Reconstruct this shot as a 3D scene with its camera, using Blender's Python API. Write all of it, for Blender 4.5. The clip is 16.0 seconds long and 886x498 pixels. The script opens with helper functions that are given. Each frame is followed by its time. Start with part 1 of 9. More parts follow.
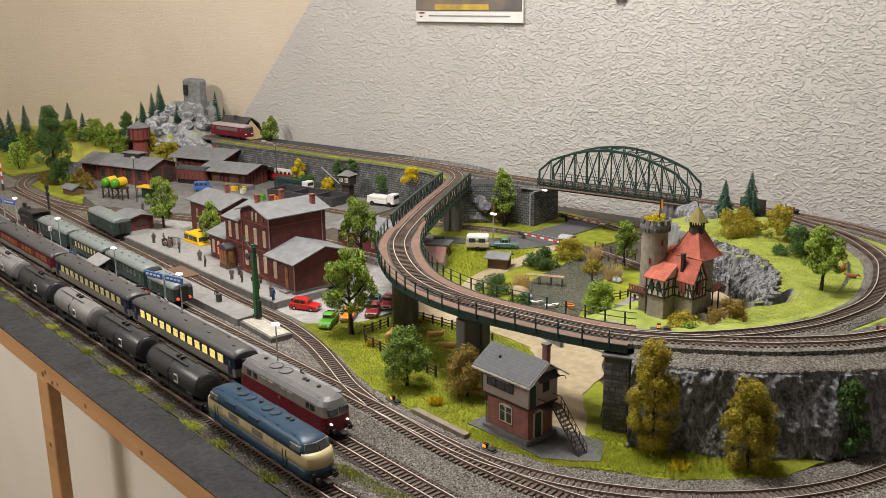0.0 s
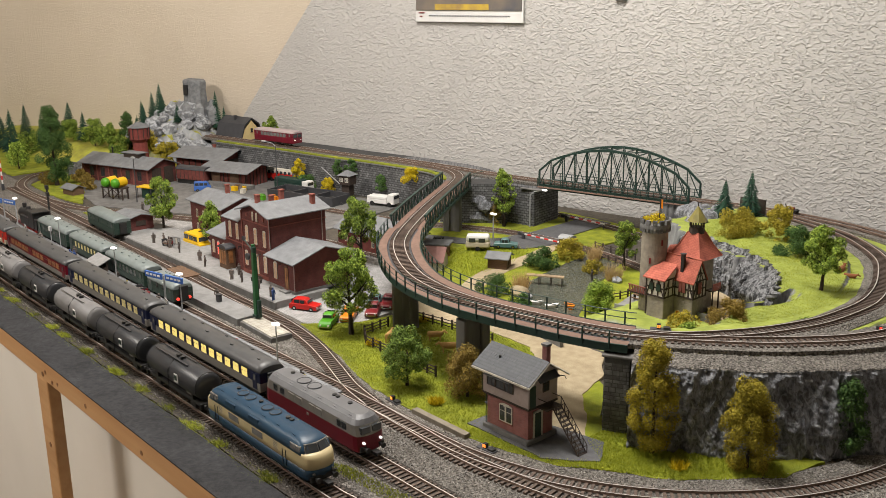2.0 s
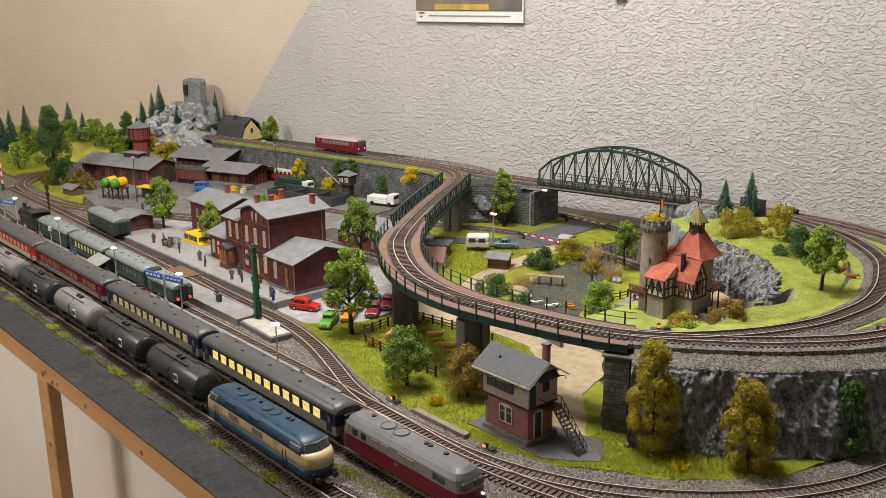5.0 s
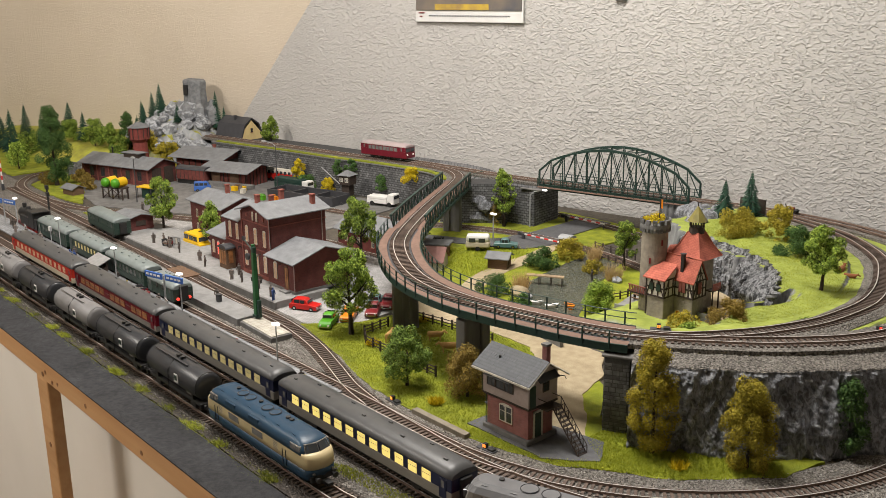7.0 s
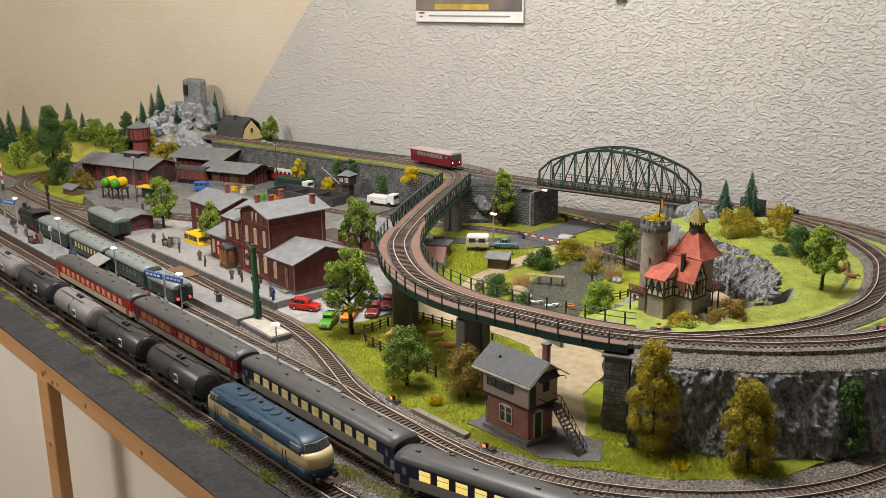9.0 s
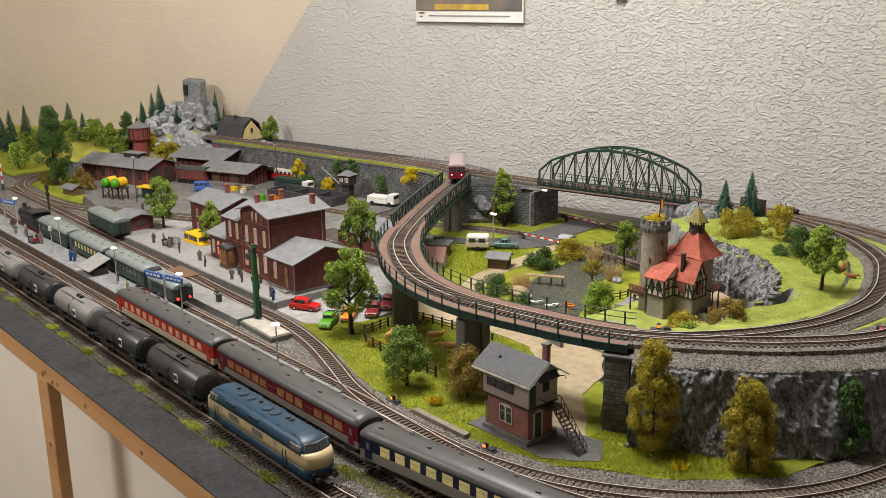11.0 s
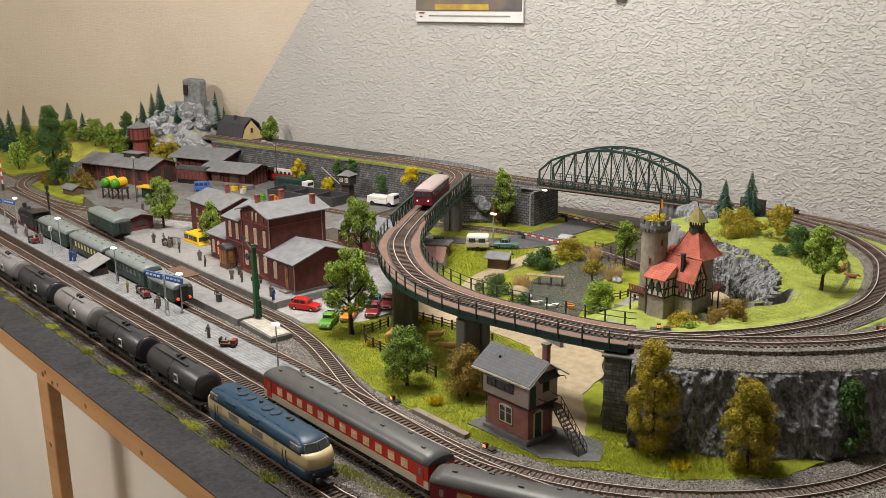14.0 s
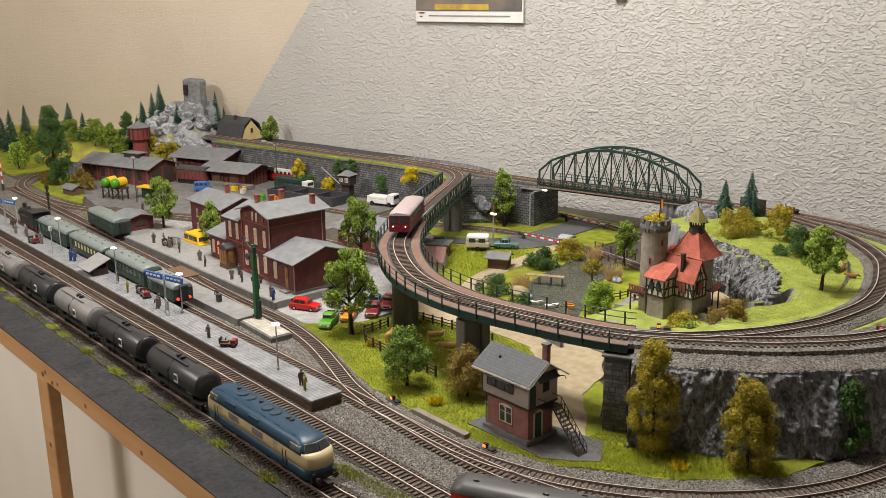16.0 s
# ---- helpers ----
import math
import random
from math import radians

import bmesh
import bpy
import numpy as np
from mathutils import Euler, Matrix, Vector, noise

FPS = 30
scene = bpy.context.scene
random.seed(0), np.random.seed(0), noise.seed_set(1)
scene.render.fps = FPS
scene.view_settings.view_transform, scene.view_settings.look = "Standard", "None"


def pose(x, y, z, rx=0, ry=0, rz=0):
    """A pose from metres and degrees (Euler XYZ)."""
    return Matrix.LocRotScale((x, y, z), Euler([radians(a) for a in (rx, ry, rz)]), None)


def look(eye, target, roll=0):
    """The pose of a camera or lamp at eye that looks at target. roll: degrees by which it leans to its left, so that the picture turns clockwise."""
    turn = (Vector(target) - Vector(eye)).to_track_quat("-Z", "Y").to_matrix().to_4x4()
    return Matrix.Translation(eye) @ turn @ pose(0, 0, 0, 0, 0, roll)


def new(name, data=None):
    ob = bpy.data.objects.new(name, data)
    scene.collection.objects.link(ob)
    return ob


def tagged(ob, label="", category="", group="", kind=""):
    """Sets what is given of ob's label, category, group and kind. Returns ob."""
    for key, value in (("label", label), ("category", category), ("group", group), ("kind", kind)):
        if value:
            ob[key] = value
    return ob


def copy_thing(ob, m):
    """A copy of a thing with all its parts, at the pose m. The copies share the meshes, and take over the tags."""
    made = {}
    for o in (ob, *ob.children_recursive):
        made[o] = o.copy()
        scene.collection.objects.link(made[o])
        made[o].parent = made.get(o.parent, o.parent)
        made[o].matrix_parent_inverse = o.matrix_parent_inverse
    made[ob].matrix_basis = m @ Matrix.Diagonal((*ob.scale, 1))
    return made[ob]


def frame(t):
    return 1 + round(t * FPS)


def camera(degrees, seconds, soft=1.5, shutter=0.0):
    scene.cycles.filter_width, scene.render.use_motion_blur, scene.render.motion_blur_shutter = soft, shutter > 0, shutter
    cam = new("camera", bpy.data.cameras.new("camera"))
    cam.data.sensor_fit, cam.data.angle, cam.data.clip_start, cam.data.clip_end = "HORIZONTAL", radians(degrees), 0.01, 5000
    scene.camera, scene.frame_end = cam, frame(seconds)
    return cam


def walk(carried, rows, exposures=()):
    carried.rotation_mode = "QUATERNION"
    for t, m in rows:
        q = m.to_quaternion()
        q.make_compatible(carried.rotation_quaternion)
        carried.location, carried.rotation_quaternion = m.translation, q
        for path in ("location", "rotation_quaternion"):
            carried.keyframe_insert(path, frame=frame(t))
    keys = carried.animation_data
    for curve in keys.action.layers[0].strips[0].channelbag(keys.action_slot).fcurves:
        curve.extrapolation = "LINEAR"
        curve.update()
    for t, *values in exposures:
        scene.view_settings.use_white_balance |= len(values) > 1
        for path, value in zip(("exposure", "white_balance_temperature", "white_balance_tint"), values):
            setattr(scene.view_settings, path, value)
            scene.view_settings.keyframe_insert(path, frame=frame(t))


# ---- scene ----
eye = Vector((0, 0, 0.45975))
fwd, upv = Vector((-0.72844683, 0.63257675, -0.26308148)), Vector((-0.1918984, 0.18023571, 0.96472281))
rgt = fwd.cross(upv)
CAMPOSE = Matrix((rgt, upv, -fwd)).transposed().to_4x4()
CAMPOSE.translation = eye
cam = camera(49.86, 16.0, soft=0.8)
walk(cam, [(0.0, CAMPOSE), (16.0, CAMPOSE)])

# ---- light ----
world = bpy.data.worlds.new("world")
scene.world = world
world.use_nodes = True
world.node_tree.nodes["Background"].inputs[0].default_value = (1.0, 0.9, 0.8, 1)
world.node_tree.nodes["Background"].inputs[1].default_value = 0.03
scene.view_settings.exposure = 0.0


def area_lamp(name, x, y, z, target, sx, sy, power, colour):
    data = bpy.data.lights.new(name, "AREA")
    data.shape, data.size, data.size_y, data.energy, data.color = "RECTANGLE", sx, sy, power, colour
    ob = new(name, data)
    ob.matrix_world = look((x, y, z), target)
    return ob


area_lamp("ceiling_light", -1.05, 0.66, 1.46, (-1.1, 0.85, 0), 0.60, 0.45, 41, (1.0, 0.955, 0.895))
# unseen fill lamp, added to brighten the far end and the panel under the table
area_lamp("room_fill_light", -2.1, -0.75, 1.46, (-2.1, 0.7, -0.1), 0.6, 0.5, 46, (1.0, 0.935, 0.85))


# ---- materials ----
def links(nt, *pairs):
    for a, b in pairs:
        nt.links.new(a, b)


def mat(name, a, b=None, scale=60.0, rough=0.7, bump=0.0, bscale=400.0, metal=0.0, rnd=0.0, stretch=(1, 1, 1), emit=0.0, voronoi=False, spec=0.4, dirt=0.15):
    """Two-colour noise at two sizes, with fine relief; rnd varies it from object to object."""
    m = bpy.data.materials.new(name)
    m.use_nodes = True
    nt = m.node_tree
    N = nt.nodes
    bs = N["Principled BSDF"]
    b = b or tuple(c * 0.75 for c in a)
    co = N.new("ShaderNodeTexCoord")
    mp = N.new("ShaderNodeMapping")
    mp.inputs["Scale"].default_value = stretch
    n1, n2 = N.new("ShaderNodeTexNoise"), N.new("ShaderNodeTexNoise")
    n1.inputs["Scale"].default_value, n1.inputs["Detail"].default_value = scale, 5
    n2.inputs["Scale"].default_value, n2.inputs["Detail"].default_value = scale * 0.13, 3
    r1 = N.new("ShaderNodeValToRGB")
    r1.color_ramp.elements[0].position, r1.color_ramp.elements[1].position = 0.32, 0.68
    r1.color_ramp.elements[0].color, r1.color_ramp.elements[1].color = (*a, 1), (*b, 1)
    mul = N.new("ShaderNodeMixRGB")
    mul.blend_type = "MULTIPLY"
    mul.inputs[0].default_value = 1.0
    r2 = N.new("ShaderNodeValToRGB")
    r2.color_ramp.elements[0].position, r2.color_ramp.elements[1].position = 0.3, 0.7
    lo = 1 - dirt
    r2.color_ramp.elements[0].color, r2.color_ramp.elements[1].color = (lo, lo, lo, 1), (1, 1, 1, 1)
    links(nt, (co.outputs["Object"], mp.inputs[0]), (mp.outputs[0], n1.inputs[0]), (mp.outputs[0], n2.inputs[0]), (n1.outputs[0], r1.inputs[0]),
          (n2.outputs[0], r2.inputs[0]), (r1.outputs[0], mul.inputs[1]), (r2.outputs[0], mul.inputs[2]))
    out = mul.outputs[0]
    if rnd:
        info, hsv, mr = N.new("ShaderNodeObjectInfo"), N.new("ShaderNodeHueSaturation"), N.new("ShaderNodeMapRange")
        mr.inputs[3].default_value, mr.inputs[4].default_value = 1 - rnd, 1 + rnd
        links(nt, (info.outputs["Random"], mr.inputs[0]), (mr.outputs[0], hsv.inputs["Value"]), (out, hsv.inputs["Color"]))
        out = hsv.outputs[0]
    links(nt, (out, bs.inputs["Base Color"]))
    bs.inputs["Roughness"].default_value, bs.inputs["Metallic"].default_value = rough, metal
    bs.inputs["Specular IOR Level"].default_value = spec
    if emit:
        links(nt, (out, bs.inputs["Emission Color"]))
        bs.inputs["Emission Strength"].default_value = emit
    if bump:
        if voronoi:
            bt = N.new("ShaderNodeTexVoronoi")
        else:
            bt = N.new("ShaderNodeTexNoise")
            bt.inputs["Detail"].default_value = 6
        bt.inputs["Scale"].default_value = bscale
        bp = N.new("ShaderNodeBump")
        bp.inputs["Strength"].default_value, bp.inputs["Distance"].default_value = 1.0, bump
        links(nt, (mp.outputs[0], bt.inputs[0]), (bt.outputs[0], bp.inputs["Height"]), (bp.outputs[0], bs.inputs["Normal"]))
    return m


def island_mat(name, cols, rough=0.8, sub=0.0):
    """Colour varies from one loose piece of the mesh to the next."""
    m = bpy.data.materials.new(name)
    m.use_nodes = True
    nt = m.node_tree
    N = nt.nodes
    g, r = N.new("ShaderNodeNewGeometry"), N.new("ShaderNodeValToRGB")
    e = r.color_ramp.elements
    while len(e) < len(cols):
        e.new(0.5)
    for i, c in enumerate(cols):
        e[i].position, e[i].color = i / max(1, len(cols) - 1), (*c, 1)
    info, hsv, mr = N.new("ShaderNodeObjectInfo"), N.new("ShaderNodeHueSaturation"), N.new("ShaderNodeMapRange")
    mr.inputs[3].default_value, mr.inputs[4].default_value = 0.8, 1.2
    links(nt, (g.outputs["Random Per Island"], r.inputs[0]), (info.outputs["Random"], mr.inputs[0]), (mr.outputs[0], hsv.inputs["Value"]),
          (r.outputs[0], hsv.inputs["Color"]), (hsv.outputs[0], N["Principled BSDF"].inputs["Base Color"]))
    N["Principled BSDF"].inputs["Roughness"].default_value = rough
    N["Principled BSDF"].inputs["Specular IOR Level"].default_value = 0.25
    return m


def plaster(name, a, b, dist):
    """Rough trowelled plaster: ridges a few millimetres high at two sizes."""
    m = mat(name, a, b, scale=5, rough=0.85, dirt=0.05)
    nt = m.node_tree
    N = nt.nodes
    co, mp = N.new("ShaderNodeTexCoord"), N.new("ShaderNodeMapping")
    mp.inputs["Scale"].default_value = (1, 1, 1.5)
    mp.inputs["Rotation"].default_value = (0.4, 0.6, 0.3)
    w, w2 = N.new("ShaderNodeTexNoise"), N.new("ShaderNodeTexNoise")
    w.inputs["Scale"].default_value, w.inputs["Detail"].default_value, w.inputs["Distortion"].default_value = 95, 6, 0.9
    w2.inputs["Scale"].default_value, w2.inputs["Detail"].default_value, w2.inputs["Distortion"].default_value = 260, 6, 0.4
    rp = N.new("ShaderNodeValToRGB")
    rp.color_ramp.elements[0].position, rp.color_ramp.elements[1].position = 0.46, 0.66
    ad = N.new("ShaderNodeMath")
    ad.operation = "MULTIPLY_ADD"
    ad.inputs[1].default_value = 0.55
    bp = N.new("ShaderNodeBump")
    bp.inputs["Strength"].default_value, bp.inputs["Distance"].default_value = 1.0, dist
    links(nt, (co.outputs["Object"], mp.inputs[0]), (mp.outputs[0], w.inputs[0]), (mp.outputs[0], w2.inputs[0]), (w.outputs[0], rp.inputs[0]),
          (w2.outputs[0], ad.inputs[0]), (rp.outputs[0], ad.inputs[2]), (ad.outputs[0], bp.inputs["Height"]), (bp.outputs[0], N["Principled BSDF"].inputs["Normal"]))
    return m


def slope_mat(name, flat_a, flat_b, rock_a, rock_b, cut=0.75):
    """Grass where the ground lies flat, rock where it is steep."""
    m = mat(name, rock_a, rock_b, scale=70, rough=0.85, bump=0.004, bscale=90, dirt=0.4, stretch=(1, 1, 0.5))
    nt = m.node_tree
    N = nt.nodes
    bs = N["Principled BSDF"]
    old = bs.inputs["Base Color"].links[0].from_socket
    g, sx, r = N.new("ShaderNodeNewGeometry"), N.new("ShaderNodeSeparateXYZ"), N.new("ShaderNodeValToRGB")
    r.color_ramp.elements[0].position, r.color_ramp.elements[1].position = cut, cut + 0.12
    n, r3, mx = N.new("ShaderNodeTexNoise"), N.new("ShaderNodeValToRGB"), N.new("ShaderNodeMixRGB")
    co = N.new("ShaderNodeTexCoord")
    n.inputs["Scale"].default_value, n.inputs["Detail"].default_value = 45, 6
    r3.color_ramp.elements[0].position, r3.color_ramp.elements[1].position = 0.35, 0.65
    r3.color_ramp.elements[0].color, r3.color_ramp.elements[1].color = (*flat_a, 1), (*flat_b, 1)
    links(nt, (co.outputs["Object"], n.inputs[0]), (n.outputs[0], r3.inputs[0]), (g.outputs["True Normal"], sx.inputs[0]), (sx.outputs[2], r.inputs[0]),
          (r.outputs[0], mx.inputs[0]), (old, mx.inputs[1]), (r3.outputs[0], mx.inputs[2]), (mx.outputs[0], bs.inputs["Base Color"]))
    return m


M = dict(
    wall=plaster("white_plaster", (0.515, 0.495, 0.475), (0.475, 0.457, 0.438), 0.0019),
    roofslope=plaster("cream_plaster", (0.66, 0.57, 0.46), (0.62, 0.53, 0.42), 0.0006),
    paint=mat("white_paint", (0.82, 0.78, 0.72), (0.78, 0.74, 0.68), scale=8, rough=0.7),
    floor=mat("floor_boards", (0.30, 0.24, 0.18), (0.24, 0.19, 0.14), scale=12, rough=0.5, stretch=(1, 12, 1)),
    pine=mat("pine", (0.62, 0.36, 0.17), (0.52, 0.28, 0.12), scale=40, rough=0.5, stretch=(0.12, 1.5, 1.5), bump=0.0004, bscale=160),
    knot=mat("knot", (0.20, 0.09, 0.035), (0.30, 0.14, 0.06), scale=200, rough=0.5),
    felt=mat("dark_sheet", (0.046, 0.046, 0.049), (0.025, 0.025, 0.027), scale=180, rough=0.85, bump=0.0009, bscale=500, spec=0.2, dirt=0.4),
    earth=mat("dark_earth", (0.10, 0.085, 0.065), (0.06, 0.05, 0.04), scale=120, rough=0.95, bump=0.002, bscale=500),
    ballast=mat("ballast", (0.30, 0.275, 0.245), (0.05, 0.044, 0.038), scale=420, rough=0.9, bump=0.0022, bscale=480, voronoi=True, dirt=0.3),
    ballast_dark=mat("ballast_dark", (0.095, 0.08, 0.068), (0.024, 0.020, 0.017), scale=420, rough=0.9, bump=0.0022, bscale=480, voronoi=True, dirt=0.3),
    stones=island_mat("ballast_stones", [(0.06, 0.052, 0.045), (0.24, 0.22, 0.20), (0.48, 0.46, 0.43), (0.13, 0.11, 0.095)], 0.9),
    sleeper=mat("sleeper", (0.115, 0.08, 0.062), (0.07, 0.05, 0.04), scale=300, rough=0.75, rnd=0.25),
    rust=mat("rail_side", (0.17, 0.11, 0.08), (0.10, 0.065, 0.05), scale=300, rough=0.55),
    steel=mat("rail_head", (0.74, 0.70, 0.67), (0.60, 0.55, 0.51), scale=200, rough=0.35, metal=0.6),
    grass=mat("grass", (0.34, 0.37, 0.022), (0.19, 0.225, 0.014), scale=55, rough=0.95, bump=0.002, bscale=900, dirt=0.35),
    blades=island_mat("grass_blades", [(0.20, 0.23, 0.02), (0.32, 0.35, 0.028), (0.265, 0.30, 0.024), (0.40, 0.41, 0.04)], 0.8),
    blades_dark=island_mat("grass_blades_dark", [(0.10, 0.12, 0.012), (0.17, 0.19, 0.02), (0.22, 0.23, 0.02)], 0.8),
    sand=mat("sand_path", (0.44, 0.36, 0.235), (0.34, 0.27, 0.17), scale=90, rough=0.95, bump=0.0012, bscale=900),
    asphalt=mat("asphalt", (0.11, 0.11, 0.115), (0.08, 0.08, 0.085), scale=150, rough=0.85, bump=0.0004, bscale=1200),
    yard=mat("yard_paving", (0.28, 0.275, 0.27), (0.22, 0.215, 0.21), scale=120, rough=0.85, bump=0.0008, bscale=700),
    concrete=mat("concrete", (0.25, 0.247, 0.245), (0.19, 0.187, 0.183), scale=90, rough=0.8, bump=0.0005, bscale=600),
    concrete_dark=mat("pier_concrete", (0.20, 0.195, 0.19), (0.13, 0.125, 0.12), scale=60, rough=0.85, bump=0.0006, bscale=400, dirt=0.3, stretch=(1, 1, 0.3)),
    slab=mat("paving_slab", (0.46, 0.46, 0.47), (0.39, 0.39, 0.40), scale=200, rough=0.8, rnd=0.1),
    brickedge=mat("platform_brick", (0.13, 0.085, 0.06), (0.085, 0.06, 0.045), scale=200, rough=0.85, rnd=0.2),
    redbrick=mat("red_brick", (0.185, 0.05, 0.04), (0.125, 0.032, 0.027), scale=130, rough=0.85, bump=0.0003, bscale=900, dirt=0.25),
    trim=mat("brick_trim", (0.26, 0.08, 0.06), (0.2, 0.06, 0.045), scale=200, rough=0.8),
    slate=mat("grey_roofing", (0.20, 0.205, 0.215), (0.145, 0.15, 0.158), scale=80, rough=0.65, bump=0.0005, bscale=500),
    tileroof=mat("roof_tile", (0.095, 0.10, 0.11), (0.06, 0.064, 0.07), scale=200, rough=0.6, rnd=0.12),
    redroof=mat("red_tile", (0.42, 0.12, 0.075), (0.33, 0.085, 0.055), scale=140, rough=0.75, bump=0.0004, bscale=700, rnd=0.12),
    darkwood=mat("dark_timber", (0.055, 0.038, 0.03), (0.035, 0.025, 0.02), scale=200, rough=0.8),
    brownwood=mat("brown_timber", (0.17, 0.10, 0.06), (0.11, 0.065, 0.04), scale=200, rough=0.8, stretch=(1, 1, 6)),
    offwhite=mat("cream_render", (0.62, 0.58, 0.50), (0.54, 0.50, 0.43), scale=150, rough=0.85),
    pinkgrey=mat("signal_box_plaster", (0.40, 0.33, 0.31), (0.33, 0.27, 0.25), scale=150, rough=0.85, dirt=0.25),
    signalbrick=mat("signal_box_brick", (0.30, 0.125, 0.115), (0.24, 0.095, 0.088), scale=200, rough=0.85, bump=0.0003, bscale=900),
    stonewall=mat("castle_stone", (0.36, 0.315, 0.255), (0.25, 0.22, 0.18), scale=120, rough=0.9, bump=0.001, bscale=350, dirt=0.3),
    masonry=mat("grey_masonry", (0.19, 0.19, 0.19), (0.11, 0.11, 0.11), scale=200, rough=0.9, bump=0.0008, bscale=600, rnd=0.3),
    mortar=mat("mortar", (0.10, 0.10, 0.10), (0.07, 0.07, 0.07), scale=200, rough=0.95),
    rock=mat("cliff_rock", (0.33, 0.34, 0.365), (0.115, 0.118, 0.128), scale=190, rough=0.55, bump=0.0035, bscale=300, dirt=0.35, stretch=(1, 1, 0.55)),
    rocklight=mat("pale_rock", (0.46, 0.475, 0.50), (0.17, 0.177, 0.19), scale=90, rough=0.8, bump=0.004, bscale=80, dirt=0.3),
    greensteel=mat("green_steel", (0.016, 0.044, 0.034), (0.011, 0.032, 0.025), scale=150, rough=0.5),
    deck=mat("walkway_plank", (0.20, 0.125, 0.095), (0.15, 0.09, 0.07), scale=160, rough=0.85),
    black=mat("black_plastic", (0.016, 0.016, 0.017), (0.024, 0.023, 0.022), scale=150, rough=0.5),
    darkgrey=mat("dark_grey", (0.055, 0.055, 0.06), (0.04, 0.04, 0.045), scale=100, rough=0.5),
    tankgrey=mat("tank_grey", (0.034, 0.035, 0.039), (0.024, 0.025, 0.028), scale=60, rough=0.36),
    tanklight=mat("tank_light_grey", (0.20, 0.195, 0.195), (0.16, 0.155, 0.155), scale=60, rough=0.42),
    blue=mat("loco_blue", (0.010, 0.043, 0.084), (0.008, 0.035, 0.07), scale=60, rough=0.42),
    beige=mat("loco_beige", (0.56, 0.46, 0.26), (0.5, 0.41, 0.23), scale=60, rough=0.4),
    maroon=mat("loco_red", (0.155, 0.005, 0.016), (0.13, 0.004, 0.014), scale=60, rough=0.38),
    coachgrey=mat("coach_grey", (0.24, 0.225, 0.20), (0.20, 0.185, 0.17), scale=60, rough=0.5),
    coachroof=mat("coach_roof", (0.075, 0.075, 0.076), (0.058, 0.058, 0.059), scale=60, rough=0.42),
    locoroof=mat("loco_roof", (0.15, 0.15, 0.156), (0.12, 0.12, 0.125), scale=60, rough=0.45),
    coachblue=mat("coach_blue", (0.014, 0.02, 0.06), (0.01, 0.015, 0.045), scale=60, rough=0.4),
    coachred=mat("coach_red", (0.50, 0.035, 0.02), (0.42, 0.028, 0.016), scale=60, rough=0.45),
    coachcream=mat("coach_cream", (0.55, 0.48, 0.36), (0.48, 0.42, 0.31), scale=60, rough=0.5),
    coachgreen=mat("coach_green", (0.030, 0.055, 0.042), (0.022, 0.042, 0.032), scale=60, rough=0.45),
    greenroof=mat("coach_green_roof", (0.20, 0.23, 0.225), (0.16, 0.185, 0.18), scale=60, rough=0.45),
    busred=mat("railbus_red", (0.15, 0.008, 0.02), (0.12, 0.006, 0.016), scale=60, rough=0.35),
    busroof=mat("railbus_roof", (0.42, 0.34, 0.34), (0.36, 0.29, 0.29), scale=60, rough=0.45),
    litwindow=mat("lit_window", (1.0, 0.80, 0.22), (0.9, 0.68, 0.2), scale=160, rough=0.4, emit=0.75),
    dimwindow=mat("dim_lit_window", (0.55, 0.46, 0.20), (0.42, 0.34, 0.14), scale=160, rough=0.4, emit=0.35),
    amber=mat("amber_window", (0.13, 0.05, 0.02), (0.34, 0.15, 0.05), scale=90, rough=0.3, emit=0.25),
    warmwindow=mat("warm_window", (0.55, 0.36, 0.22), (0.38, 0.22, 0.12), scale=160, rough=0.35, emit=0.25),
    glow=mat("lamp_glow", (1.0, 0.97, 0.92), (1, 0.95, 0.9), scale=60, emit=1.5),
    redglow=mat("tail_light", (1.0, 0.06, 0.04), (1, 0.05, 0.03), scale=60, emit=1.6),
    orangeglow=mat("signal_light", (1.0, 0.30, 0.05), (1, 0.25, 0.04), scale=60, emit=1.6),
    glass=mat("dark_glass", (0.045, 0.05, 0.055), (0.03, 0.033, 0.036), scale=60, rough=0.12, spec=0.8),
    paleglass=mat("pale_glass", (0.20, 0.20, 0.19), (0.13, 0.13, 0.13), scale=120, rough=0.15, spec=0.8),
    chrome=mat("bright_metal", (0.62, 0.62, 0.62), (0.5, 0.5, 0.5), scale=60, rough=0.25, metal=1.0),
    white=mat("white", (0.72, 0.71, 0.69), (0.66, 0.65, 0.63), scale=60, rough=0.6),
    yellow=mat("yellow", (0.78, 0.48, 0.01), (0.7, 0.42, 0.008), scale=60, rough=0.4),
    green=mat("bright_green", (0.08, 0.30, 0.015), (0.065, 0.25, 0.012), scale=60, rough=0.35),
    orange=mat("orange", (0.72, 0.22, 0.008), (0.64, 0.19, 0.006), scale=60, rough=0.35),
    red=mat("red", (0.55, 0.02, 0.015), (0.48, 0.016, 0.012), scale=60, rough=0.35),
    darkred=mat("dark_red", (0.2, 0.015, 0.02), (0.16, 0.012, 0.016), scale=60, rough=0.35),
    teal=mat("teal", (0.10, 0.2, 0.2), (0.08, 0.16, 0.16), scale=60, rough=0.35),
    signblue=mat("sign_blue", (0.05, 0.14, 0.45), (0.04, 0.12, 0.4), scale=60, rough=0.5),
    grey=mat("lamp_post_grey", (0.36, 0.37, 0.38), (0.3, 0.31, 0.32), scale=60, rough=0.45),
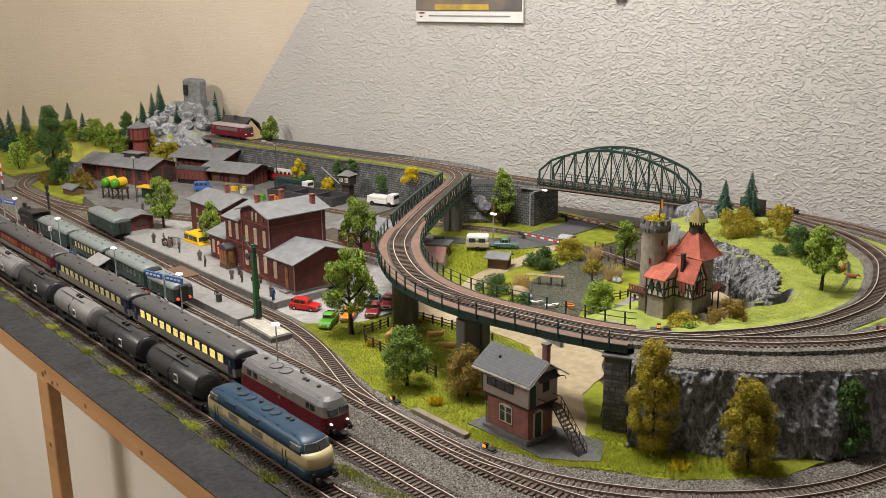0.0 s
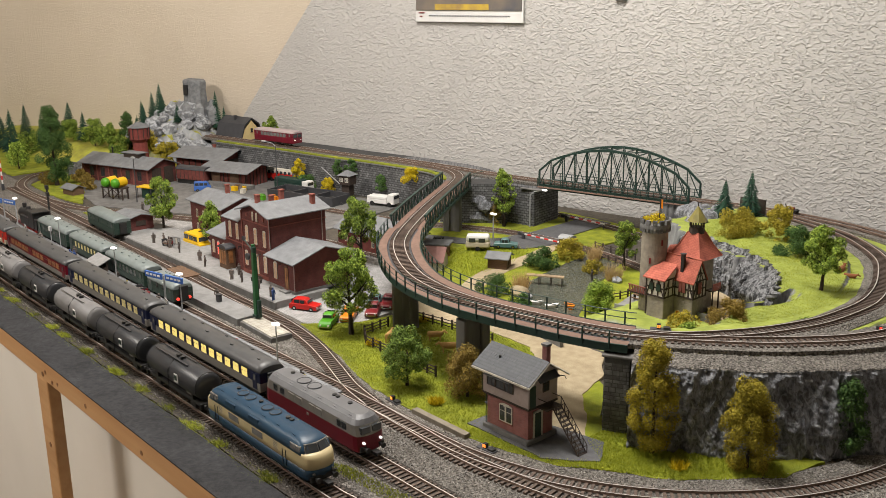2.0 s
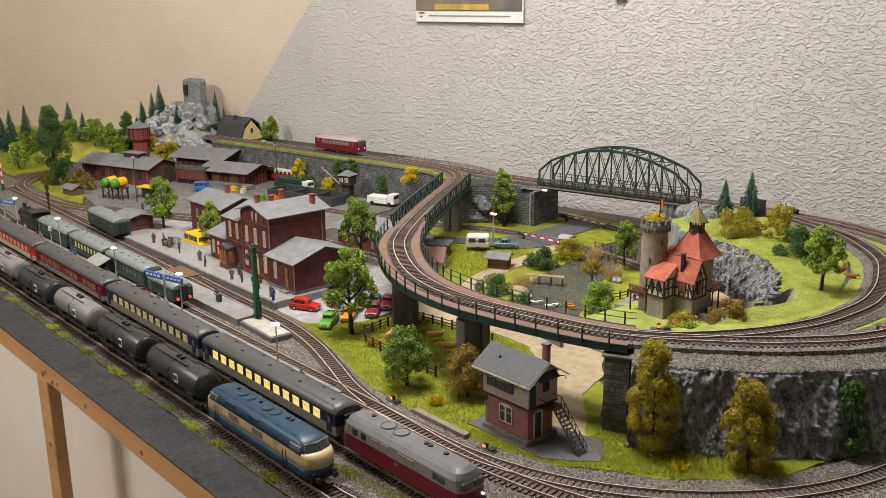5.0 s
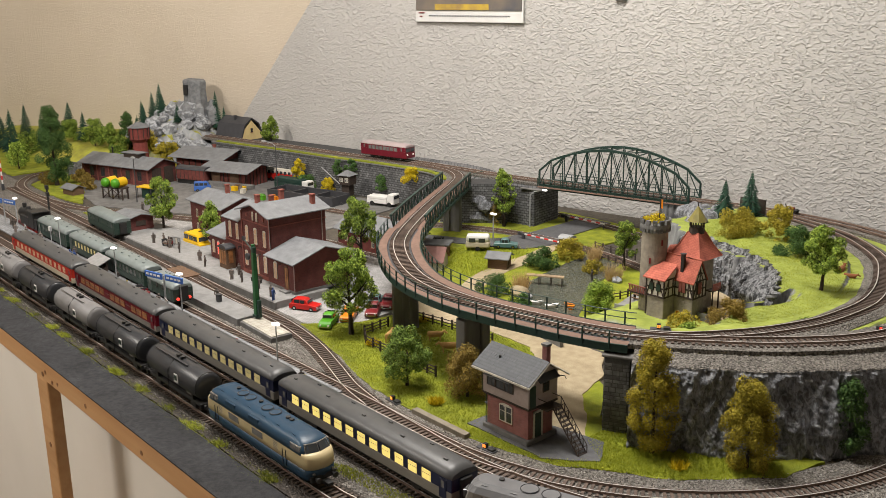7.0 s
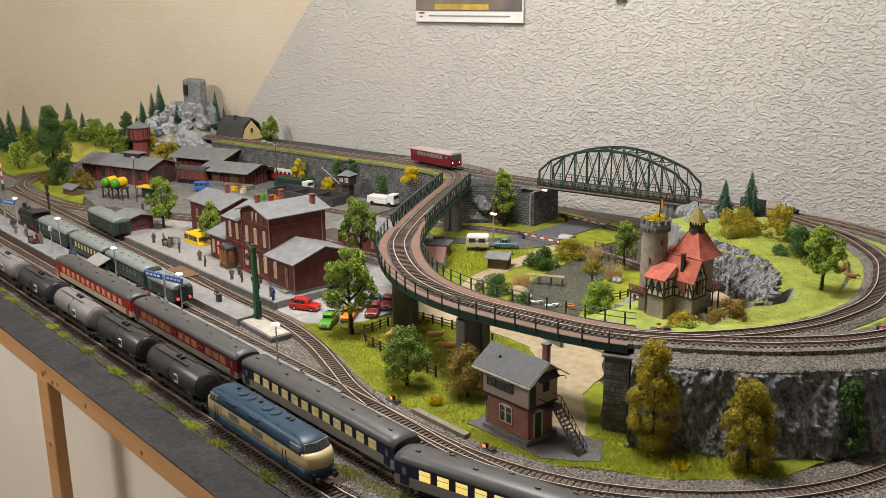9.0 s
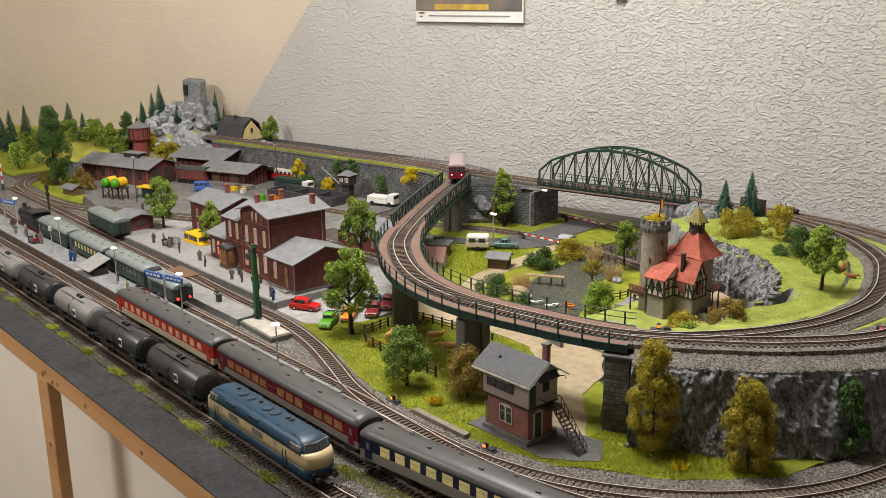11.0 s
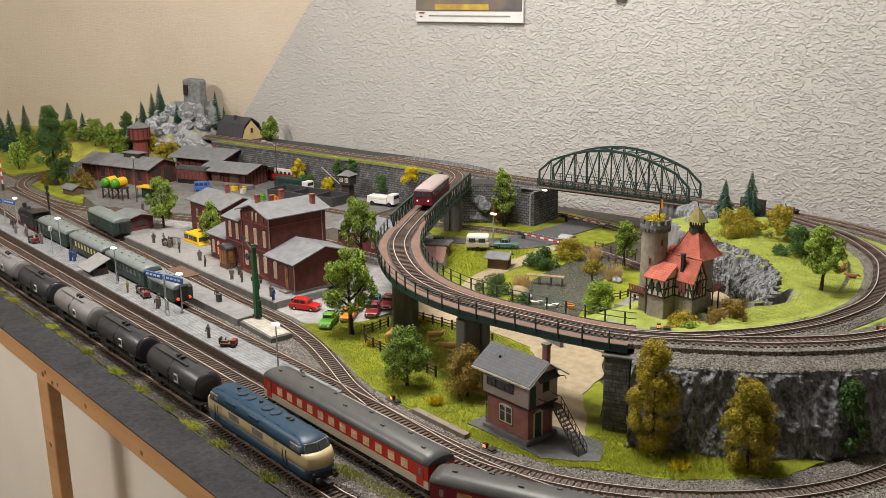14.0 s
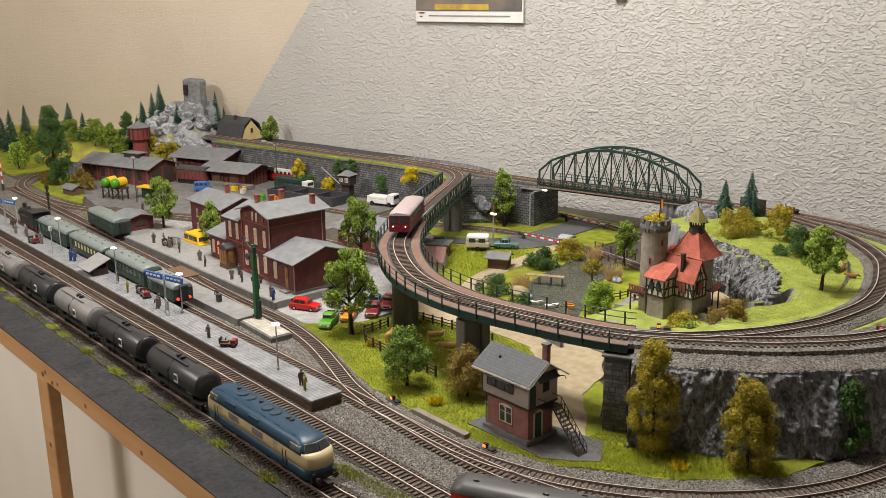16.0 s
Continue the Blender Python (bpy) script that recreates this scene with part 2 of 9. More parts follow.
    bark=mat("bark", (0.045, 0.033, 0.025), (0.03, 0.022, 0.017), scale=300, rough=0.9, bump=0.001, bscale=500),
    leaf=island_mat("leaves", [(0.05, 0.09, 0.012), (0.12, 0.185, 0.025), (0.22, 0.31, 0.04), (0.34, 0.44, 0.07)], 0.75),
    leafdark=island_mat("leaves_dark", [(0.03, 0.07, 0.018), (0.06, 0.12, 0.03), (0.10, 0.18, 0.04)], 0.8),
    leafolive=island_mat("leaves_olive", [(0.17, 0.14, 0.012), (0.33, 0.27, 0.025), (0.48, 0.38, 0.035)], 0.8),
    leafbrown=island_mat("leaves_brown", [(0.12, 0.08, 0.018), (0.20, 0.14, 0.028), (0.29, 0.20, 0.04)], 0.8),
    strata=mat("quarry_strata", (0.33, 0.335, 0.345), (0.035, 0.036, 0.04), scale=150, rough=0.6, bump=0.004, bscale=170, dirt=0.45, stretch=(1.6, 1.6, 0.35)),
    towerred=mat("tower_red", (0.24, 0.052, 0.042), (0.17, 0.036, 0.03), scale=130, rough=0.8),
    houseyellow=mat("yellow_render", (0.72, 0.56, 0.27), (0.64, 0.49, 0.23), scale=120, rough=0.85),
    ruinstone=mat("ruin_stone", (0.27, 0.275, 0.285), (0.16, 0.165, 0.17), scale=110, rough=0.9, bump=0.002, bscale=240, dirt=0.3),
    leafdull=island_mat("leaves_dull", [(0.05, 0.08, 0.014), (0.105, 0.165, 0.028), (0.18, 0.26, 0.045)], 0.8),
    trough=mat("brownish_plank", (0.26, 0.225, 0.175), (0.17, 0.145, 0.11), scale=90, rough=0.9, bump=0.0005, bscale=400, dirt=0.3),
    jettyplank=mat("pale_jetty_plank", (0.42, 0.31, 0.19), (0.30, 0.21, 0.13), scale=200, rough=0.8, rnd=0.2),
    leafyellow=island_mat("leaves_yellow", [(0.36, 0.28, 0.008), (0.5, 0.38, 0.01), (0.6, 0.46, 0.02)], 0.8),
    needle=island_mat("needles", [(0.012, 0.04, 0.026), (0.022, 0.062, 0.038), (0.035, 0.085, 0.048)], 0.85),
    reed=island_mat("reeds", [(0.42, 0.29, 0.12), (0.55, 0.4, 0.2), (0.32, 0.22, 0.09)], 0.85),
    water=mat("pond_water", (0.055, 0.065, 0.05), (0.13, 0.13, 0.10), scale=160, rough=0.10, bump=0.0035, bscale=300, spec=0.6),
    terrain=slope_mat("hill_ground", (0.29, 0.335, 0.06), (0.20, 0.24, 0.04), (0.27, 0.275, 0.28), (0.10, 0.10, 0.105)),
    hillside=slope_mat("far_hill_ground", (0.37, 0.37, 0.05), (0.25, 0.24, 0.045), (0.5, 0.51, 0.52), (0.28, 0.29, 0.3), cut=0.6),
    figure=mat("painted_figure", (0.10, 0.085, 0.08), (0.15, 0.12, 0.10), scale=300, rough=0.7, rnd=0.5),
    figblue=mat("blue_figure", (0.03, 0.09, 0.28), (0.04, 0.06, 0.16), scale=300, rough=0.7),
    figyellow=mat("ochre_figure", (0.30, 0.24, 0.04), (0.22, 0.18, 0.04), scale=300, rough=0.7),
    cow=mat("cow_hide", (0.50, 0.30, 0.10), (0.42, 0.24, 0.08), scale=200, rough=0.8),
    horse=mat("horse_hide", (0.26, 0.09, 0.03), (0.2, 0.07, 0.025), scale=200, rough=0.8),
)

for key in ("rock", "rocklight", "strata"):
    for nd in M[key].node_tree.nodes:
        if nd.type == "VALTORGB" and nd.color_ramp.elements[0].position > 0.31:
            nd.color_ramp.elements[0].position, nd.color_ramp.elements[1].position = 0.42, 0.58
        if nd.type == "TEX_NOISE":
            nd.inputs["Detail"].default_value, nd.inputs["Roughness"].default_value, nd.inputs["Distortion"].default_value = 9, 0.65, 0.8

# ---- mesh helpers ----
def part(name, bm, material, parent, label="", kind=""):
    """Links a bmesh as one mesh object under a thing or a part."""
    me = bpy.data.meshes.new(name)
    bm.to_mesh(me)
    bm.free()
    for m in (material if isinstance(material, (list, tuple)) else [material]):
        me.materials.append(m if not isinstance(m, str) else M[m])
    ob = new(name, me)
    if parent is not None:
        ob.parent = parent
    return tagged(ob, label, kind=kind)


def share(name, me, parent, m):
    ob = new(name, me)
    ob.parent = parent
    ob.matrix_local = m
    return ob


def thing(name, x, y, z, rz=0, label="", category="", group="", kind=""):
    ob = new(name)
    ob.empty_display_size = 0.01
    ob.matrix_world = pose(x, y, z, 0, 0, rz)
    return tagged(ob, label, category, group, kind)


def box(bm, x0, x1, y0, y1, z0, z1, bev=0.0, mi=0):
    vs = [bm.verts.new(c) for c in ((x0, y0, z0), (x1, y0, z0), (x1, y1, z0), (x0, y1, z0), (x0, y0, z1), (x1, y0, z1), (x1, y1, z1), (x0, y1, z1))]
    fs = [bm.faces.new([vs[i] for i in f]) for f in ((3, 2, 1, 0), (4, 5, 6, 7), (0, 1, 5, 4), (1, 2, 6, 5), (2, 3, 7, 6), (3, 0, 4, 7))]
    for f in fs:
        f.material_index = mi
    if bev:
        es = list({e for f in fs for e in f.edges})
        bmesh.ops.bevel(bm, geom=es, offset=bev, segments=2, affect="EDGES", profile=0.5)
    return bm


def B(*a, **k):
    return box(bmesh.new(), *a, **k)


def tube(bm, pts, r, sides=6, r2=None, caps=True, mi=0):
    """A round bar along points, tapering from r to r2."""
    r2 = r if r2 is None else r2
    pts = [Vector(q) for q in pts]
    rings = []
    for i, q in enumerate(pts):
        d = (pts[min(i + 1, len(pts) - 1)] - pts[max(i - 1, 0)]).normalized()
        a = d.orthogonal().normalized() if abs(d.z) > 0.95 else d.cross(Vector((0, 0, 1))).normalized()
        b = d.cross(a)
        rr = r + (r2 - r) * i / (len(pts) - 1)
        rings.append([bm.verts.new(q + rr * (math.cos(k * math.tau / sides) * a + math.sin(k * math.tau / sides) * b)) for k in range(sides)])
    for u, v in zip(rings, rings[1:]):
        for k in range(sides):
            bm.faces.new((u[k], u[(k + 1) % sides], v[(k + 1) % sides], v[k])).material_index = mi
    if caps:
        bm.faces.new(rings[0][::-1]).material_index = mi
        bm.faces.new(rings[-1]).material_index = mi
    return bm


def loft(bm, rings, closed=True, caps=True, mi=0, smooth=False):
    vs = [[bm.verts.new(c) for c in ring] for ring in rings]
    n = len(vs[0])
    for u, v in zip(vs, vs[1:]):
        for k in range(n if closed else n - 1):
            f = bm.faces.new((u[k], u[(k + 1) % n], v[(k + 1) % n], v[k]))
            f.material_index, f.smooth = mi, smooth
    if caps and closed:
        bm.faces.new(vs[0][::-1]).material_index = mi
        bm.faces.new(vs[-1]).material_index = mi
    return bm


def prism(bm, outline, z0, z1, mi=0):
    """An upright block over an outline given anticlockwise."""
    return loft(bm, [[(x, y, z0) for x, y in outline], [(x, y, z1) for x, y in outline]], mi=mi)


def spline(points, step):
    """A smooth line through points, cut at even steps."""
    P = np.array(points, float)
    Q = np.vstack([2 * P[0] - P[1], P, 2 * P[-1] - P[-2]])
    o = []
    for i in range(1, len(Q) - 2):
        a, b, c, d = Q[i - 1:i + 3]
        n = max(2, int(np.linalg.norm(c - b) / 0.004))
        for k in range(n):
            t = k / n
            o.append(0.5 * (2 * b + (c - a) * t + (2 * a - 5 * b + 4 * c - d) * t * t + (3 * b - a - 3 * c + d) * t ** 3))
    o.append(P[-1])
    C = np.array(o)
    s = np.r_[0, np.cumsum(np.linalg.norm(np.diff(C, axis=0), axis=1))]
    q = np.linspace(0, s[-1], max(2, int(round(s[-1] / step)) + 1))
    return np.stack([np.interp(q, s, C[:, k]) for k in range(3)], 1), q


def along(line, s):
    """Place and heading, in degrees, at s metres along a line from spline()."""
    C, q = line
    p = [np.interp(s, q, C[:, k]) for k in range(3)]
    if s < 0:
        p = list(C[0] + (C[1] - C[0]) / (q[1] - q[0]) * s)
    a, b = max(0.0, min(s - 0.004, q[-1] - 0.01)), min(q[-1], max(s + 0.004, 0.01))
    d = [np.interp(b, q, C[:, k]) - np.interp(a, q, C[:, k]) for k in range(3)]
    return p, math.degrees(math.atan2(d[1], d[0]))


def offset(C, d):
    t = np.gradient(C, axis=0)
    n = np.stack([-t[:, 1], t[:, 0]], 1) / np.linalg.norm(t[:, :2], axis=1)[:, None]
    o = C.copy()
    o[:, :2] += n * d
    return o


def pieces(name, verts, faces, material, parent=None, label="", kind="", category=""):
    me = bpy.data.meshes.new(name)
    me.from_pydata([tuple(v) for v in verts], [], [tuple(f) for f in faces])
    me.materials.append(M[material])
    ob = new(name, me)
    if parent is not None:
        ob.parent = parent
    return tagged(ob, label, category, kind=kind)


def inside(poly, x, y):
    c = False
    for (x1, y1), (x2, y2) in zip(poly, poly[1:] + poly[:1]):
        if (y1 > y) != (y2 > y) and x < (x2 - x1) * (y - y1) / (y2 - y1) + x1:
            c = not c
    return c


def rough_outline(poly, step=0.012, amp=0.004, seed=0.0):
    """The outline cut into short pieces and made uneven."""
    out = []
    for (x1, y1), (x2, y2) in zip(poly, poly[1:] + poly[:1]):
        n = max(1, int(math.hypot(x2 - x1, y2 - y1) / step))
        for k in range(n):
            x, y = x1 + (x2 - x1) * k / n, y1 + (y2 - y1) * k / n
            v = noise.noise_vector(Vector((x * 40, y * 40, seed)))
            out.append((x + v.x * amp, y + v.y * amp))
    return out


# ---- room ----
WALL_TILT = 11.31
room = dict(kind="structure", category="wall")


def wall_point(u, z, off=0.0):
    c, s = math.cos(radians(WALL_TILT)), math.sin(radians(WALL_TILT))
    return Vector((-2.3 + u * c + off * s, 1.36 + u * s - off * c, z))


def slab(name, corners, thick, material, label, category, kind="structure"):
    """A flat plate with thickness, its shown face at the corners."""
    cs = [Vector(c) for c in corners]
    n = (cs[1] - cs[0]).cross(cs[2] - cs[0]).normalized()
    bm = bmesh.new()
    loft(bm, [[c - n * thick for c in cs], cs])
    bmesh.ops.recalc_face_normals(bm, faces=bm.faces)
    return tagged(part(name, bm, material, None), label, category, kind=kind)


FLOOR_Z, CEIL_Z = -0.80, 1.50
slab("wall_back", [wall_point(-1.6, FLOOR_Z), wall_point(3.6, FLOOR_Z), wall_point(3.6, CEIL_Z), wall_point(-1.6, CEIL_Z)], 0.1, "wall", "white rough-trowelled plaster wall behind the layout", "wall")
# the sloping attic ceiling leans over the far end of the layout
ca, cb = Vector((-2.105, 1.400, 0.437)), Vector((-2.425, 1.335, 0.088))
cd = (cb - ca) / (ca.z - cb.z)
hz = Vector((-0.93, -0.37, 0)).normalized()
low, high = ca + cd * (0.437 + 0.1), ca - cd * (CEIL_Z - 0.437)
slab("ceiling_slope", [low + hz * 3.2, low - hz * 0.02, high - hz * 0.02, high + hz * 3.2], 0.08, "roofslope", "cream plastered sloping attic ceiling", "ceiling")
# unseen shell, added to close the room round the lamps and bounce their light
slab("ceiling", [(-4.6, -1.6, CEIL_Z), (-4.6, 2.2, CEIL_Z), (1.4, 2.2, CEIL_Z), (1.4, -1.6, CEIL_Z)], 0.08, "paint", "plain white flat ceiling, out of view", "ceiling")
slab("floor", [(-4.6, -1.6, FLOOR_Z), (1.4, -1.6, FLOOR_Z), (1.4, 2.2, FLOOR_Z), (-4.6, 2.2, FLOOR_Z)], 0.05, "floor", "brown boarded floor under the layout", "floor")
slab("wall_front", [(1.4, -1.6, FLOOR_Z), (-4.6, -1.6, FLOOR_Z), (-4.6, -1.6, CEIL_Z), (1.4, -1.6, CEIL_Z)], 0.08, "paint", "plain white wall, out of view", "wall")
slab("wall_side", [(1.4, 2.3, FLOOR_Z), (1.4, -1.6, FLOOR_Z), (1.4, -1.6, CEIL_Z), (1.4, 2.3, CEIL_Z)], 0.08, "paint", "plain white wall, out of view", "wall")
slab("wall_end", [(-4.6, -1.6, FLOOR_Z), (-4.6, 1.2, FLOOR_Z), (-4.6, 1.2, CEIL_Z), (-4.6, -1.6, CEIL_Z)], 0.08, "paint", "plain white wall, out of view", "wall")
slab("wall_under", [(-4.5, 0.452, FLOOR_Z), (0.2, 0.452, FLOOR_Z), (0.2, 0.452, -0.062), (-4.5, 0.452, -0.062)], 0.02, "paint", "white painted panel wall under the layout", "wall")
part("baseboard", B(-4.5, 0.2, 0.43, 0.452, FLOOR_Z, FLOOR_Z + 0.06, 0.004), "floor", None, "dark wooden skirting", kind="structure")

# calendar on the back wall
cal = thing("wall_calendar", *wall_point(0.545 + 0.145, 0.387, 0.004), WALL_TILT, "hanging wall calendar with a picture above a date strip", "calendar")
part("backing", B(-0.149, 0.149, -0.004, 0.002, 0, 0.26, 0.001), "white", cal)
part("picture", B(-0.146, 0.146, -0.006, -0.0045, 0.026, 0.257), mat("calendar_picture", (0.30, 0.24, 0.18), (0.12, 0.12, 0.13), scale=14, rough=0.3, dirt=0.4), cal, "printed picture in browns and greys")
part("picture", B(-0.09, 0.06, -0.0068, -0.0062, 0.027, 0.040), mat("calendar_yellow", (0.55, 0.38, 0.06), (0.3, 0.2, 0.08), scale=40, rough=0.3), cal, "yellow band of the picture")
bm = bmesh.new()
for k in range(31):
    box(bm, -0.108 + k * 0.0073, -0.1045 + k * 0.0073, -0.0055, -0.0043, 0.0125, 0.0155)
part("date_row", bm, "darkgrey", cal, "row of small dark date marks")
bm = bmesh.new()
box(bm, -0.139, -0.122, -0.0055, -0.0043, 0.019, 0.0215)
box(bm, -0.136, -0.129, -0.0055, -0.0043, 0.011, 0.0135)
part("heading", bm, "darkred", cal)
sp = thing("wall_hook", *wall_point(1.068, 0.44, 0.002), WALL_TILT, "small dark metal hook on the wall", "hook")
part("plate", B(-0.012, 0.012, -0.008, 0.002, -0.006, 0.03, 0.003), "grey", sp)

# ---- layout frame ----
EDGE_Y = 0.372
frame_thing = thing("layout_table", -1.6, EDGE_Y, -0.16, 0, "pine frame table carrying the model railway", "table")
part("front_rail", B(-2.0, 1.55, 0.0015, 0.022, 0.1195, 0.1545, 0.002), "pine", frame_thing, "knotty pine board")
for x in (0.336, -1.1, 1.5):
    part("leg", B(x - 0.021, x + 0.021, 0.003, 0.020, FLOOR_Z + 0.16, 0.1190, 0.003), "pine", frame_thing)
for x, z, r in ((0.165, 0.136, .004), (0.35, 0.128, .0035), (0.362, 0.134, .003), (0.385, 0.126, .003), (0.405, 0.13, 0.0025), (0.50, 0.132, 0.003), (0.66, 0.13, .003), (0.80, 0.128, .0035)):
    part("knot", tube(bmesh.new(), [(x, 0.0015, z), (x, 0.0008, z)], r, 9), "knot", frame_thing)
for x, z in ((0.340, 0.02), (0.352, -0.06), (0.338, -0.16)):
    part("knot", tube(bmesh.new(), [(x, 0.003, z), (x, 0.0023, z)], 0.0035, 9), "knot", frame_thing)
part("top_board", B(-2.0, 1.55, 0.0225, 1.05, 0.1, 0.145), "felt", frame_thing, "dark board under the scenery")

ground = tagged(part("ground", B(-3.6, -0.05, EDGE_Y + 0.0005, 1.62, -0.0072, -0.006), "earth", None), "dark earth-coloured layout ground", "ground", kind="structure")
tagged(part("front_strip", B(-3.6, -0.1, EDGE_Y - 0.004, 0.418, -0.0055, -0.0035, 0.0006), "felt", None), "dark grey flocked sheet along the layout edge", "ground", kind="structure")


def patch(name, poly, z, material, label, category="ground", thick=0.003, amp=0.003, kind="structure", seed=1.0):
    bm = bmesh.new()
    prism(bm, rough_outline(poly, 0.012, amp, seed) if amp else poly, z - thick, z)
    bmesh.ops.recalc_face_normals(bm, faces=bm.faces)
    return tagged(part(name, bm, material, None), label, category, kind=kind)


# ---- tracks ----
def arc_track(y, x0, x1, cx, cy, r, turn):
    pts = [(x0 + (x1 - x0) * k / 12, y, 0) for k in range(13)]
    n = 14
    return pts + [(cx + r * math.sin(radians(turn) * k / n), cy - r * math.cos(radians(turn) * k / n), 0) for k in range(1, n + 1)]


LOOP = (-0.705, 0.945)
T1 = spline(arc_track(0.4520, -3.3, -0.705, *LOOP, 0.493, 60), 0.006)
T2 = spline(arc_track(0.5235, -3.9, -0.600, -0.600, 0.9035, 0.380, 150), 0.006)
T3 = spline([(-2.75, 0.665, 0), (-2.55, 0.64, 0), (-2.3, 0.618, 0)] + arc_track(0.600, -2.1, -0.697, -0.697, 0.9505, 0.3505, 120), 0.006)
T4 = spline([(-2.45, 0.715, 0), (-2.2, 0.712, 0), (-1.95, 0.706, 0), (-1.715, 0.70, 0), (-1.535, 0.694, 0), (-1.40, 0.687, 0), (-1.232, 0.681, 0), (-1.125, 0.677, 0), (-1.03, 0.661, 0), (-0.95, 0.637, 0), (-0.88, 0.614, 0), (-0.82, 0.602, 0)], 0.006)
TS = spline([(-0.800, 0.5985, 0.0006), (-0.740, 0.5962, 0.0006), (-0.680, 0.5935, 0.0006), (-0.610, 0.5965, 0.0006), (-0.540, 0.6080, 0.0006), (-0.480, 0.6260, 0.0006)], 0.006)
TY = spline([(-1.20, 1.02, 0), (-1.45, 0.985, 0), (-1.65, 0.945, 0), (-1.836, 0.877, 0), (-1.981, 0.80, 0), (-2.123, 0.742, 0), (-2.303, 0.722, 0), (-2.44, 0.735, 0), (-2.53, 0.775, 0), (-2.58, 0.83, 0), (-2.57, 0.90, 0), (-2.5, 0.97, 0)], 0.006)
TX = spline([(-1.75, 1.13, 0), (-1.55, 1.18, 0), (-1.424, 1.231, 0), (-1.333, 1.275, 0), (-1.254, 1.298, 0), (-1.172, 1.304, 0), (-1.066, 1.298, 0), (-0.985, 1.285, 0), (-0.93, 1.27, 0)], 0.006)
TX2 = spline([(-1.45, 1.455, 0), (-1.331, 1.47, 0), (-1.177, 1.465, 0), (-1.08, 1.45, 0), (-1.0, 1.43, 0)], 0.006)
TE = spline([(-2.6, 1.20, .08), (-2.42, 1.222, .081), (-2.190, 1.255, .082), (-2.052, 1.283, .082), (-1.886, 1.308, .082), (-1.739, 1.333, .083), (-1.633, 1.345, .084), (-1.555, 1.346, .085), (-1.498, 1.332, .086), (-1.442, 1.298, .087), (-1.393, 1.243, .088), (-1.337, 1.166, .089), (-1.262, 1.062, .09), (-1.186, .965, .092), (-1.124, .893, .094), (-1.075, .847, .095), (-1.010, .803, .095), (-.941, .768, .096), (-.879, .750, .097), (-.818, .743, .098), (-.762, .746, .099), (-.713, .753, .1), (-.654, .766, .1), (-0.607, 0.783, .1), (-0.566, 0.809, .1), (-0.53, 0.838, .1), (-0.492, 0.872, .1), (-0.456, 0.915, .1), (-0.432, 0.955, .099), (-0.413, 1.01, .098), (-0.408, 1.09, .097), (-0.418, 1.18, .095), (-0.45, 1.27, .093), (-0.51, 1.36, .091), (-0.60, 1.435, .089), (-0.70, 1.475, .087), (-0.81, 1.487, .086), (-0.90, 1.484, .085), (-0.985, 1.468, .085), (-1.13, 1.434, .085), (-1.288, 1.40, .085), (-1.45, 1.376, .085), (-1.6, 1.362, .085), (-1.75, 1.346, .084)], 0.006)
TI = spline([(-0.60, 0.790, .1), (-0.56, 0.822, .1), (-0.525, 0.87, .1), (-0.50, 0.918, .1), (-0.482, 0.972, .1), (-0.476, 1.025, .1), (-0.479, 1.085, .098), (-0.495, 1.15, .096), (-0.52, 1.215, .094), (-0.556, 1.288, .092), (-0.605, 1.348, .09), (-0.665, 1.40, .089), (-0.734, 1.435, .088), (-0.80, 1.458, .087), (-0.88, 1.476, .086)], 0.006)
SLEEPER = bpy.data.meshes.new("sleeper")
_b = B(-0.0016, 0.0016, -0.0145, 0.0145, -0.0042, -0.0022)
_b.to_mesh(SLEEPER), _b.free()
SLEEPER.materials.append(M["sleeper"])


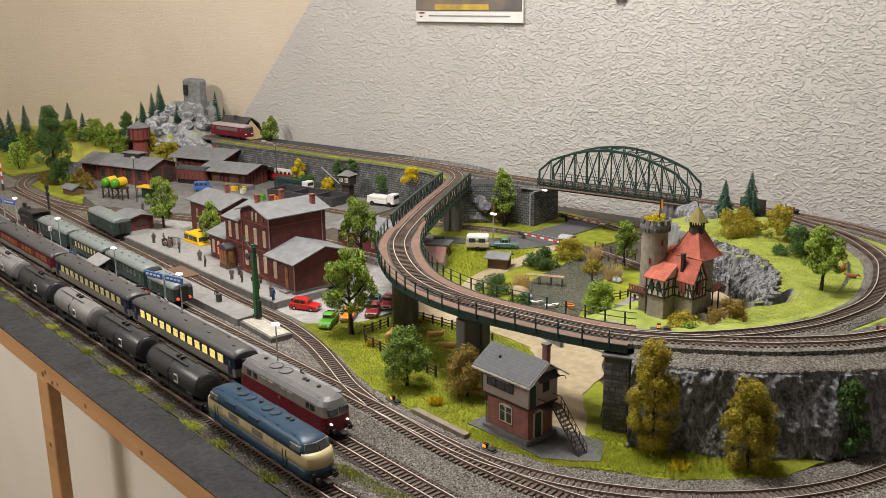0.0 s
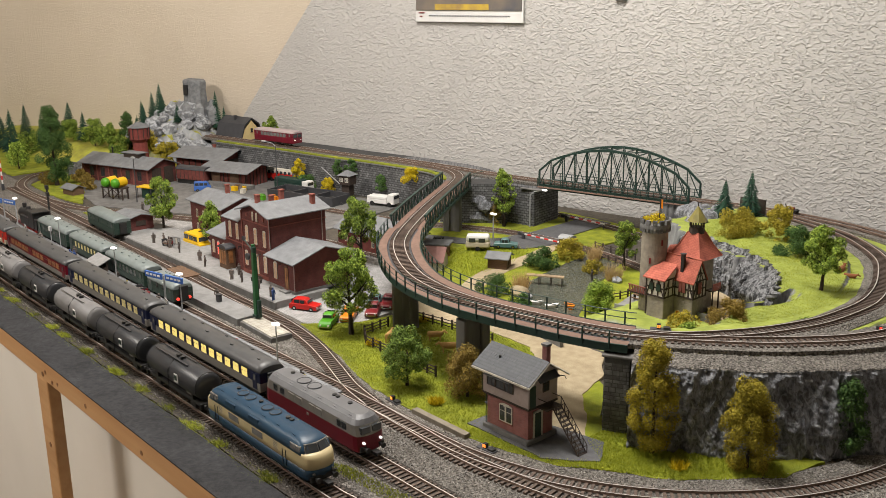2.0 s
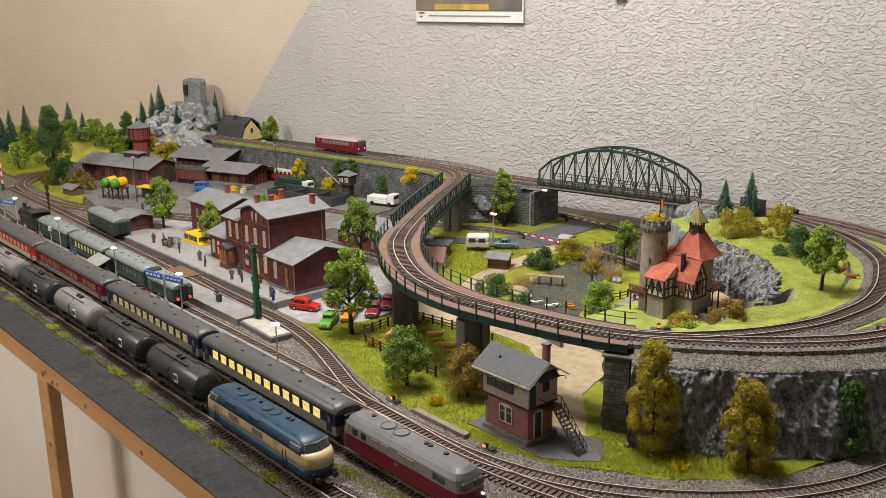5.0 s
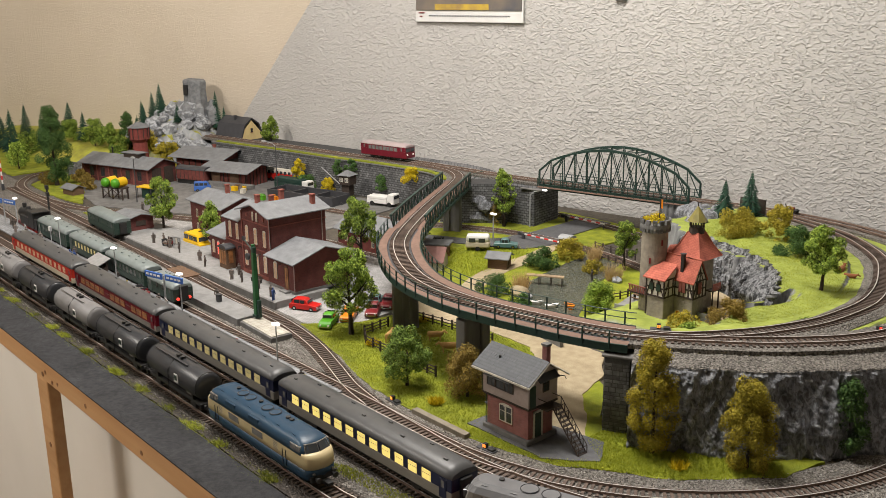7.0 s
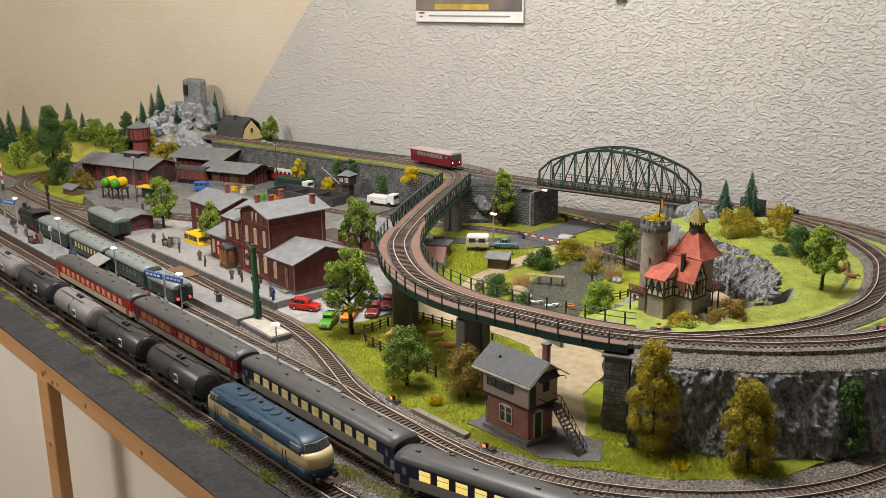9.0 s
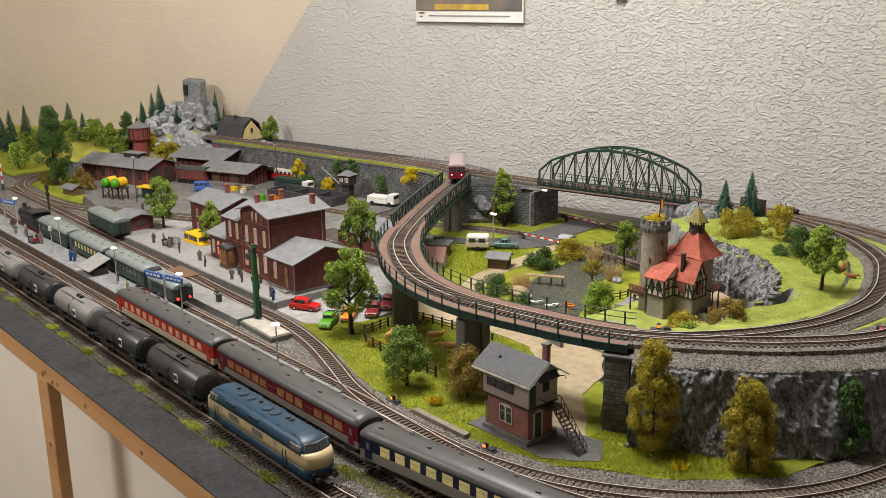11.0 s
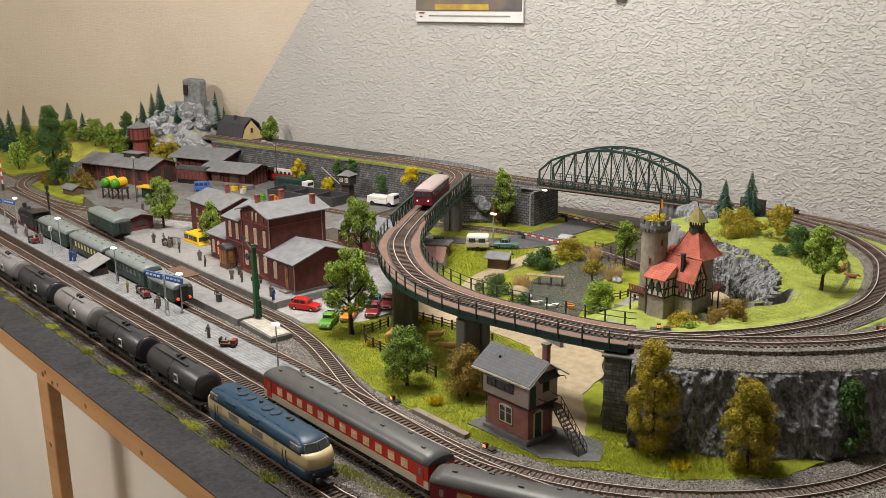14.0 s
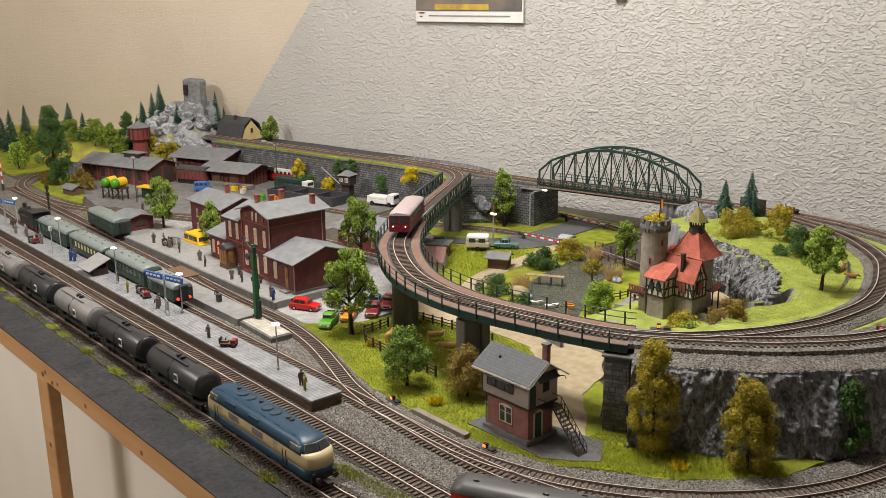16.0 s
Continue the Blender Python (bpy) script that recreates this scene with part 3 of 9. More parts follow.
def lay(name, line, label, single=(0, 0), step=0.0068, bed=0.026, ballast="ballast"):
    """A track: ballast shoulder, two rails, and sleepers; those between the two stations of single are pieces of their own."""
    C, q = line
    th = thing(name, 0, 0, 0, 0, label, "railway track", kind="structure")
    for d in (-0.00825, 0.00825):
        bm = bmesh.new()
        rings = []
        a, b = offset(C, d - 0.0006), offset(C, d + 0.0006)
        a2, b2 = offset(C, d - 0.0011), offset(C, d + 0.0011)
        for u, v, u2, v2 in zip(a, b, a2, b2):
            rings.append([(*u2[:2], u2[2] - 0.0024), (*v2[:2], v2[2] - 0.0024), (*v[:2], v[2]), (*u[:2], u[2])])
        vs = [[bm.verts.new(c) for c in r] for r in rings]
        for u, v in zip(vs, vs[1:]):
            for k in range(4):
                bm.faces.new((u[k], v[k], v[(k + 1) % 4], u[(k + 1) % 4])).material_index = 1 if k == 2 else 0
        bmesh.ops.recalc_face_normals(bm, faces=bm.faces)
        part("rail", bm, ["rust", "steel"], th)
    if bed:
        bm = bmesh.new()
        rings = []
        for k, c in enumerate(C):
            w = 1 + 0.10 * noise.noise(Vector((c[0] * 30, c[1] * 30, 3)))
            o = [offset(C[max(0, k - 1):k + 2], s)[min(k, 1)] for s in (-bed * w, -0.018, 0.018, bed * w)]
            rings.append([(*o[0][:2], c[2] - 0.0075), (*o[1][:2], c[2] - 0.0035), (*o[2][:2], c[2] - 0.0035), (*o[3][:2], c[2] - 0.0075)])
        loft(bm, rings, closed=False)
        bmesh.ops.recalc_face_normals(bm, faces=bm.faces)
        for f in bm.faces:
            if f.normal.z < 0:
                f.normal_flip()
        part("ballast_bed", bm, ballast, th, kind="stuff")
    V, F = [], []
    n = int(q[-1] / step)
    base = [v.co.copy() for v in SLEEPER.vertices]
    for k in range(n):
        s = (k + 0.5) * step
        (x, y, z), h = along(line, s)
        m = pose(x, y, z, 0, 0, h)
        if single[0] <= s <= single[1]:
            share("sleeper", SLEEPER, th, m)
        else:
            o = len(V)
            V += [m @ c for c in base]
            F += [tuple(o + i for i in f.vertices) for f in SLEEPER.polygons]
    if V:
        pieces("sleepers_far", V, F, "sleeper", th, kind="stuff")
    return th


# ---- viaduct and bridges along the upper line ----
def station_near(line, x, y):
    C, q = line
    return q[np.argmin((C[:, 0] - x) ** 2 + (C[:, 1] - y) ** 2)]


sA, sB, sC = station_near(TE, -1.415, 1.272), station_near(TE, -1.165, 0.93), station_near(TE, -0.60, 0.787)


def ribbon(line, s0, s1, d0, d1, z0, z1, step=0.012):
    bm = bmesh.new()
    rings = []
    for s in np.arange(s0, s1 + 1e-6, (s1 - s0) / max(1, round((s1 - s0) / step))):
        (x, y, z), h = along(line, s)
        c, sn = math.cos(radians(h)), math.sin(radians(h))
        rings.append([(x - sn * d, y + c * d, z + e) for d, e in ((d0, z0), (d1, z0), (d1, z1), (d0, z1))])
    loft(bm, rings)
    bmesh.ops.recalc_face_normals(bm, faces=bm.faces)
    return bm


def spot(line, s, d, dz=0.0):
    (x, y, z), h = along(line, s)
    return Vector((x - math.sin(radians(h)) * d, y + math.cos(radians(h)) * d, z + dz))


viaduct = thing("curved_viaduct", 0, 0, 0, 0, "curved dark green steel viaduct with railed walkways on concrete piers", "railway viaduct")
part("deck_plate", ribbon(TE, sB, sC, -0.030, 0.030, -0.0085, -0.0062), "black", viaduct)
part("track_trough", ribbon(TE, sB, sC, -0.0175, 0.0175, -0.0062, -0.0042), "darkgrey", viaduct)
for sgn in (-1, 1):
    lo, hi = sorted((sgn * 0.0178, sgn * 0.0305))
    part("walkway", ribbon(TE, sB, sC, lo, hi, -0.0061, -0.0035), "deck", viaduct, "brown plank walkway")
    lo, hi = sorted((sgn * 0.0306, sgn * 0.0325))
    part("girder", ribbon(TE, sB, sC, lo, hi, -0.0118, -0.0030), "greensteel", viaduct)
    for h in (0.0045, 0.0115):
        bm = bmesh.new()
        tube(bm, [spot(TE, s, sgn * 0.0330, h) for s in np.linspace(sB, sC, 56)], 0.0006, 4)
        part("handrail", bm, "greensteel", viaduct)
    for s in np.arange(sB + 0.004, sC, 0.0265):
        bm = bmesh.new()
        tube(bm, [spot(TE, s, sgn * 0.0330, -0.008), spot(TE, s, sgn * 0.0330, 0.012)], 0.0010, 4)
        part("post", bm, "greensteel", viaduct)


def twin_pier(name, s, top, width=0.040, depth=0.0095, gap=0.008):
    (x, y, z), h = along(TE, s)
    th = thing(name, x, y, -0.006, h, "grey concrete viaduct pier of two columns", "bridge pier", "viaduct piers")
    for sg in (-1, 1):
        c = sg * (gap + (width - gap) / 2) / 1.35
        w = (width - gap) / 2 / 1.25
        bm = bmesh.new()
        prism(bm, [(-depth, c - w / 2 - .003), (depth, c - w / 2 - .003), (depth, c + w / 2 + .003), (-depth, c + w / 2 + .003)], 0, z + top + 0.006 - 0.008)
        bmesh.ops.bevel(bm, geom=[e for e in bm.edges], offset=0.0015, segments=1, affect="EDGES")
        part("column", bm, "concrete_dark", th)
    part("web", B(-0.006, 0.006, -width / 2 + 0.004, width / 2 - 0.004, 0, z + top - 0.004), "concrete_dark", th)
    part("cap", B(-depth - 0.001, depth + 0.001, -width / 2 - 0.003, width / 2 + 0.003, z + top - 0.0022, z + top + 0.006, 0.001), "concrete_dark", th)


for xx, yy, wd in ((-1.003, 0.799, 0.024), (-0.803, 0.735, 0.031), (-1.375, 1.221, 0.024)):
    twin_pier("viaduct_pier", station_near(TE, xx, yy), -0.0118, wd, 0.0085, wd * 0.22)

# straight approach with two deep lattice side girders
truss = thing("truss_bridge", 0, 0, 0, 0, "straight dark green truss bridge with lattice side girders", "railway bridge")
part("deck_plate", ribbon(TE, sA, sB, -0.026, 0.026, -0.0085, -0.0062), "black", truss)
for sgn in (-1, 1):
    lo, hi = sorted((sgn * 0.012, sgn * 0.0255))
    part("walkway", ribbon(TE, sA, sB, lo, hi, -0.0061, -0.0035), "deck", truss, "brown plank walkway")
    for z0, z1 in ((-0.014, -0.009), (0.015, 0.0185)):
        lo, hi = sorted((sgn * 0.0262, sgn * 0.0302))
        part("chord", ribbon(TE, sA + 0.02, sB, lo, hi, z0, z1, 0.1), "greensteel", truss)
    ss = np.linspace(sA + 0.02, sB, 19)
    for i, (a, b) in enumerate(zip(ss, ss[1:])):
        bm = bmesh.new()
        tube(bm, [spot(TE, a, sgn * 0.0282, -0.012), spot(TE, a, sgn * 0.0282, 0.016)], 0.0011, 4)
        part("upright", bm, "greensteel", truss)
        bm = bmesh.new()
        e = (-0.010, 0.016) if i % 2 else (0.016, -0.010)
        tube(bm, [spot(TE, a, sgn * 0.0282, e[0]), spot(TE, b, sgn * 0.0282, e[1])], 0.0011, 4)
        part("diagonal", bm, "greensteel", truss)
    for h in (0.003, 0.011):
        bm = bmesh.new()
        tube(bm, [spot(TE, s, sgn * (0.030 + 0.02 * max(0, (sA + 0.02 - s) / 0.05) ** 2), h) for s in np.linspace(sA - 0.03, sA + 0.02, 8)], 0.0007, 4)
        part("handrail", bm, "greensteel", truss)

# tied-arch bridge at the back
a0, a1 = Vector((-1.292, 1.400, 0.083)), Vector((-0.987, 1.468, 0.079))
ax = (a1 - a0).normalized()
LA = (a1 - a0).length
arch = thing("arch_bridge", *a0, math.degrees(math.atan2(ax.y, ax.x)), "dark green steel tied-arch truss bridge on masonry abutments", "railway bridge")
part("floor_plate", B(0, LA, -0.024, 0.024, -0.008, -0.004), "black", arch)


def arch_z(u):
    return 0.020 + 0.059 * math.sin(math.pi * (0.08 + 0.84 * u)) ** 0.9 if 0 < u < 1 else 0.026


for sgn in (-1, 1):
    y = sgn * 0.027
    part("bottom_chord", B(0, LA, y - 0.002, y + 0.002, -0.010, 0.0), "greensteel", arch)
    N_ = 12
    pts = [(LA * k / N_, y, arch_z(k / N_)) for k in range(N_ + 1)]
    bm = bmesh.new()
    loft(bm, [[(x, yy - 0.0022, z - 0.0022), (x, yy + 0.0022, z - 0.0022), (x, yy + 0.0022, z + 0.0022), (x, yy - 0.0022, z + 0.0022)] for x, yy, z in pts])
    part("arch_chord", bm, "greensteel", arch)
    for k in range(N_ + 1):
        x, _, z = pts[k]
        part("hanger", tube(bmesh.new(), [(x, y, -0.002), (x, y, z)], 0.0012 if 0 < k < N_ else 0.0022, 4), "greensteel", arch)
        if k < N_:
            up_ = k < N_ / 2
            x2, _, z2 = pts[k + 1]
            q0, q1 = ((x, y, z), (x2, y, -0.002)) if not up_ else ((x, y, -0.002), (x2, y, z2))
            part("diagonal", tube(bmesh.new(), [q0, q1], 0.0010, 4), "greensteel", arch)
            if 2 < k < 9:
                part("diagonal", tube(bmesh.new(), [(x, y, z) if up_ else (x, y, -0.002), (x2, y, -0.002) if up_ else (x2, y, z2)], 0.0008, 4), "greensteel", arch)
    for h in (0.006, 0.012):
        part("handrail", tube(bmesh.new(), [(0.002, y * 1.25, h), (LA - 0.002, y * 1.25, h)], 0.0006, 4), "greensteel", arch)
    for k in range(25):
        part("rail_post", tube(bmesh.new(), [(LA * k / 24, y * 1.25, -0.006), (LA * k / 24, y * 1.25, 0.0125)], 0.0008, 4), "greensteel", arch)
    part("foot_plank", B(0, LA, min(y, y * 1.3), max(y, y * 1.3), -0.0062, -0.0045), "deck", arch)
for k in range(2, 11):
    x, z = LA * k / 12, arch_z(k / 12)
    part("wind_brace", tube(bmesh.new(), [(x, -0.027, z), (x, 0.027, z)], 0.0014, 4), "greensteel", arch)
    if k < 10:
        s_ = 1 if k % 2 else -1
        part("wind_brace", tube(bmesh.new(), [(x, -0.027 * s_, z), (LA * (k + 1) / 12, 0.027 * s_, arch_z((k + 1) / 12))], 0.0010, 4), "greensteel", arch)


# ---- rolling stock ----
def body_ring(x, w, z0, z1, rise, n=7, inset=0.0):
    """A cross-section: straight sides to z1 and a rounded roof above it."""
    h = w / 2 - inset
    pts = [(x, -h, z0), (x, -h, z1)]
    for k in range(1, n):
        a = math.pi * k / n
        pts.append((x, -h * math.cos(a), z1 + rise * math.sin(a) ** 0.8))
    return pts + [(x, h, z1), (x, h, z0)]


def bogie(parent, x, wheels=2, name="bogie", wb=0.028):
    b = part(name, B(x - wb / 2 - 0.008, x + wb / 2 + 0.008, -0.011, 0.011, 0.0045, 0.011, 0.001), "black", parent)
    for k in range(wheels):
        xx = x - wb / 2 + wb * k / (wheels - 1)
        for s in (-1, 1):
            part("wheel", tube(bmesh.new(), [(xx, s * 0.0070, 0.0058), (xx, s * 0.0095, 0.0058)], 0.0057, 12), "black", b)
    return b


def buffers(parent, x, sgn, w=0.0095):
    part("buffer_beam", B(min(x, x - sgn * 0.002), max(x, x - sgn * 0.002), -0.0145, 0.0145, 0.009, 0.0145), "black", parent)
    for s in (-1, 1):
        bm = tube(bmesh.new(), [(x - sgn * 0.001, s * w, 0.012), (x + sgn * 0.005, s * w, 0.012)], 0.0015, 8)
        tube(bm, [(x + sgn * 0.005, s * w, 0.012), (x + sgn * 0.0062, s * w, 0.012)], 0.0030, 10)
        part("buffer", bm, "black", parent)
    part("coupling", B(min(x, x + sgn * 0.011), max(x, x + sgn * 0.011), -0.003, 0.003, 0.006, 0.009), "black", parent)


def coach(name, label, length, upper, lower, roof, window, n_win, w=0.0325, z1=0.036, rise=0.0095, win_z=(0.023, 0.032), win_frac=0.62, ends=None, frames=None, gangway=True, bz=0.012, band=0.0225, roofparts=True, group=""):
    """A passenger coach heading along +x, its middle over the origin on the rail head."""
    th = new(name)
    th.empty_display_size = 0.01
    tagged(th, label, "railway coach", group)
    h = length / 2 - 0.004
    bm = bmesh.new()
    box(bm, -h, h, -w / 2, w / 2, bz, band, 0.0008)
    part("lower_body", bm, lower, th)
    part("upper_body", B(-h, h, -w / 2 + 0.0001, w / 2 - 0.0001, band, z1, 0.0006), upper, th)
    bm = bmesh.new()
    e = 0.010
    rings = [body_ring(-h - 0.0005, w + 0.0004, z1 - 0.0004, z1 + 0.0001, rise * 0.62, inset=0.0006), body_ring(-h + e, w + 0.0008, z1 - 0.0006, z1 + 0.0002, rise)]
    rings += [body_ring(h - e, w + 0.0008, z1 - 0.0006, z1 + 0.0002, rise), body_ring(h + 0.0005, w + 0.0004, z1 - 0.0004, z1 + 0.0001, rise * 0.62, inset=0.0006)]
    loft(bm, rings, smooth=True)
    ob = part("roof", bm, roof, th)
    if roofparts:
        for k in range(9):
            x = -h + 0.02 + (2 * h - 0.04) * k / 8
            s = 1 if k % 2 else -1
            part("roof_vent", B(x - 0.0025, x + 0.0025, s * 0.005 - 0.001, s * 0.005 + 0.001, z1 + rise * 0.86, z1 + rise + 0.0012, 0.0003), roof, th)
    pitch = (2 * h - 0.05) / n_win
    for s in (-1, 1):
        for k in range(n_win):
            x = -h + 0.025 + pitch * (k + 0.5)
            ww = pitch * win_frac / 2
            y0, y1 = sorted((s * (w / 2 - 0.0006), s * (w / 2 + 0.00025)))
            win = part("window", B(x - ww, x + ww, y0, y1, *win_z), window if not callable(window) else window(k, s), th)
            if frames:
                bm = bmesh.new()
                ya, yb = sorted((s * (w / 2 + 0.00025), s * (w / 2 + 0.0005)))
                zm = win_z[0] + (win_z[1] - win_z[0]) * 0.62
                box(bm, x - ww, x + ww, ya, yb, zm - 0.0002, zm + 0.0002)
                part("window_bar", bm, frames, win)
        for k in (-1, 1):
            x = k * (h - 0.012)
            y0, y1 = sorted((s * (w / 2 - 0.0006), s * (w / 2 + 0.0003)))
            door = part("door", B(x - 0.005, x + 0.005, y0, y1, bz + 0.002, z1 - 0.003), ends or upper, th)
            y0, y1 = sorted((s * (w / 2 + 0.0003), s * (w / 2 + 0.0005)))
            part("door_window", B(x - 0.002, x + 0.002, y0, y1, 0.0245, 0.0315), "paleglass", door)
    for k in (-1, 1):
        if gangway:
            part("gangway", B(min(k * h, k * (h + 0.004)), max(k * h, k * (h + 0.004)), -0.007, 0.007, 0.013, 0.035, 0.001), "black", th)
        part("underframe_step", B(k * (h - 0.012) - 0.006, k * (h - 0.012) + 0.006, -w / 2 + 0.001, w / 2 - 0.001, 0.0075, 0.0118), "black", th)
        bogie(th, k * (h - 0.045))
    part("underframe", B(-h + 0.075, h - 0.075, -0.011, 0.011, 0.006, 0.0119, 0.001), "black", th)
    return th


def diesel(name, label, length, low, high, roof, kind_):
    """A four-axle diesel locomotive heading along +x."""
    th = new(name)
    th.empty_display_size = 0.01
    tagged(th, label, "diesel locomotive")
    h, w = length / 2 - 0.007, 0.0345
    nose = 0.020 if kind_ == "round" else 0.010

    def hull(z0, z1, wz0, wz1, rnd, lean0, lean1):
        """Body band with a rounded nose; lean sets the nose back with height."""
        bm = bmesh.new()
        out = []
        for z, wz, ln in ((z0, wz0, lean0), (z1, wz1, lean1)):
            ring = []
            for e in (1, -1):
                for k in range(9):
                    a = -math.pi / 2 + math.pi * k / 8
                    px = (h - ln - nose) + nose * math.cos(a) ** 0.7 if abs(math.cos(a)) > 1e-6 else h - ln - nose
                    ring.append((e * px, e * wz / 2 * (math.sin(a) if abs(math.sin(a)) < 0.999 else math.copysign(1, a)), z))
            out.append(ring)
        return loft(bm, out)
    if kind_ == "round":
        def shell(levels):
            """Smooth body shell: each level is height, half length, half width and depth of the rounded nose."""
            rings = []
            for z, hl, hw, nd in levels:
                ring = []
                for e in (1, -1):
                    for k in range(15):
                        a = math.pi * (k / 14 - 0.5)
                        ring.append((e * (hl - nd + nd * max(0.0, math.cos(a)) ** 0.6), e * hw * math.sin(a), z))
                rings.append(ring)
            return loft(bmesh.new(), rings, smooth=True)
        part("lower_body", shell(((0.0085, h - 0.003, 0.0160, 0.016), (0.0125, h - 0.001, 0.0172, 0.016), (0.0208, h, 0.0173, 0.016))), low, th)
        part("upper_body", shell(((0.0208, h + 0.0001, 0.0174, 0.016), (0.0270, h - 0.0001, 0.0174, 0.016), (0.0315, h - 0.0010, 0.0174, 0.015), (0.0342, h - 0.0030, 0.0173, 0.014), (0.0356, h - 0.0062, 0.0171, 0.012))), high, th)
        part("roof", shell(((0.0338, h - 0.0068, 0.0175, 0.010), (0.0385, h - 0.0092, 0.0170, 0.010), (0.0428, h - 0.0118, 0.0157, 0.010), (0.0457, h - 0.0158, 0.0132, 0.010), (0.0475, h - 0.0220, 0.0097, 0.009), (0.0486, h - 0.0300, 0.0050, 0.005))), low, th)
    else:
        part("lower_body", hull(0.009, 0.0255, w, w, nose, 0.000, 0.001), low, th)
        part("upper_body", hull(0.0255, 0.0365, w, w - 0.001, nose, 0.001, 0.0045), high, th)
        bm = hull(0.0365, 0.0415, w - 0.001, w - 0.008, nose, 0.0045, 0.007)
        part("roof", bm, roof, th)
        part("roof_top", hull(0.0415, 0.0445, w - 0.0085, w - 0.017, nose, 0.007, 0.012), roof, th)
    part("frame", B(-h + 0.012, h - 0.012, -0.0135, 0.0135, 0.0065, 0.0115, 0.001), "black", th)
    for e in (-1, 1):
        bogie(th, e * (h - 0.042), wb=0.032)
        buffers(th, e * (h - 0.001), e)
        lights = [(-0.0105, 0.0165), (0.0105, 0.0165)] if kind_ == "round" else [(-0.0105, 0.0185), (0.0105, 0.0185)]
        xn = h - (0.0022 if kind_ == "round" else 0.0012)
        for y, z in lights:
            part("headlight", tube(bmesh.new(), [(e * (xn - 0.002), y, z), (e * (xn + 0.0012), y, z)], 0.0013, 10), "glow" if e > 0 and kind_ == "flat" else "paleglass", th)
    top = 0.0486 if kind_ == "round" else 0.0445
    for x, r in ((-0.045, 0.006), (-0.030, 0.006), (0.004, 0.006), (0.019, 0.006)) if kind_ == "round" else ((-0.032, 0.008), (-0.012, 0.008)):
        fan = part("roof_fan", tube(bmesh.new(), [(x, 0, top - 0.0015), (x, 0, top + 0.0008)], r, 20), "blue" if kind_ == "round" else "locoroof", th)
        part("fan_ring", tube(bmesh.new(), [(x + r * math.cos(k * math.tau / 20), r * math.sin(k * math.tau / 20), top + 0.0008) for k in range(21)], 0.0005, 4, caps=False), "darkgrey", fan)
    for x in (-0.06, -0.014, 0.045, 0.038) if kind_ == "round" else (-0.06, 0.022, 0.028, 0.05):
        part("roof_exhaust", tube(bmesh.new(), [(x, 0.003, top - 0.002), (x, 0.003, top + 0.0015)], 0.0026, 10), "black", th)
    for k in range(6):
        x = -0.07 + k * 0.028
        part("roof_step", B(x - 0.003, x + 0.003, -0.0115, -0.0105, top - 0.0042, top - 0.0012, 0.0002), roof, th)
    for s in (-1, 1):
        if kind_ == "round":
            for x in (-0.038, 0.010):
                y0, y1 = sorted((s * (w / 2 - 0.0016), s * (w / 2 + 0.0002)))
                p_ = part("engine_window", B(x - 0.011, x + 0.011, y0, y1, 0.0245, 0.0325, 0.0004), "chrome", th)
                y0, y1 = sorted((s * (w / 2 + 0.0002), s * (w / 2 + 0.0005)))
                part("pane", B(x - 0.0098, x + 0.0098, y0, y1, 0.0252, 0.0318), "paleglass", p_)
            for x in (-0.066, 0.045):
                for k in range(5):
                    z = 0.0245 + k * 0.0018
                    y0, y1 = sorted((s * (w / 2 - 0.001), s * (w / 2 + 0.0003)))
                    part("louvre", B(x - 0.004, x + 0.004, y0, y1, z, z + 0.0009), "coachgrey", th)
            for x in (-0.045, 0.002):
                y0, y1 = sorted((s * 0.0128, s * 0.0171))
                part("louvre_panel", B(x - 0.010, x + 0.010, y0, y1, 0.0380, 0.0432, 0.0006), "blue", th)
            for x in (-0.080, 0.080):
                y0, y1 = sorted((s * 0.0138, s * 0.0171))
                p_ = part("cab_window", B(x - 0.0085, x + 0.0085, y0, y1, 0.0352, 0.0422, 0.0005), "chrome", th)
                for dx in (-0.0042, 0.0042):
                    y0, y1 = sorted((s * 0.0150, s * 0.0174))
                    part("pane", B(x + dx - 0.0036, x + dx + 0.0036, y0, y1, 0.0359, 0.0415), "paleglass", p_)
            for x in (-0.078, 0.064, 0.058, -0.072):
                y0, y1 = sorted((s * (w / 2), s * (w / 2 + 0.0008)))
                part("grab_rail", B(x - 0.0003, x + 0.0003, y0, y1, 0.013, 0.030), "darkgrey", th)
        else:
            for x, ww in ((-0.066, 0.0042), (-0.052, 0.0042), (-0.033, 0.006), (-0.018, 0.006), (0.008, 0.0055), (0.021, 0.0055), (0.066, 0.0045), (0.057, 0.0035)):
                y0, y1 = sorted((s * (w / 2 - 0.0012), s * (w / 2 + 0.0002)))
                part("side_window", B(x - ww, x + ww, y0, y1, 0.0275, 0.0348, 0.0005), "glass" if abs(x) > 0.05 else "coachgrey", th)
            y0, y1 = sorted((s * (w / 2 - 0.0005), s * (w / 2 + 0.0003)))
            part("number_plate", B(-0.003, 0.001, y0, y1, 0.020, 0.023), "coachgrey", th)
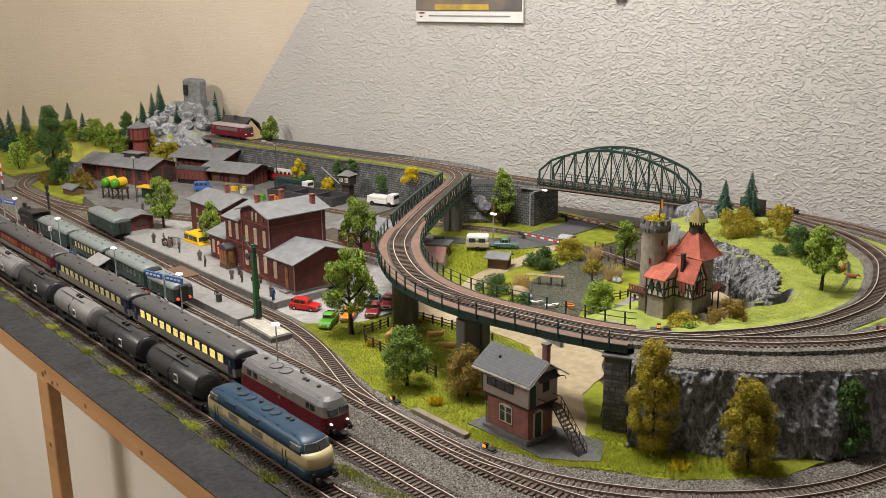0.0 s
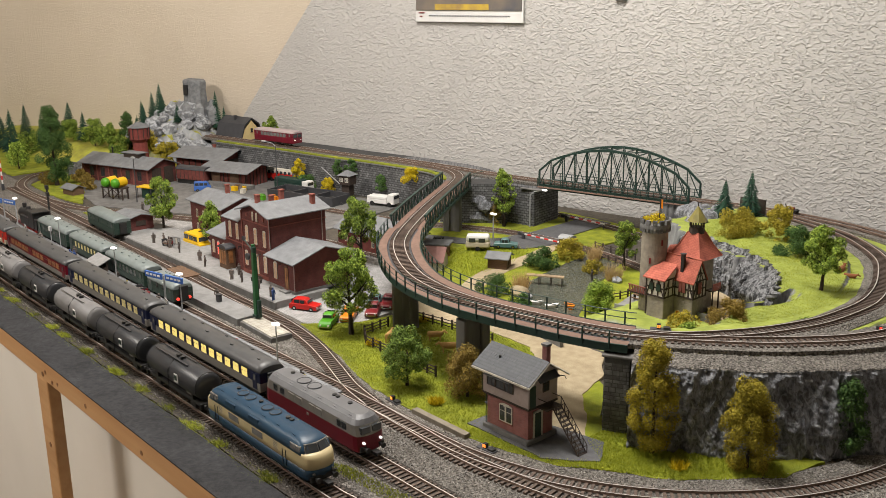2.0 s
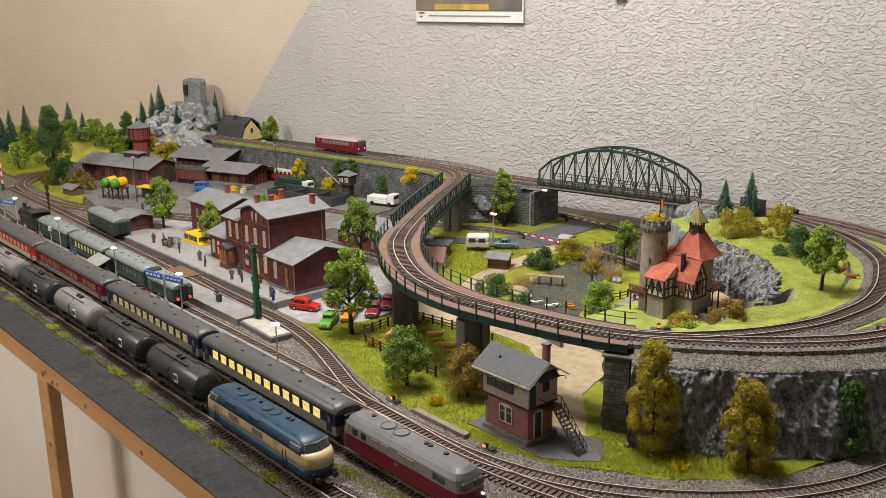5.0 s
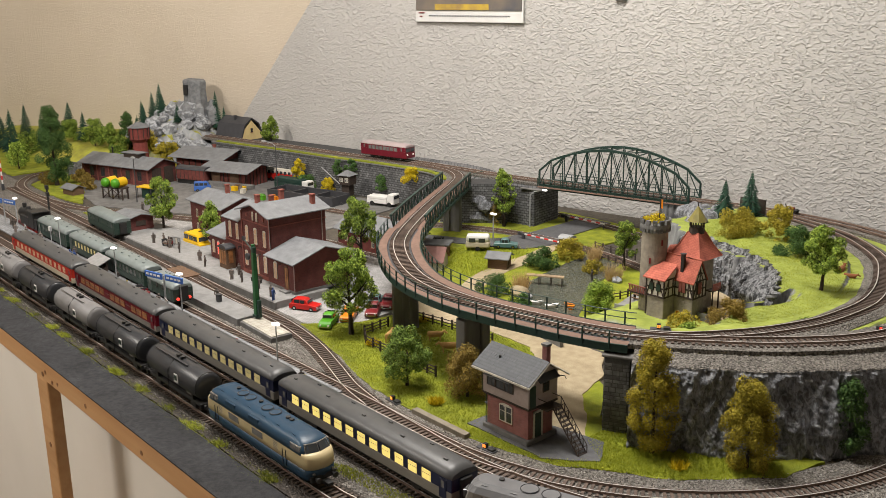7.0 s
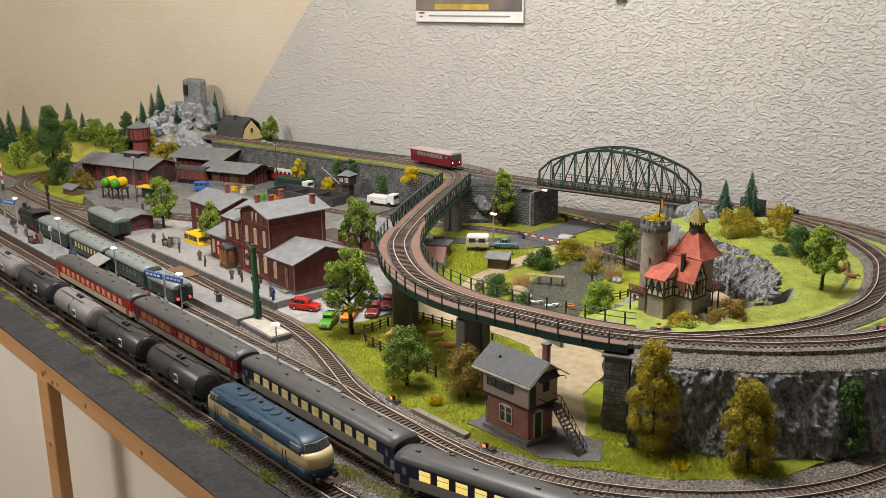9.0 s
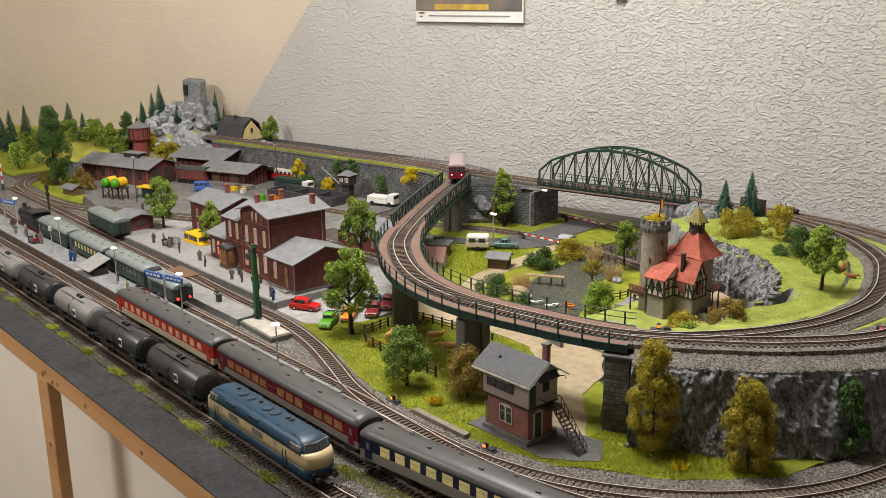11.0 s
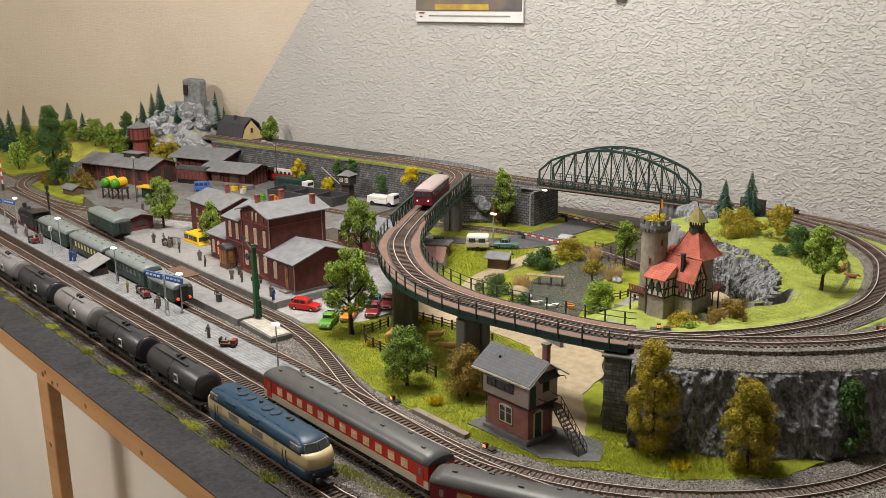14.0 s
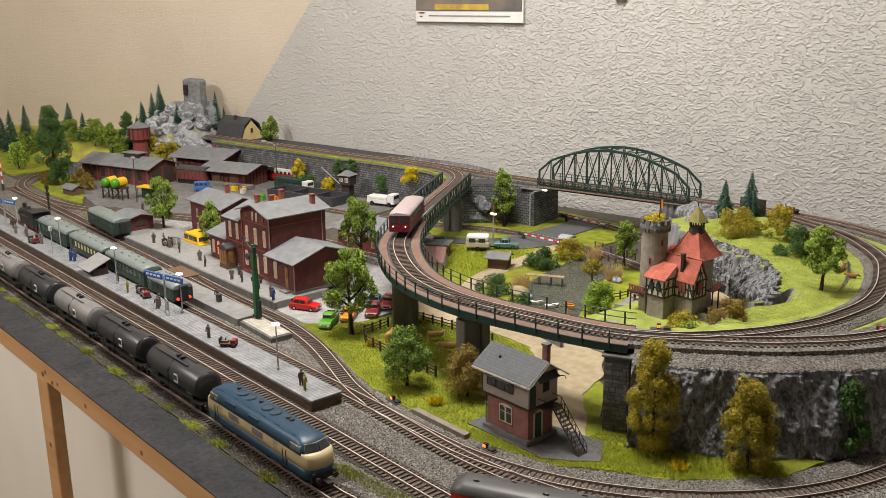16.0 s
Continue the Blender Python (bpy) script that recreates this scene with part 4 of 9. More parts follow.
    for e in (-1, 1):
        for s in (-1, 1):
            if kind_ == "round":
                bm = bmesh.new()
                x0, x1 = h - 0.0074, h - 0.0118
                face = [(x0 + 0.0012, 0.0009, 0.0360), (x0 - 0.0024, 0.0136, 0.0360), (x1 - 0.0022, 0.0122, 0.0430), (x1 + 0.0012, 0.0009, 0.0430)]
                rim = [(a, b, c) for a, b, c in ((x0 + 0.0009, 0.0003, 0.0355), (x0 - 0.0027, 0.0142, 0.0355), (x1 - 0.0026, 0.0128, 0.0435), (x1 + 0.0008, 0.0003, 0.0435))]
                edge = loft(bmesh.new(), [[(e * (a - 0.005), s * b, c) for a, b, c in rim], [(e * a, s * b, c) for a, b, c in rim]])
                bmesh.ops.recalc_face_normals(edge, faces=edge.faces)
                part("windscreen_frame", edge, "chrome", th)
                loft(bm, [[(e * (a - 0.005), s * b, c) for a, b, c in face], [(e * a, s * b, c) for a, b, c in face]])
            else:
                bm = B(min(e * (h - 0.0075), e * (h - 0.0015)), max(e * (h - 0.0075), e * (h - 0.0015)), min(s * 0.0012, s * 0.0125), max(s * 0.0012, s * 0.0125), 0.0275, 0.0348, 0.0006)
            bmesh.ops.recalc_face_normals(bm, faces=bm.faces)
            part("windscreen", bm, "glass", th)
    return th


def on_track(ob, line, s):
    (x, y, z), h = along(line, s)
    ob.matrix_world = pose(x, y, z, 0, 0, h)


COACH = 0.303
red_loco = diesel("diesel_locomotive", "wine red diesel locomotive with a light grey upper body", 0.199, "maroon", "coachgrey", "locoroof", "flat")
coach_a = coach("coach", "blue and beige express coach with brightly lit yellow windows", 0.300, "coachblue", "coachgrey", "coachroof", "litwindow", 12, ends="coachblue", frames="coachgrey", win_z=(0.0232, 0.0334))
coach_b = coach("coach", "blue and beige express coach with lit yellow windows", 0.300, "coachblue", "coachgrey", "coachroof", "dimwindow", 12, ends="coachblue", frames="coachgrey", win_z=(0.0232, 0.0334))
coach_c = coach("coach", "wine red and cream dining coach with amber lit windows", 0.300, "maroon", "coachgrey", "coachroof", lambda k, s: "maroon" if k in (5, 9) else "amber", 13, ends="maroon", win_frac=0.78, band=0.020, frames="coachgrey")
coach_d = coach("coach", "orange-red and cream coach at the end of the train", 0.300, "coachred", "coachcream", "coachroof", "warmwindow", 12, ends="coachred", win_frac=0.5, band=0.0205, frames="coachcream")

blue_loco = diesel("diesel_locomotive", "blue and cream diesel locomotive with rounded noses", 0.222, "blue", "beige", "blue", "round")
on_track(blue_loco, T1, 3.3 - 0.800)


def tank_wagon(label, paint, group="tank wagons of the goods train"):
    th = new("tank_wagon")
    th.empty_display_size = 0.01
    tagged(th, label, "tank wagon", group)
    L_ = 0.104
    bm = bmesh.new()
    rings = []
    for x, r in ((-0.0648, 0.006), (-0.0645, 0.012), (-0.0635, 0.0155), (-0.0615, 0.0166), (0.0615, 0.0166), (0.0635, 0.0155), (0.0645, 0.012), (0.0648, 0.006)):
        rings.append([(x, r * math.cos(a * math.tau / 20), 0.0305 + r * math.sin(a * math.tau / 20)) for a in range(20)])
    loft(bm, rings, smooth=True)
    tank = part("tank", bm, paint, th)
    for x in (-0.0617, 0.0617):
        part("tank_rim", tube(bmesh.new(), [(x - 0.0006, 0, 0.0305), (x + 0.0006, 0, 0.0305)], 0.0169, 20), paint, tank)
    part("frame", B(-0.0695, 0.0695, -0.012, 0.012, 0.0095, 0.0135, 0.0005), "black", th)
    for s in (-1, 1):
        part("walkway", B(-0.054, 0.028, s * 0.0062 - 0.0012, s * 0.0062 + 0.0012, 0.0468, 0.0476), paint, th)
        y0, y1 = sorted((s * 0.0164, s * 0.0170))
        p_ = part("emblem_plate", B(0.012, 0.021, y0, y1, 0.0255, 0.036), "white", th, "white plate with a small dark emblem")
        y0, y1 = sorted((s * 0.0170, s * 0.0173))
        part("emblem", B(0.0138, 0.0192, y0, y1, 0.0285, 0.0345, 0.0006), "coachgreen", p_)
        part("data_panel", B(0.040, 0.052, y0 - s * 0.0012, y1 - s * 0.0009, 0.0208, 0.0232), "coachgrey", th)
        part("ladder", tube(bmesh.new(), [(-0.004, s * 0.0175, 0.013), (-0.004, s * 0.0165, 0.036), (-0.004, s * 0.007, 0.047)], 0.0006, 4), "black", th)
        for x in (-0.045, 0.045):
            part("saddle", B(x - 0.003, x + 0.003, min(s * 0.006, s * 0.0125), max(s * 0.006, s * 0.0125), 0.0135, 0.0215), "black", th)
            for k in (0,):
                part("wheel", tube(bmesh.new(), [(x, s * 0.0070, 0.0058), (x, s * 0.0098, 0.0058)], 0.0057, 14), "black", th)
                part("axle_guard", B(x - 0.006, x + 0.006, min(s * 0.0102, s * 0.0116), max(s * 0.0102, s * 0.0116), 0.004, 0.0095), "black", th)
    for x in (-0.006, 0.004):
        part("dome_hatch", tube(bmesh.new(), [(x, 0, 0.046), (x, 0, 0.0500)], 0.0032, 12), "black", th)
    for e in (-1, 1):
        buffers(th, e * 0.0695, e)
    return th


tank_a = tank_wagon("dark grey tank wagon with a small white emblem plate", "tankgrey")
tank_b = tank_wagon("light grey tank wagon with a small white emblem plate", "tanklight")
WPITCH = 0.1555
first = 3.3 - 0.800 - 0.111 - WPITCH / 2
on_track(tank_a, T1, first)
on_track(tank_b, T1, first - 2 * WPITCH)
for k in (1, 3, 5, 6, 7, 8):
    (x, y, z), hd = along(T1, first - k * WPITCH)
    copy_thing(tank_a, pose(x, y, z, 0, 0, hd))
for k in (4,):
    (x, y, z), hd = along(T1, first - k * WPITCH)
    copy_thing(tank_b, pose(x, y, z, 0, 0, hd))

# railbus on the upper line
bus = coach("railbus", "wine red four-wheeled railbus with a pale roof", 0.150, "busred", "busred", "busroof", "paleglass", 8, w=0.032, z1=0.0335, rise=0.006, win_z=(0.0225, 0.031), win_frac=0.8, bz=0.008, roofparts=False, gangway=False)
for e in (-1, 1):
    for s in (-1, 1):
        part("headlight", tube(bmesh.new(), [(e * 0.0705, s * 0.0095, 0.0165), (e * 0.0722, s * 0.0095, 0.0165)], 0.0012, 10), "glow", bus)
        part("front_window", B(min(e * 0.0700, e * 0.0714), max(e * 0.0700, e * 0.0714), s * 0.0075 - 0.0062, s * 0.0075 + 0.0062, 0.0225, 0.0312), "glass", bus)

# green local train at the middle platform
local = [coach("coach", "dark green old-style local coach with a grey roof", 0.158, "coachgreen", "coachgreen", "greenroof", "dimwindow" if k == 1 else "paleglass", 7, w=0.0320, win_frac=0.42, group="green local train") for k in range(3)]
van = coach("coach", "dark green guard's van with red tail lights", 0.098, "coachgreen", "coachgreen", "greenroof", "glass", 2, w=0.032, z1=0.031, rise=0.010, win_frac=0.2, group="green local train")
for s in (-1, 1):
    part("tail_light", tube(bmesh.new(), [(0.0445, s * 0.0095, 0.0155), (0.0475, s * 0.0095, 0.0155)], 0.0022, 10), "redglow", van)
steam = thing("steam_locomotive", 0, 0, 0, 0, "black steam tank locomotive with red wheels", "steam locomotive")
part("boiler", tube(bmesh.new(), [(-0.055, 0, 0.03), (0.02, 0, 0.03)], 0.0115, 16), "black", steam)
part("side_tank", B(-0.03, 0.02, -0.0165, 0.0165, 0.014, 0.032, 0.001), "black", steam)
part("cab", B(0.02, 0.048, -0.0165, 0.0165, 0.014, 0.045, 0.001), "black", steam)
part("cab_roof", B(0.016, 0.052, -0.018, 0.018, 0.045, 0.0475, 0.001), "black", steam)
part("bunker", B(0.048, 0.064, -0.0155, 0.0155, 0.014, 0.034, 0.001), "black", steam)
part("chimney", tube(bmesh.new(), [(-0.046, 0, 0.04), (-0.046, 0, 0.050)], 0.0035, 12, 0.0045), "black", steam)
for x in (-0.025, 0.002):
    part("dome", tube(bmesh.new(), [(x, 0, 0.039), (x, 0, 0.046)], 0.0055, 12, 0.004), "black", steam)
for x in (-0.035, -0.012, 0.011, 0.036):
    for s in (-1, 1):
        part("wheel", tube(bmesh.new(), [(x, s * 0.007, 0.0085), (x, s * 0.0095, 0.0085)], 0.0083, 14), "red", steam)
part("frame", B(-0.058, 0.062, -0.013, 0.013, 0.010, 0.0145), "darkred", steam)
s0 = station_near(T3, -1.285, 0.605)
for ob, back in ((van, 0.049), (local[0], 0.098 + 0.084), (local[1], 0.262 + 0.084), (local[2], 0.426 + 0.084), (steam, 0.588 + 0.068)):
    on_track(ob, T3, s0 - back)
goods = coach("goods_van", "dark green four-axle goods coach with a grey-green roof", 0.150, "coachgreen", "coachgreen", "greenroof", "coachgreen", 4, w=0.033, win_frac=0.1, group="", roofparts=False)
goods["category"] = "goods wagon"
on_track(goods, T4, station_near(T4, -1.815, 0.703))


# ---- what moves ----
def motions():
    rear = [(0, -2.172), (0.5, -2.160), (1, -2.146), (1.5, -2.131), (2, -2.114), (2.5, -2.095), (3, -2.074), (3.5, -2.051), (4, -2.025), (4.6, -1.989), (5.25, -1.943), (5.9, -1.889), (6.5, -1.831), (7, -1.782), (7.5, -1.729), (8, -1.676), (8.5, -1.620), (9, -1.561), (9.6, -1.489), (10.25, -1.410), (10.9, -1.330), (11.5, -1.255), (12, -1.190), (12.5, -1.124), (13, -1.053), (13.5, -0.981), (14, -0.905), (14.5, -0.826), (15, -0.745), (15.5, -0.662), (16, -0.578)]

    def follow(line, ahead, gauge_points=0.09):
        rows = []
        for t, x in rear:
            s = x + 3.9 + ahead
            (xa, ya, za), _ = along(line, s - gauge_points)
            (xb, yb, zb), _ = along(line, s + gauge_points)
            rows.append((t, pose((xa + xb) / 2, (ya + yb) / 2, (za + zb) / 2, 0, 0, math.degrees(math.atan2(yb - ya, xb - xa)))))
        return rows
    walk(coach_d, follow(T2, COACH * 0.5))
    walk(coach_c, follow(T2, COACH * 1.5))
    walk(coach_b, follow(T2, COACH * 2.5))
    walk(coach_a, follow(T2, COACH * 3.5))
    walk(red_loco, follow(T2, COACH * 4 + 0.096, 0.05))
    front = [(0, 0.395), (0.75, 0.466), (1.5, 0.537), (2.5, 0.615), (3.5, 0.690), (4.4, 0.757), (5.3, 0.826), (6.2, 0.895), (7, 0.958), (8, 1.037), (9, 1.117), (9.6, 1.163), (10.25, 1.210), (10.9, 1.258), (11.5, 1.306), (12.5, 1.388), (13.5, 1.473), (14.5, 1.570), (15.25, 1.647), (16, 1.724)]
    rows = []
    for t, s in front:
        (xa, ya, za), _ = along(TE, s - 0.115)
        (xb, yb, zb), _ = along(TE, s - 0.035)
        d = Vector((xb - xa, yb - ya, zb - za))
        rows.append((t, pose((xa + xb) / 2, (ya + yb) / 2, (za + zb) / 2, 0, -math.degrees(math.asin(d.z / d.length)), math.degrees(math.atan2(d.y, d.x)))))
    walk(bus, rows)


# ---- patterned materials ----
def brick_mat(name, c1, c2, mortar, bw, bh, joint=0.0004, bump=0.0006, flat=False, rough=0.85, offset_=0.5):
    """Courses of bricks or slabs; flat: on floors, else on upright walls of any heading."""
    m = mat(name, c1, c2, scale=150, rough=rough)
    nt = m.node_tree
    N = nt.nodes
    bs = N["Principled BSDF"]
    co, sx, cx = N.new("ShaderNodeTexCoord"), N.new("ShaderNodeSeparateXYZ"), N.new("ShaderNodeCombineXYZ")
    bt = N.new("ShaderNodeTexBrick")
    bt.inputs["Color1"].default_value, bt.inputs["Color2"].default_value, bt.inputs["Mortar"].default_value = (*c1, 1), (*c2, 1), (*mortar, 1)
    bt.inputs["Scale"].default_value, bt.inputs["Mortar Size"].default_value = 1.0, joint
    bt.inputs["Brick Width"].default_value, bt.inputs["Row Height"].default_value = bw, bh
    bt.offset = offset_
    nz, mx = N.new("ShaderNodeTexNoise"), N.new("ShaderNodeMixRGB")
    nz.inputs["Scale"].default_value, nz.inputs["Detail"].default_value = 70, 5
    mx.blend_type = "OVERLAY"
    mx.inputs[0].default_value = 0.55
    links(nt, (co.outputs["Object"], sx.inputs[0]), (co.outputs["Object"], nz.inputs[0]))
    if flat:
        links(nt, (sx.outputs[0], cx.inputs[0]), (sx.outputs[1], cx.inputs[1]))
    else:
        ad = N.new("ShaderNodeMath")
        links(nt, (sx.outputs[0], ad.inputs[0]), (sx.outputs[1], ad.inputs[1]), (ad.outputs[0], cx.inputs[0]), (sx.outputs[2], cx.inputs[1]))
    bp = N.new("ShaderNodeBump")
    bp.inputs["Strength"].default_value, bp.inputs["Distance"].default_value = 1.0, bump
    iv = N.new("ShaderNodeMath")
    iv.operation = "SUBTRACT"
    iv.inputs[0].default_value = 1.0
    links(nt, (cx.outputs[0], bt.inputs["Vector"]), (bt.outputs["Color"], mx.inputs[1]), (nz.outputs[0], mx.inputs[2]), (mx.outputs[0], bs.inputs["Base Color"]),
          (bt.outputs["Fac"], iv.inputs[1]), (iv.outputs[0], bp.inputs["Height"]), (bp.outputs[0], bs.inputs["Normal"]))
    return m


M["rubble"] = brick_mat("rubble_wall", (0.17, 0.17, 0.175), (0.09, 0.09, 0.093), (0.045, 0.045, 0.045), 0.0105, 0.0052, 0.0007, 0.0015)
M["slabs"] = brick_mat("platform_slabs", (0.24, 0.245, 0.255), (0.195, 0.2, 0.21), (0.10, 0.10, 0.10), 0.0052, 0.0052, 0.0003, 0.0002, flat=True, offset_=0.0)
M["cobble"] = brick_mat("paved_yard", (0.33, 0.32, 0.315), (0.28, 0.272, 0.265), (0.2, 0.195, 0.19), 0.004, 0.004, 0.0003, 0.0002, flat=True)
M["yellowslab"] = brick_mat("pale_slabs", (0.40, 0.375, 0.325), (0.34, 0.32, 0.275), (0.28, 0.25, 0.2), 0.010, 0.010, 0.0004, 0.0003, flat=True, offset_=0.0)
M["brickwall"] = brick_mat("station_brick", (0.135, 0.033, 0.029), (0.105, 0.025, 0.022), (0.11, 0.045, 0.038), 0.0030, 0.0011, 0.00015, 0.0001)
M["signalwall"] = brick_mat("signal_box_bricks", (0.30, 0.12, 0.11), (0.25, 0.095, 0.09), (0.24, 0.12, 0.11), 0.0030, 0.0011, 0.00015, 0.0001)
M["redtiles"] = brick_mat("castle_tiles", (0.46, 0.13, 0.085), (0.38, 0.10, 0.066), (0.31, 0.08, 0.055), 0.0024, 0.0019, 0.0002, 0.0002)

# ---- ground surfaces ----
patch("ballast_field", [(-3.4, 0.428), (-0.70, 0.428), (-0.45, 0.50), (-0.33, 0.60), (-0.26, 0.80), (-0.26, 1.0), (-0.335, 1.0), (-0.345, 0.88), (-0.40, 0.76), (-0.50, 0.675), (-0.60, 0.632), (-0.70, 0.622), (-0.83, 0.624), (-0.96, 0.655), (-1.10, 0.70), (-1.25, 0.735), (-2.5, 0.76), (-3.3, 0.76)], -0.0045, "ballast", "grey-brown track ballast between the rails", amp=0.002)
patch("yard", [(-1.20, 0.703), (-1.085, 0.700), (-1.06, 0.76), (-1.07, 0.84), (-1.12, 0.92), (-1.30, 1.0), (-1.5, 0.97), (-1.7, 0.90), (-1.86, 0.86), (-1.80, 0.73)], -0.0036, "cobble", "pale grey paved station forecourt", "pavement", amp=0.001)
patch("goods_yard", [(-1.55, 1.02), (-1.62, 1.28), (-2.05, 1.26), (-2.4, 1.10), (-2.50, 0.96), (-2.38, 0.83), (-2.1, 0.79), (-1.85, 0.92)], -0.0040, "concrete_dark", "grey goods yard surface", "pavement", amp=0.004)
patch("meadow_front", [(-1.115, 0.694), (-0.985, 0.668), (-0.90, 0.641), (-0.82, 0.628), (-0.66, 0.632), (-0.58, 0.654), (-0.48, 0.721), (-0.415, 0.80), (-0.405, 0.86), (-0.55, 0.80), (-0.65, 0.83), (-0.80, 0.90), (-1.05, 0.87), (-1.06, 0.76)], -0.0032, "grass", "bright yellow-green flocked meadow below the viaduct", "grass", amp=0.005)
patch("sand_path", [(-1.10, 0.86), (-1.00, 0.845), (-0.916, 0.872), (-0.827, 0.868), (-0.755, 0.825), (-0.70, 0.752), (-0.625, 0.70), (-0.592, 0.700), (-0.612, 0.735), (-0.676, 0.802), (-0.70, 0.87), (-0.749, 0.922), (-0.816, 0.927), (-0.95, 0.935), (-1.07, 0.91)], -0.0022, "sand", "beige sandy path", "path", amp=0.005)
patch("meadow_back", [(-1.07, 0.93), (-0.86, 0.94), (-0.83, 1.10), (-0.92, 1.28), (-1.05, 1.29), (-1.16, 1.285), (-1.28, 1.275), (-1.40, 1.22), (-1.48, 1.15), (-1.30, 1.08), (-1.20, 1.0)], -0.0034, "grass", "bright green flocked grass beside the pond", "grass", amp=0.005)
patch("sand_track", [(-1.07, 0.947), (-1.111, 1.02), (-1.13, 1.08), (-1.15, 1.20), (-1.17, 1.28), (-1.145, 1.285), (-1.12, 1.22), (-1.095, 1.086), (-1.06, 1.0), (-1.03, 0.95)], -0.0024, "sand", "beige footpath across the grass", "path", amp=0.004)
patch("grass_bank", [(-1.50, 1.20), (-1.40, 1.26), (-1.28, 1.31), (-1.10, 1.325), (-1.10, 1.50), (-1.34, 1.50), (-1.33, 1.36), (-1.45, 1.32)], -0.0033, "grass", "green strip behind the crossing track", "grass", amp=0.005)
patch("road", [(-1.36, 1.10), (-1.30, 1.155), (-1.178, 1.220), (-1.16, 1.27), (-1.185, 1.36), (-1.195, 1.49), (-1.265, 1.49), (-1.255, 1.33), (-1.26, 1.25), (-1.29, 1.20), (-1.40, 1.15)], -0.0016, "asphalt", "dark grey asphalt road over the level crossing", "road", amp=0.0008)
patch("pond", [(-0.974, 1.005), (-1.03, 1.04), (-1.035, 1.09), (-1.058, 1.19), (-1.075, 1.27), (-1.0, 1.275), (-0.954, 1.165), (-0.905, 1.075), (-0.865, 1.01), (-0.89, 0.965), (-0.93, 0.965)], -0.0026, "water", "dark murky pond with small ripples", "pond", amp=0.006)
patch("left_grass", [(-3.4, 0.77), (-2.62, 0.77), (-2.63, 0.90), (-2.5, 1.02), (-2.7, 1.1), (-3.4, 1.0)], -0.0033, "grass", "olive flocked ground at the far end", "grass", amp=0.006)
patch("loop_grass", [(-2.52, 0.83), (-2.46, 0.765), (-2.30, 0.752), (-2.14, 0.772), (-2.25, 0.82), (-2.40, 0.87), (-2.50, 0.92)], -0.0033, "grass", "grass inside the yard curve", "grass", amp=0.004)
patch("verge_grass", [(-2.05, 0.738), (-1.9, 0.735), (-1.84, 0.80), (-1.9, 0.822), (-2.05, 0.76)], -0.0031, "grass", "grass beside the brick hut", "grass", amp=0.003)

RING = [(-0.697 + r * math.sin(radians(a)), 0.9505 - r * math.cos(radians(a))) for r, turn in ((0.480, 1), (0.312, -1)) for a in range(0, 121, 8)[::turn]]
patch("ballast_shoulder", RING, -0.0038, "ballast", "grey-brown ballast shoulder of the curve", amp=0.003)
patch("dark_ballast", [(-3.4, 0.420), (-0.66, 0.420), (-0.55, 0.455), (-0.45, 0.515), (-0.47, 0.54), (-0.58, 0.50), (-0.70, 0.488), (-0.86, 0.494), (-3.4, 0.494)], -0.0041, "ballast_dark", "dark brown weathered ballast round the goods track", amp=0.003)
patch("dark_ballast", [(-3.4, 0.494), (-0.86, 0.494), (-0.86, 0.540), (-3.4, 0.540)], -0.0042, "ballast_dark", "dark brown weathered ballast beside the platform", amp=0)

# ---- platforms ----
plat = thing("island_platform", 0, 0, 0, 0, "long island platform with grey paving slabs and brick edge", "platform", kind="structure")
part("platform_core", B(-2.45, -0.8545, 0.5425, 0.5815, -0.006, 0.0072), "brickedge", plat)
part("platform_surface", B(-2.45, -0.8525, 0.5405, 0.5835, 0.0073, 0.0100, 0.0004), "slabs", plat, "pale grey slab paving")
BR = bpy.data.meshes.new("brick")
_b = B(-0.0038, 0.0038, -0.0008, 0.0008, -0.0014, 0.0014)
_b.to_mesh(BR), _b.free()
BR.materials.append(M["brickedge"])
for r in range(4):
    for k in range(60):
        share("brick", BR, plat, pose(-0.8585 - k * 0.0081 - (r % 2) * 0.004, 0.5422, -0.0035 + r * 0.0031))
    for k in range(5):
        share("brick", BR, plat, pose(-0.8542, 0.5465 + k * 0.0081 - (r % 2) * 0.0022, -0.0035 + r * 0.0031, 0, 0, 90))
tagged(part("side_platform", B(-2.1, -1.168, 0.6225, 0.6615, -0.006, 0.0070, 0.0006), "concrete", None), "plain grey concrete side platform", "platform", kind="structure")
stand = thing("paved_slab", -1.120, 0.641, -0.006, -3, "low paved slab carrying the semaphore signal", "slab")
part("kerb", B(-0.046, 0.046, -0.0165, 0.0165, 0, 0.0095, 0.001), "concrete_dark", stand)
part("paving", B(-0.044, 0.044, -0.0145, 0.0145, 0.0096, 0.0108), "yellowslab", stand, "pale yellow paving slabs")
tagged(part("station_platform", B(-1.80, -1.195, 0.704, 0.80, -0.006, 0.0078, 0.0006), "yard", None), "grey station platform before the red brick building", "platform", kind="structure")
tagged(part("platform_edge", B(-1.80, -1.193, 0.7005, 0.7045, -0.006, 0.0074, 0.0005), "concrete_dark", None), "dark stone platform edge", "platform", kind="structure")
tagged(part("crossing_boards", B(-1.50, -1.43, 0.672, 0.703, -0.004, 0.0008), "brownwood", None), "brown timber crossing boards between the rails", "crossing", kind="structure")
# a thin brownish plank, built as one low block
tagged(part("concrete_trough", B(-0.775, -0.686, 0.6235, 0.6315, -0.006, 0.0015, 0.0006), "trough", None), "thin brownish plank beside the track", "trough", kind="structure")


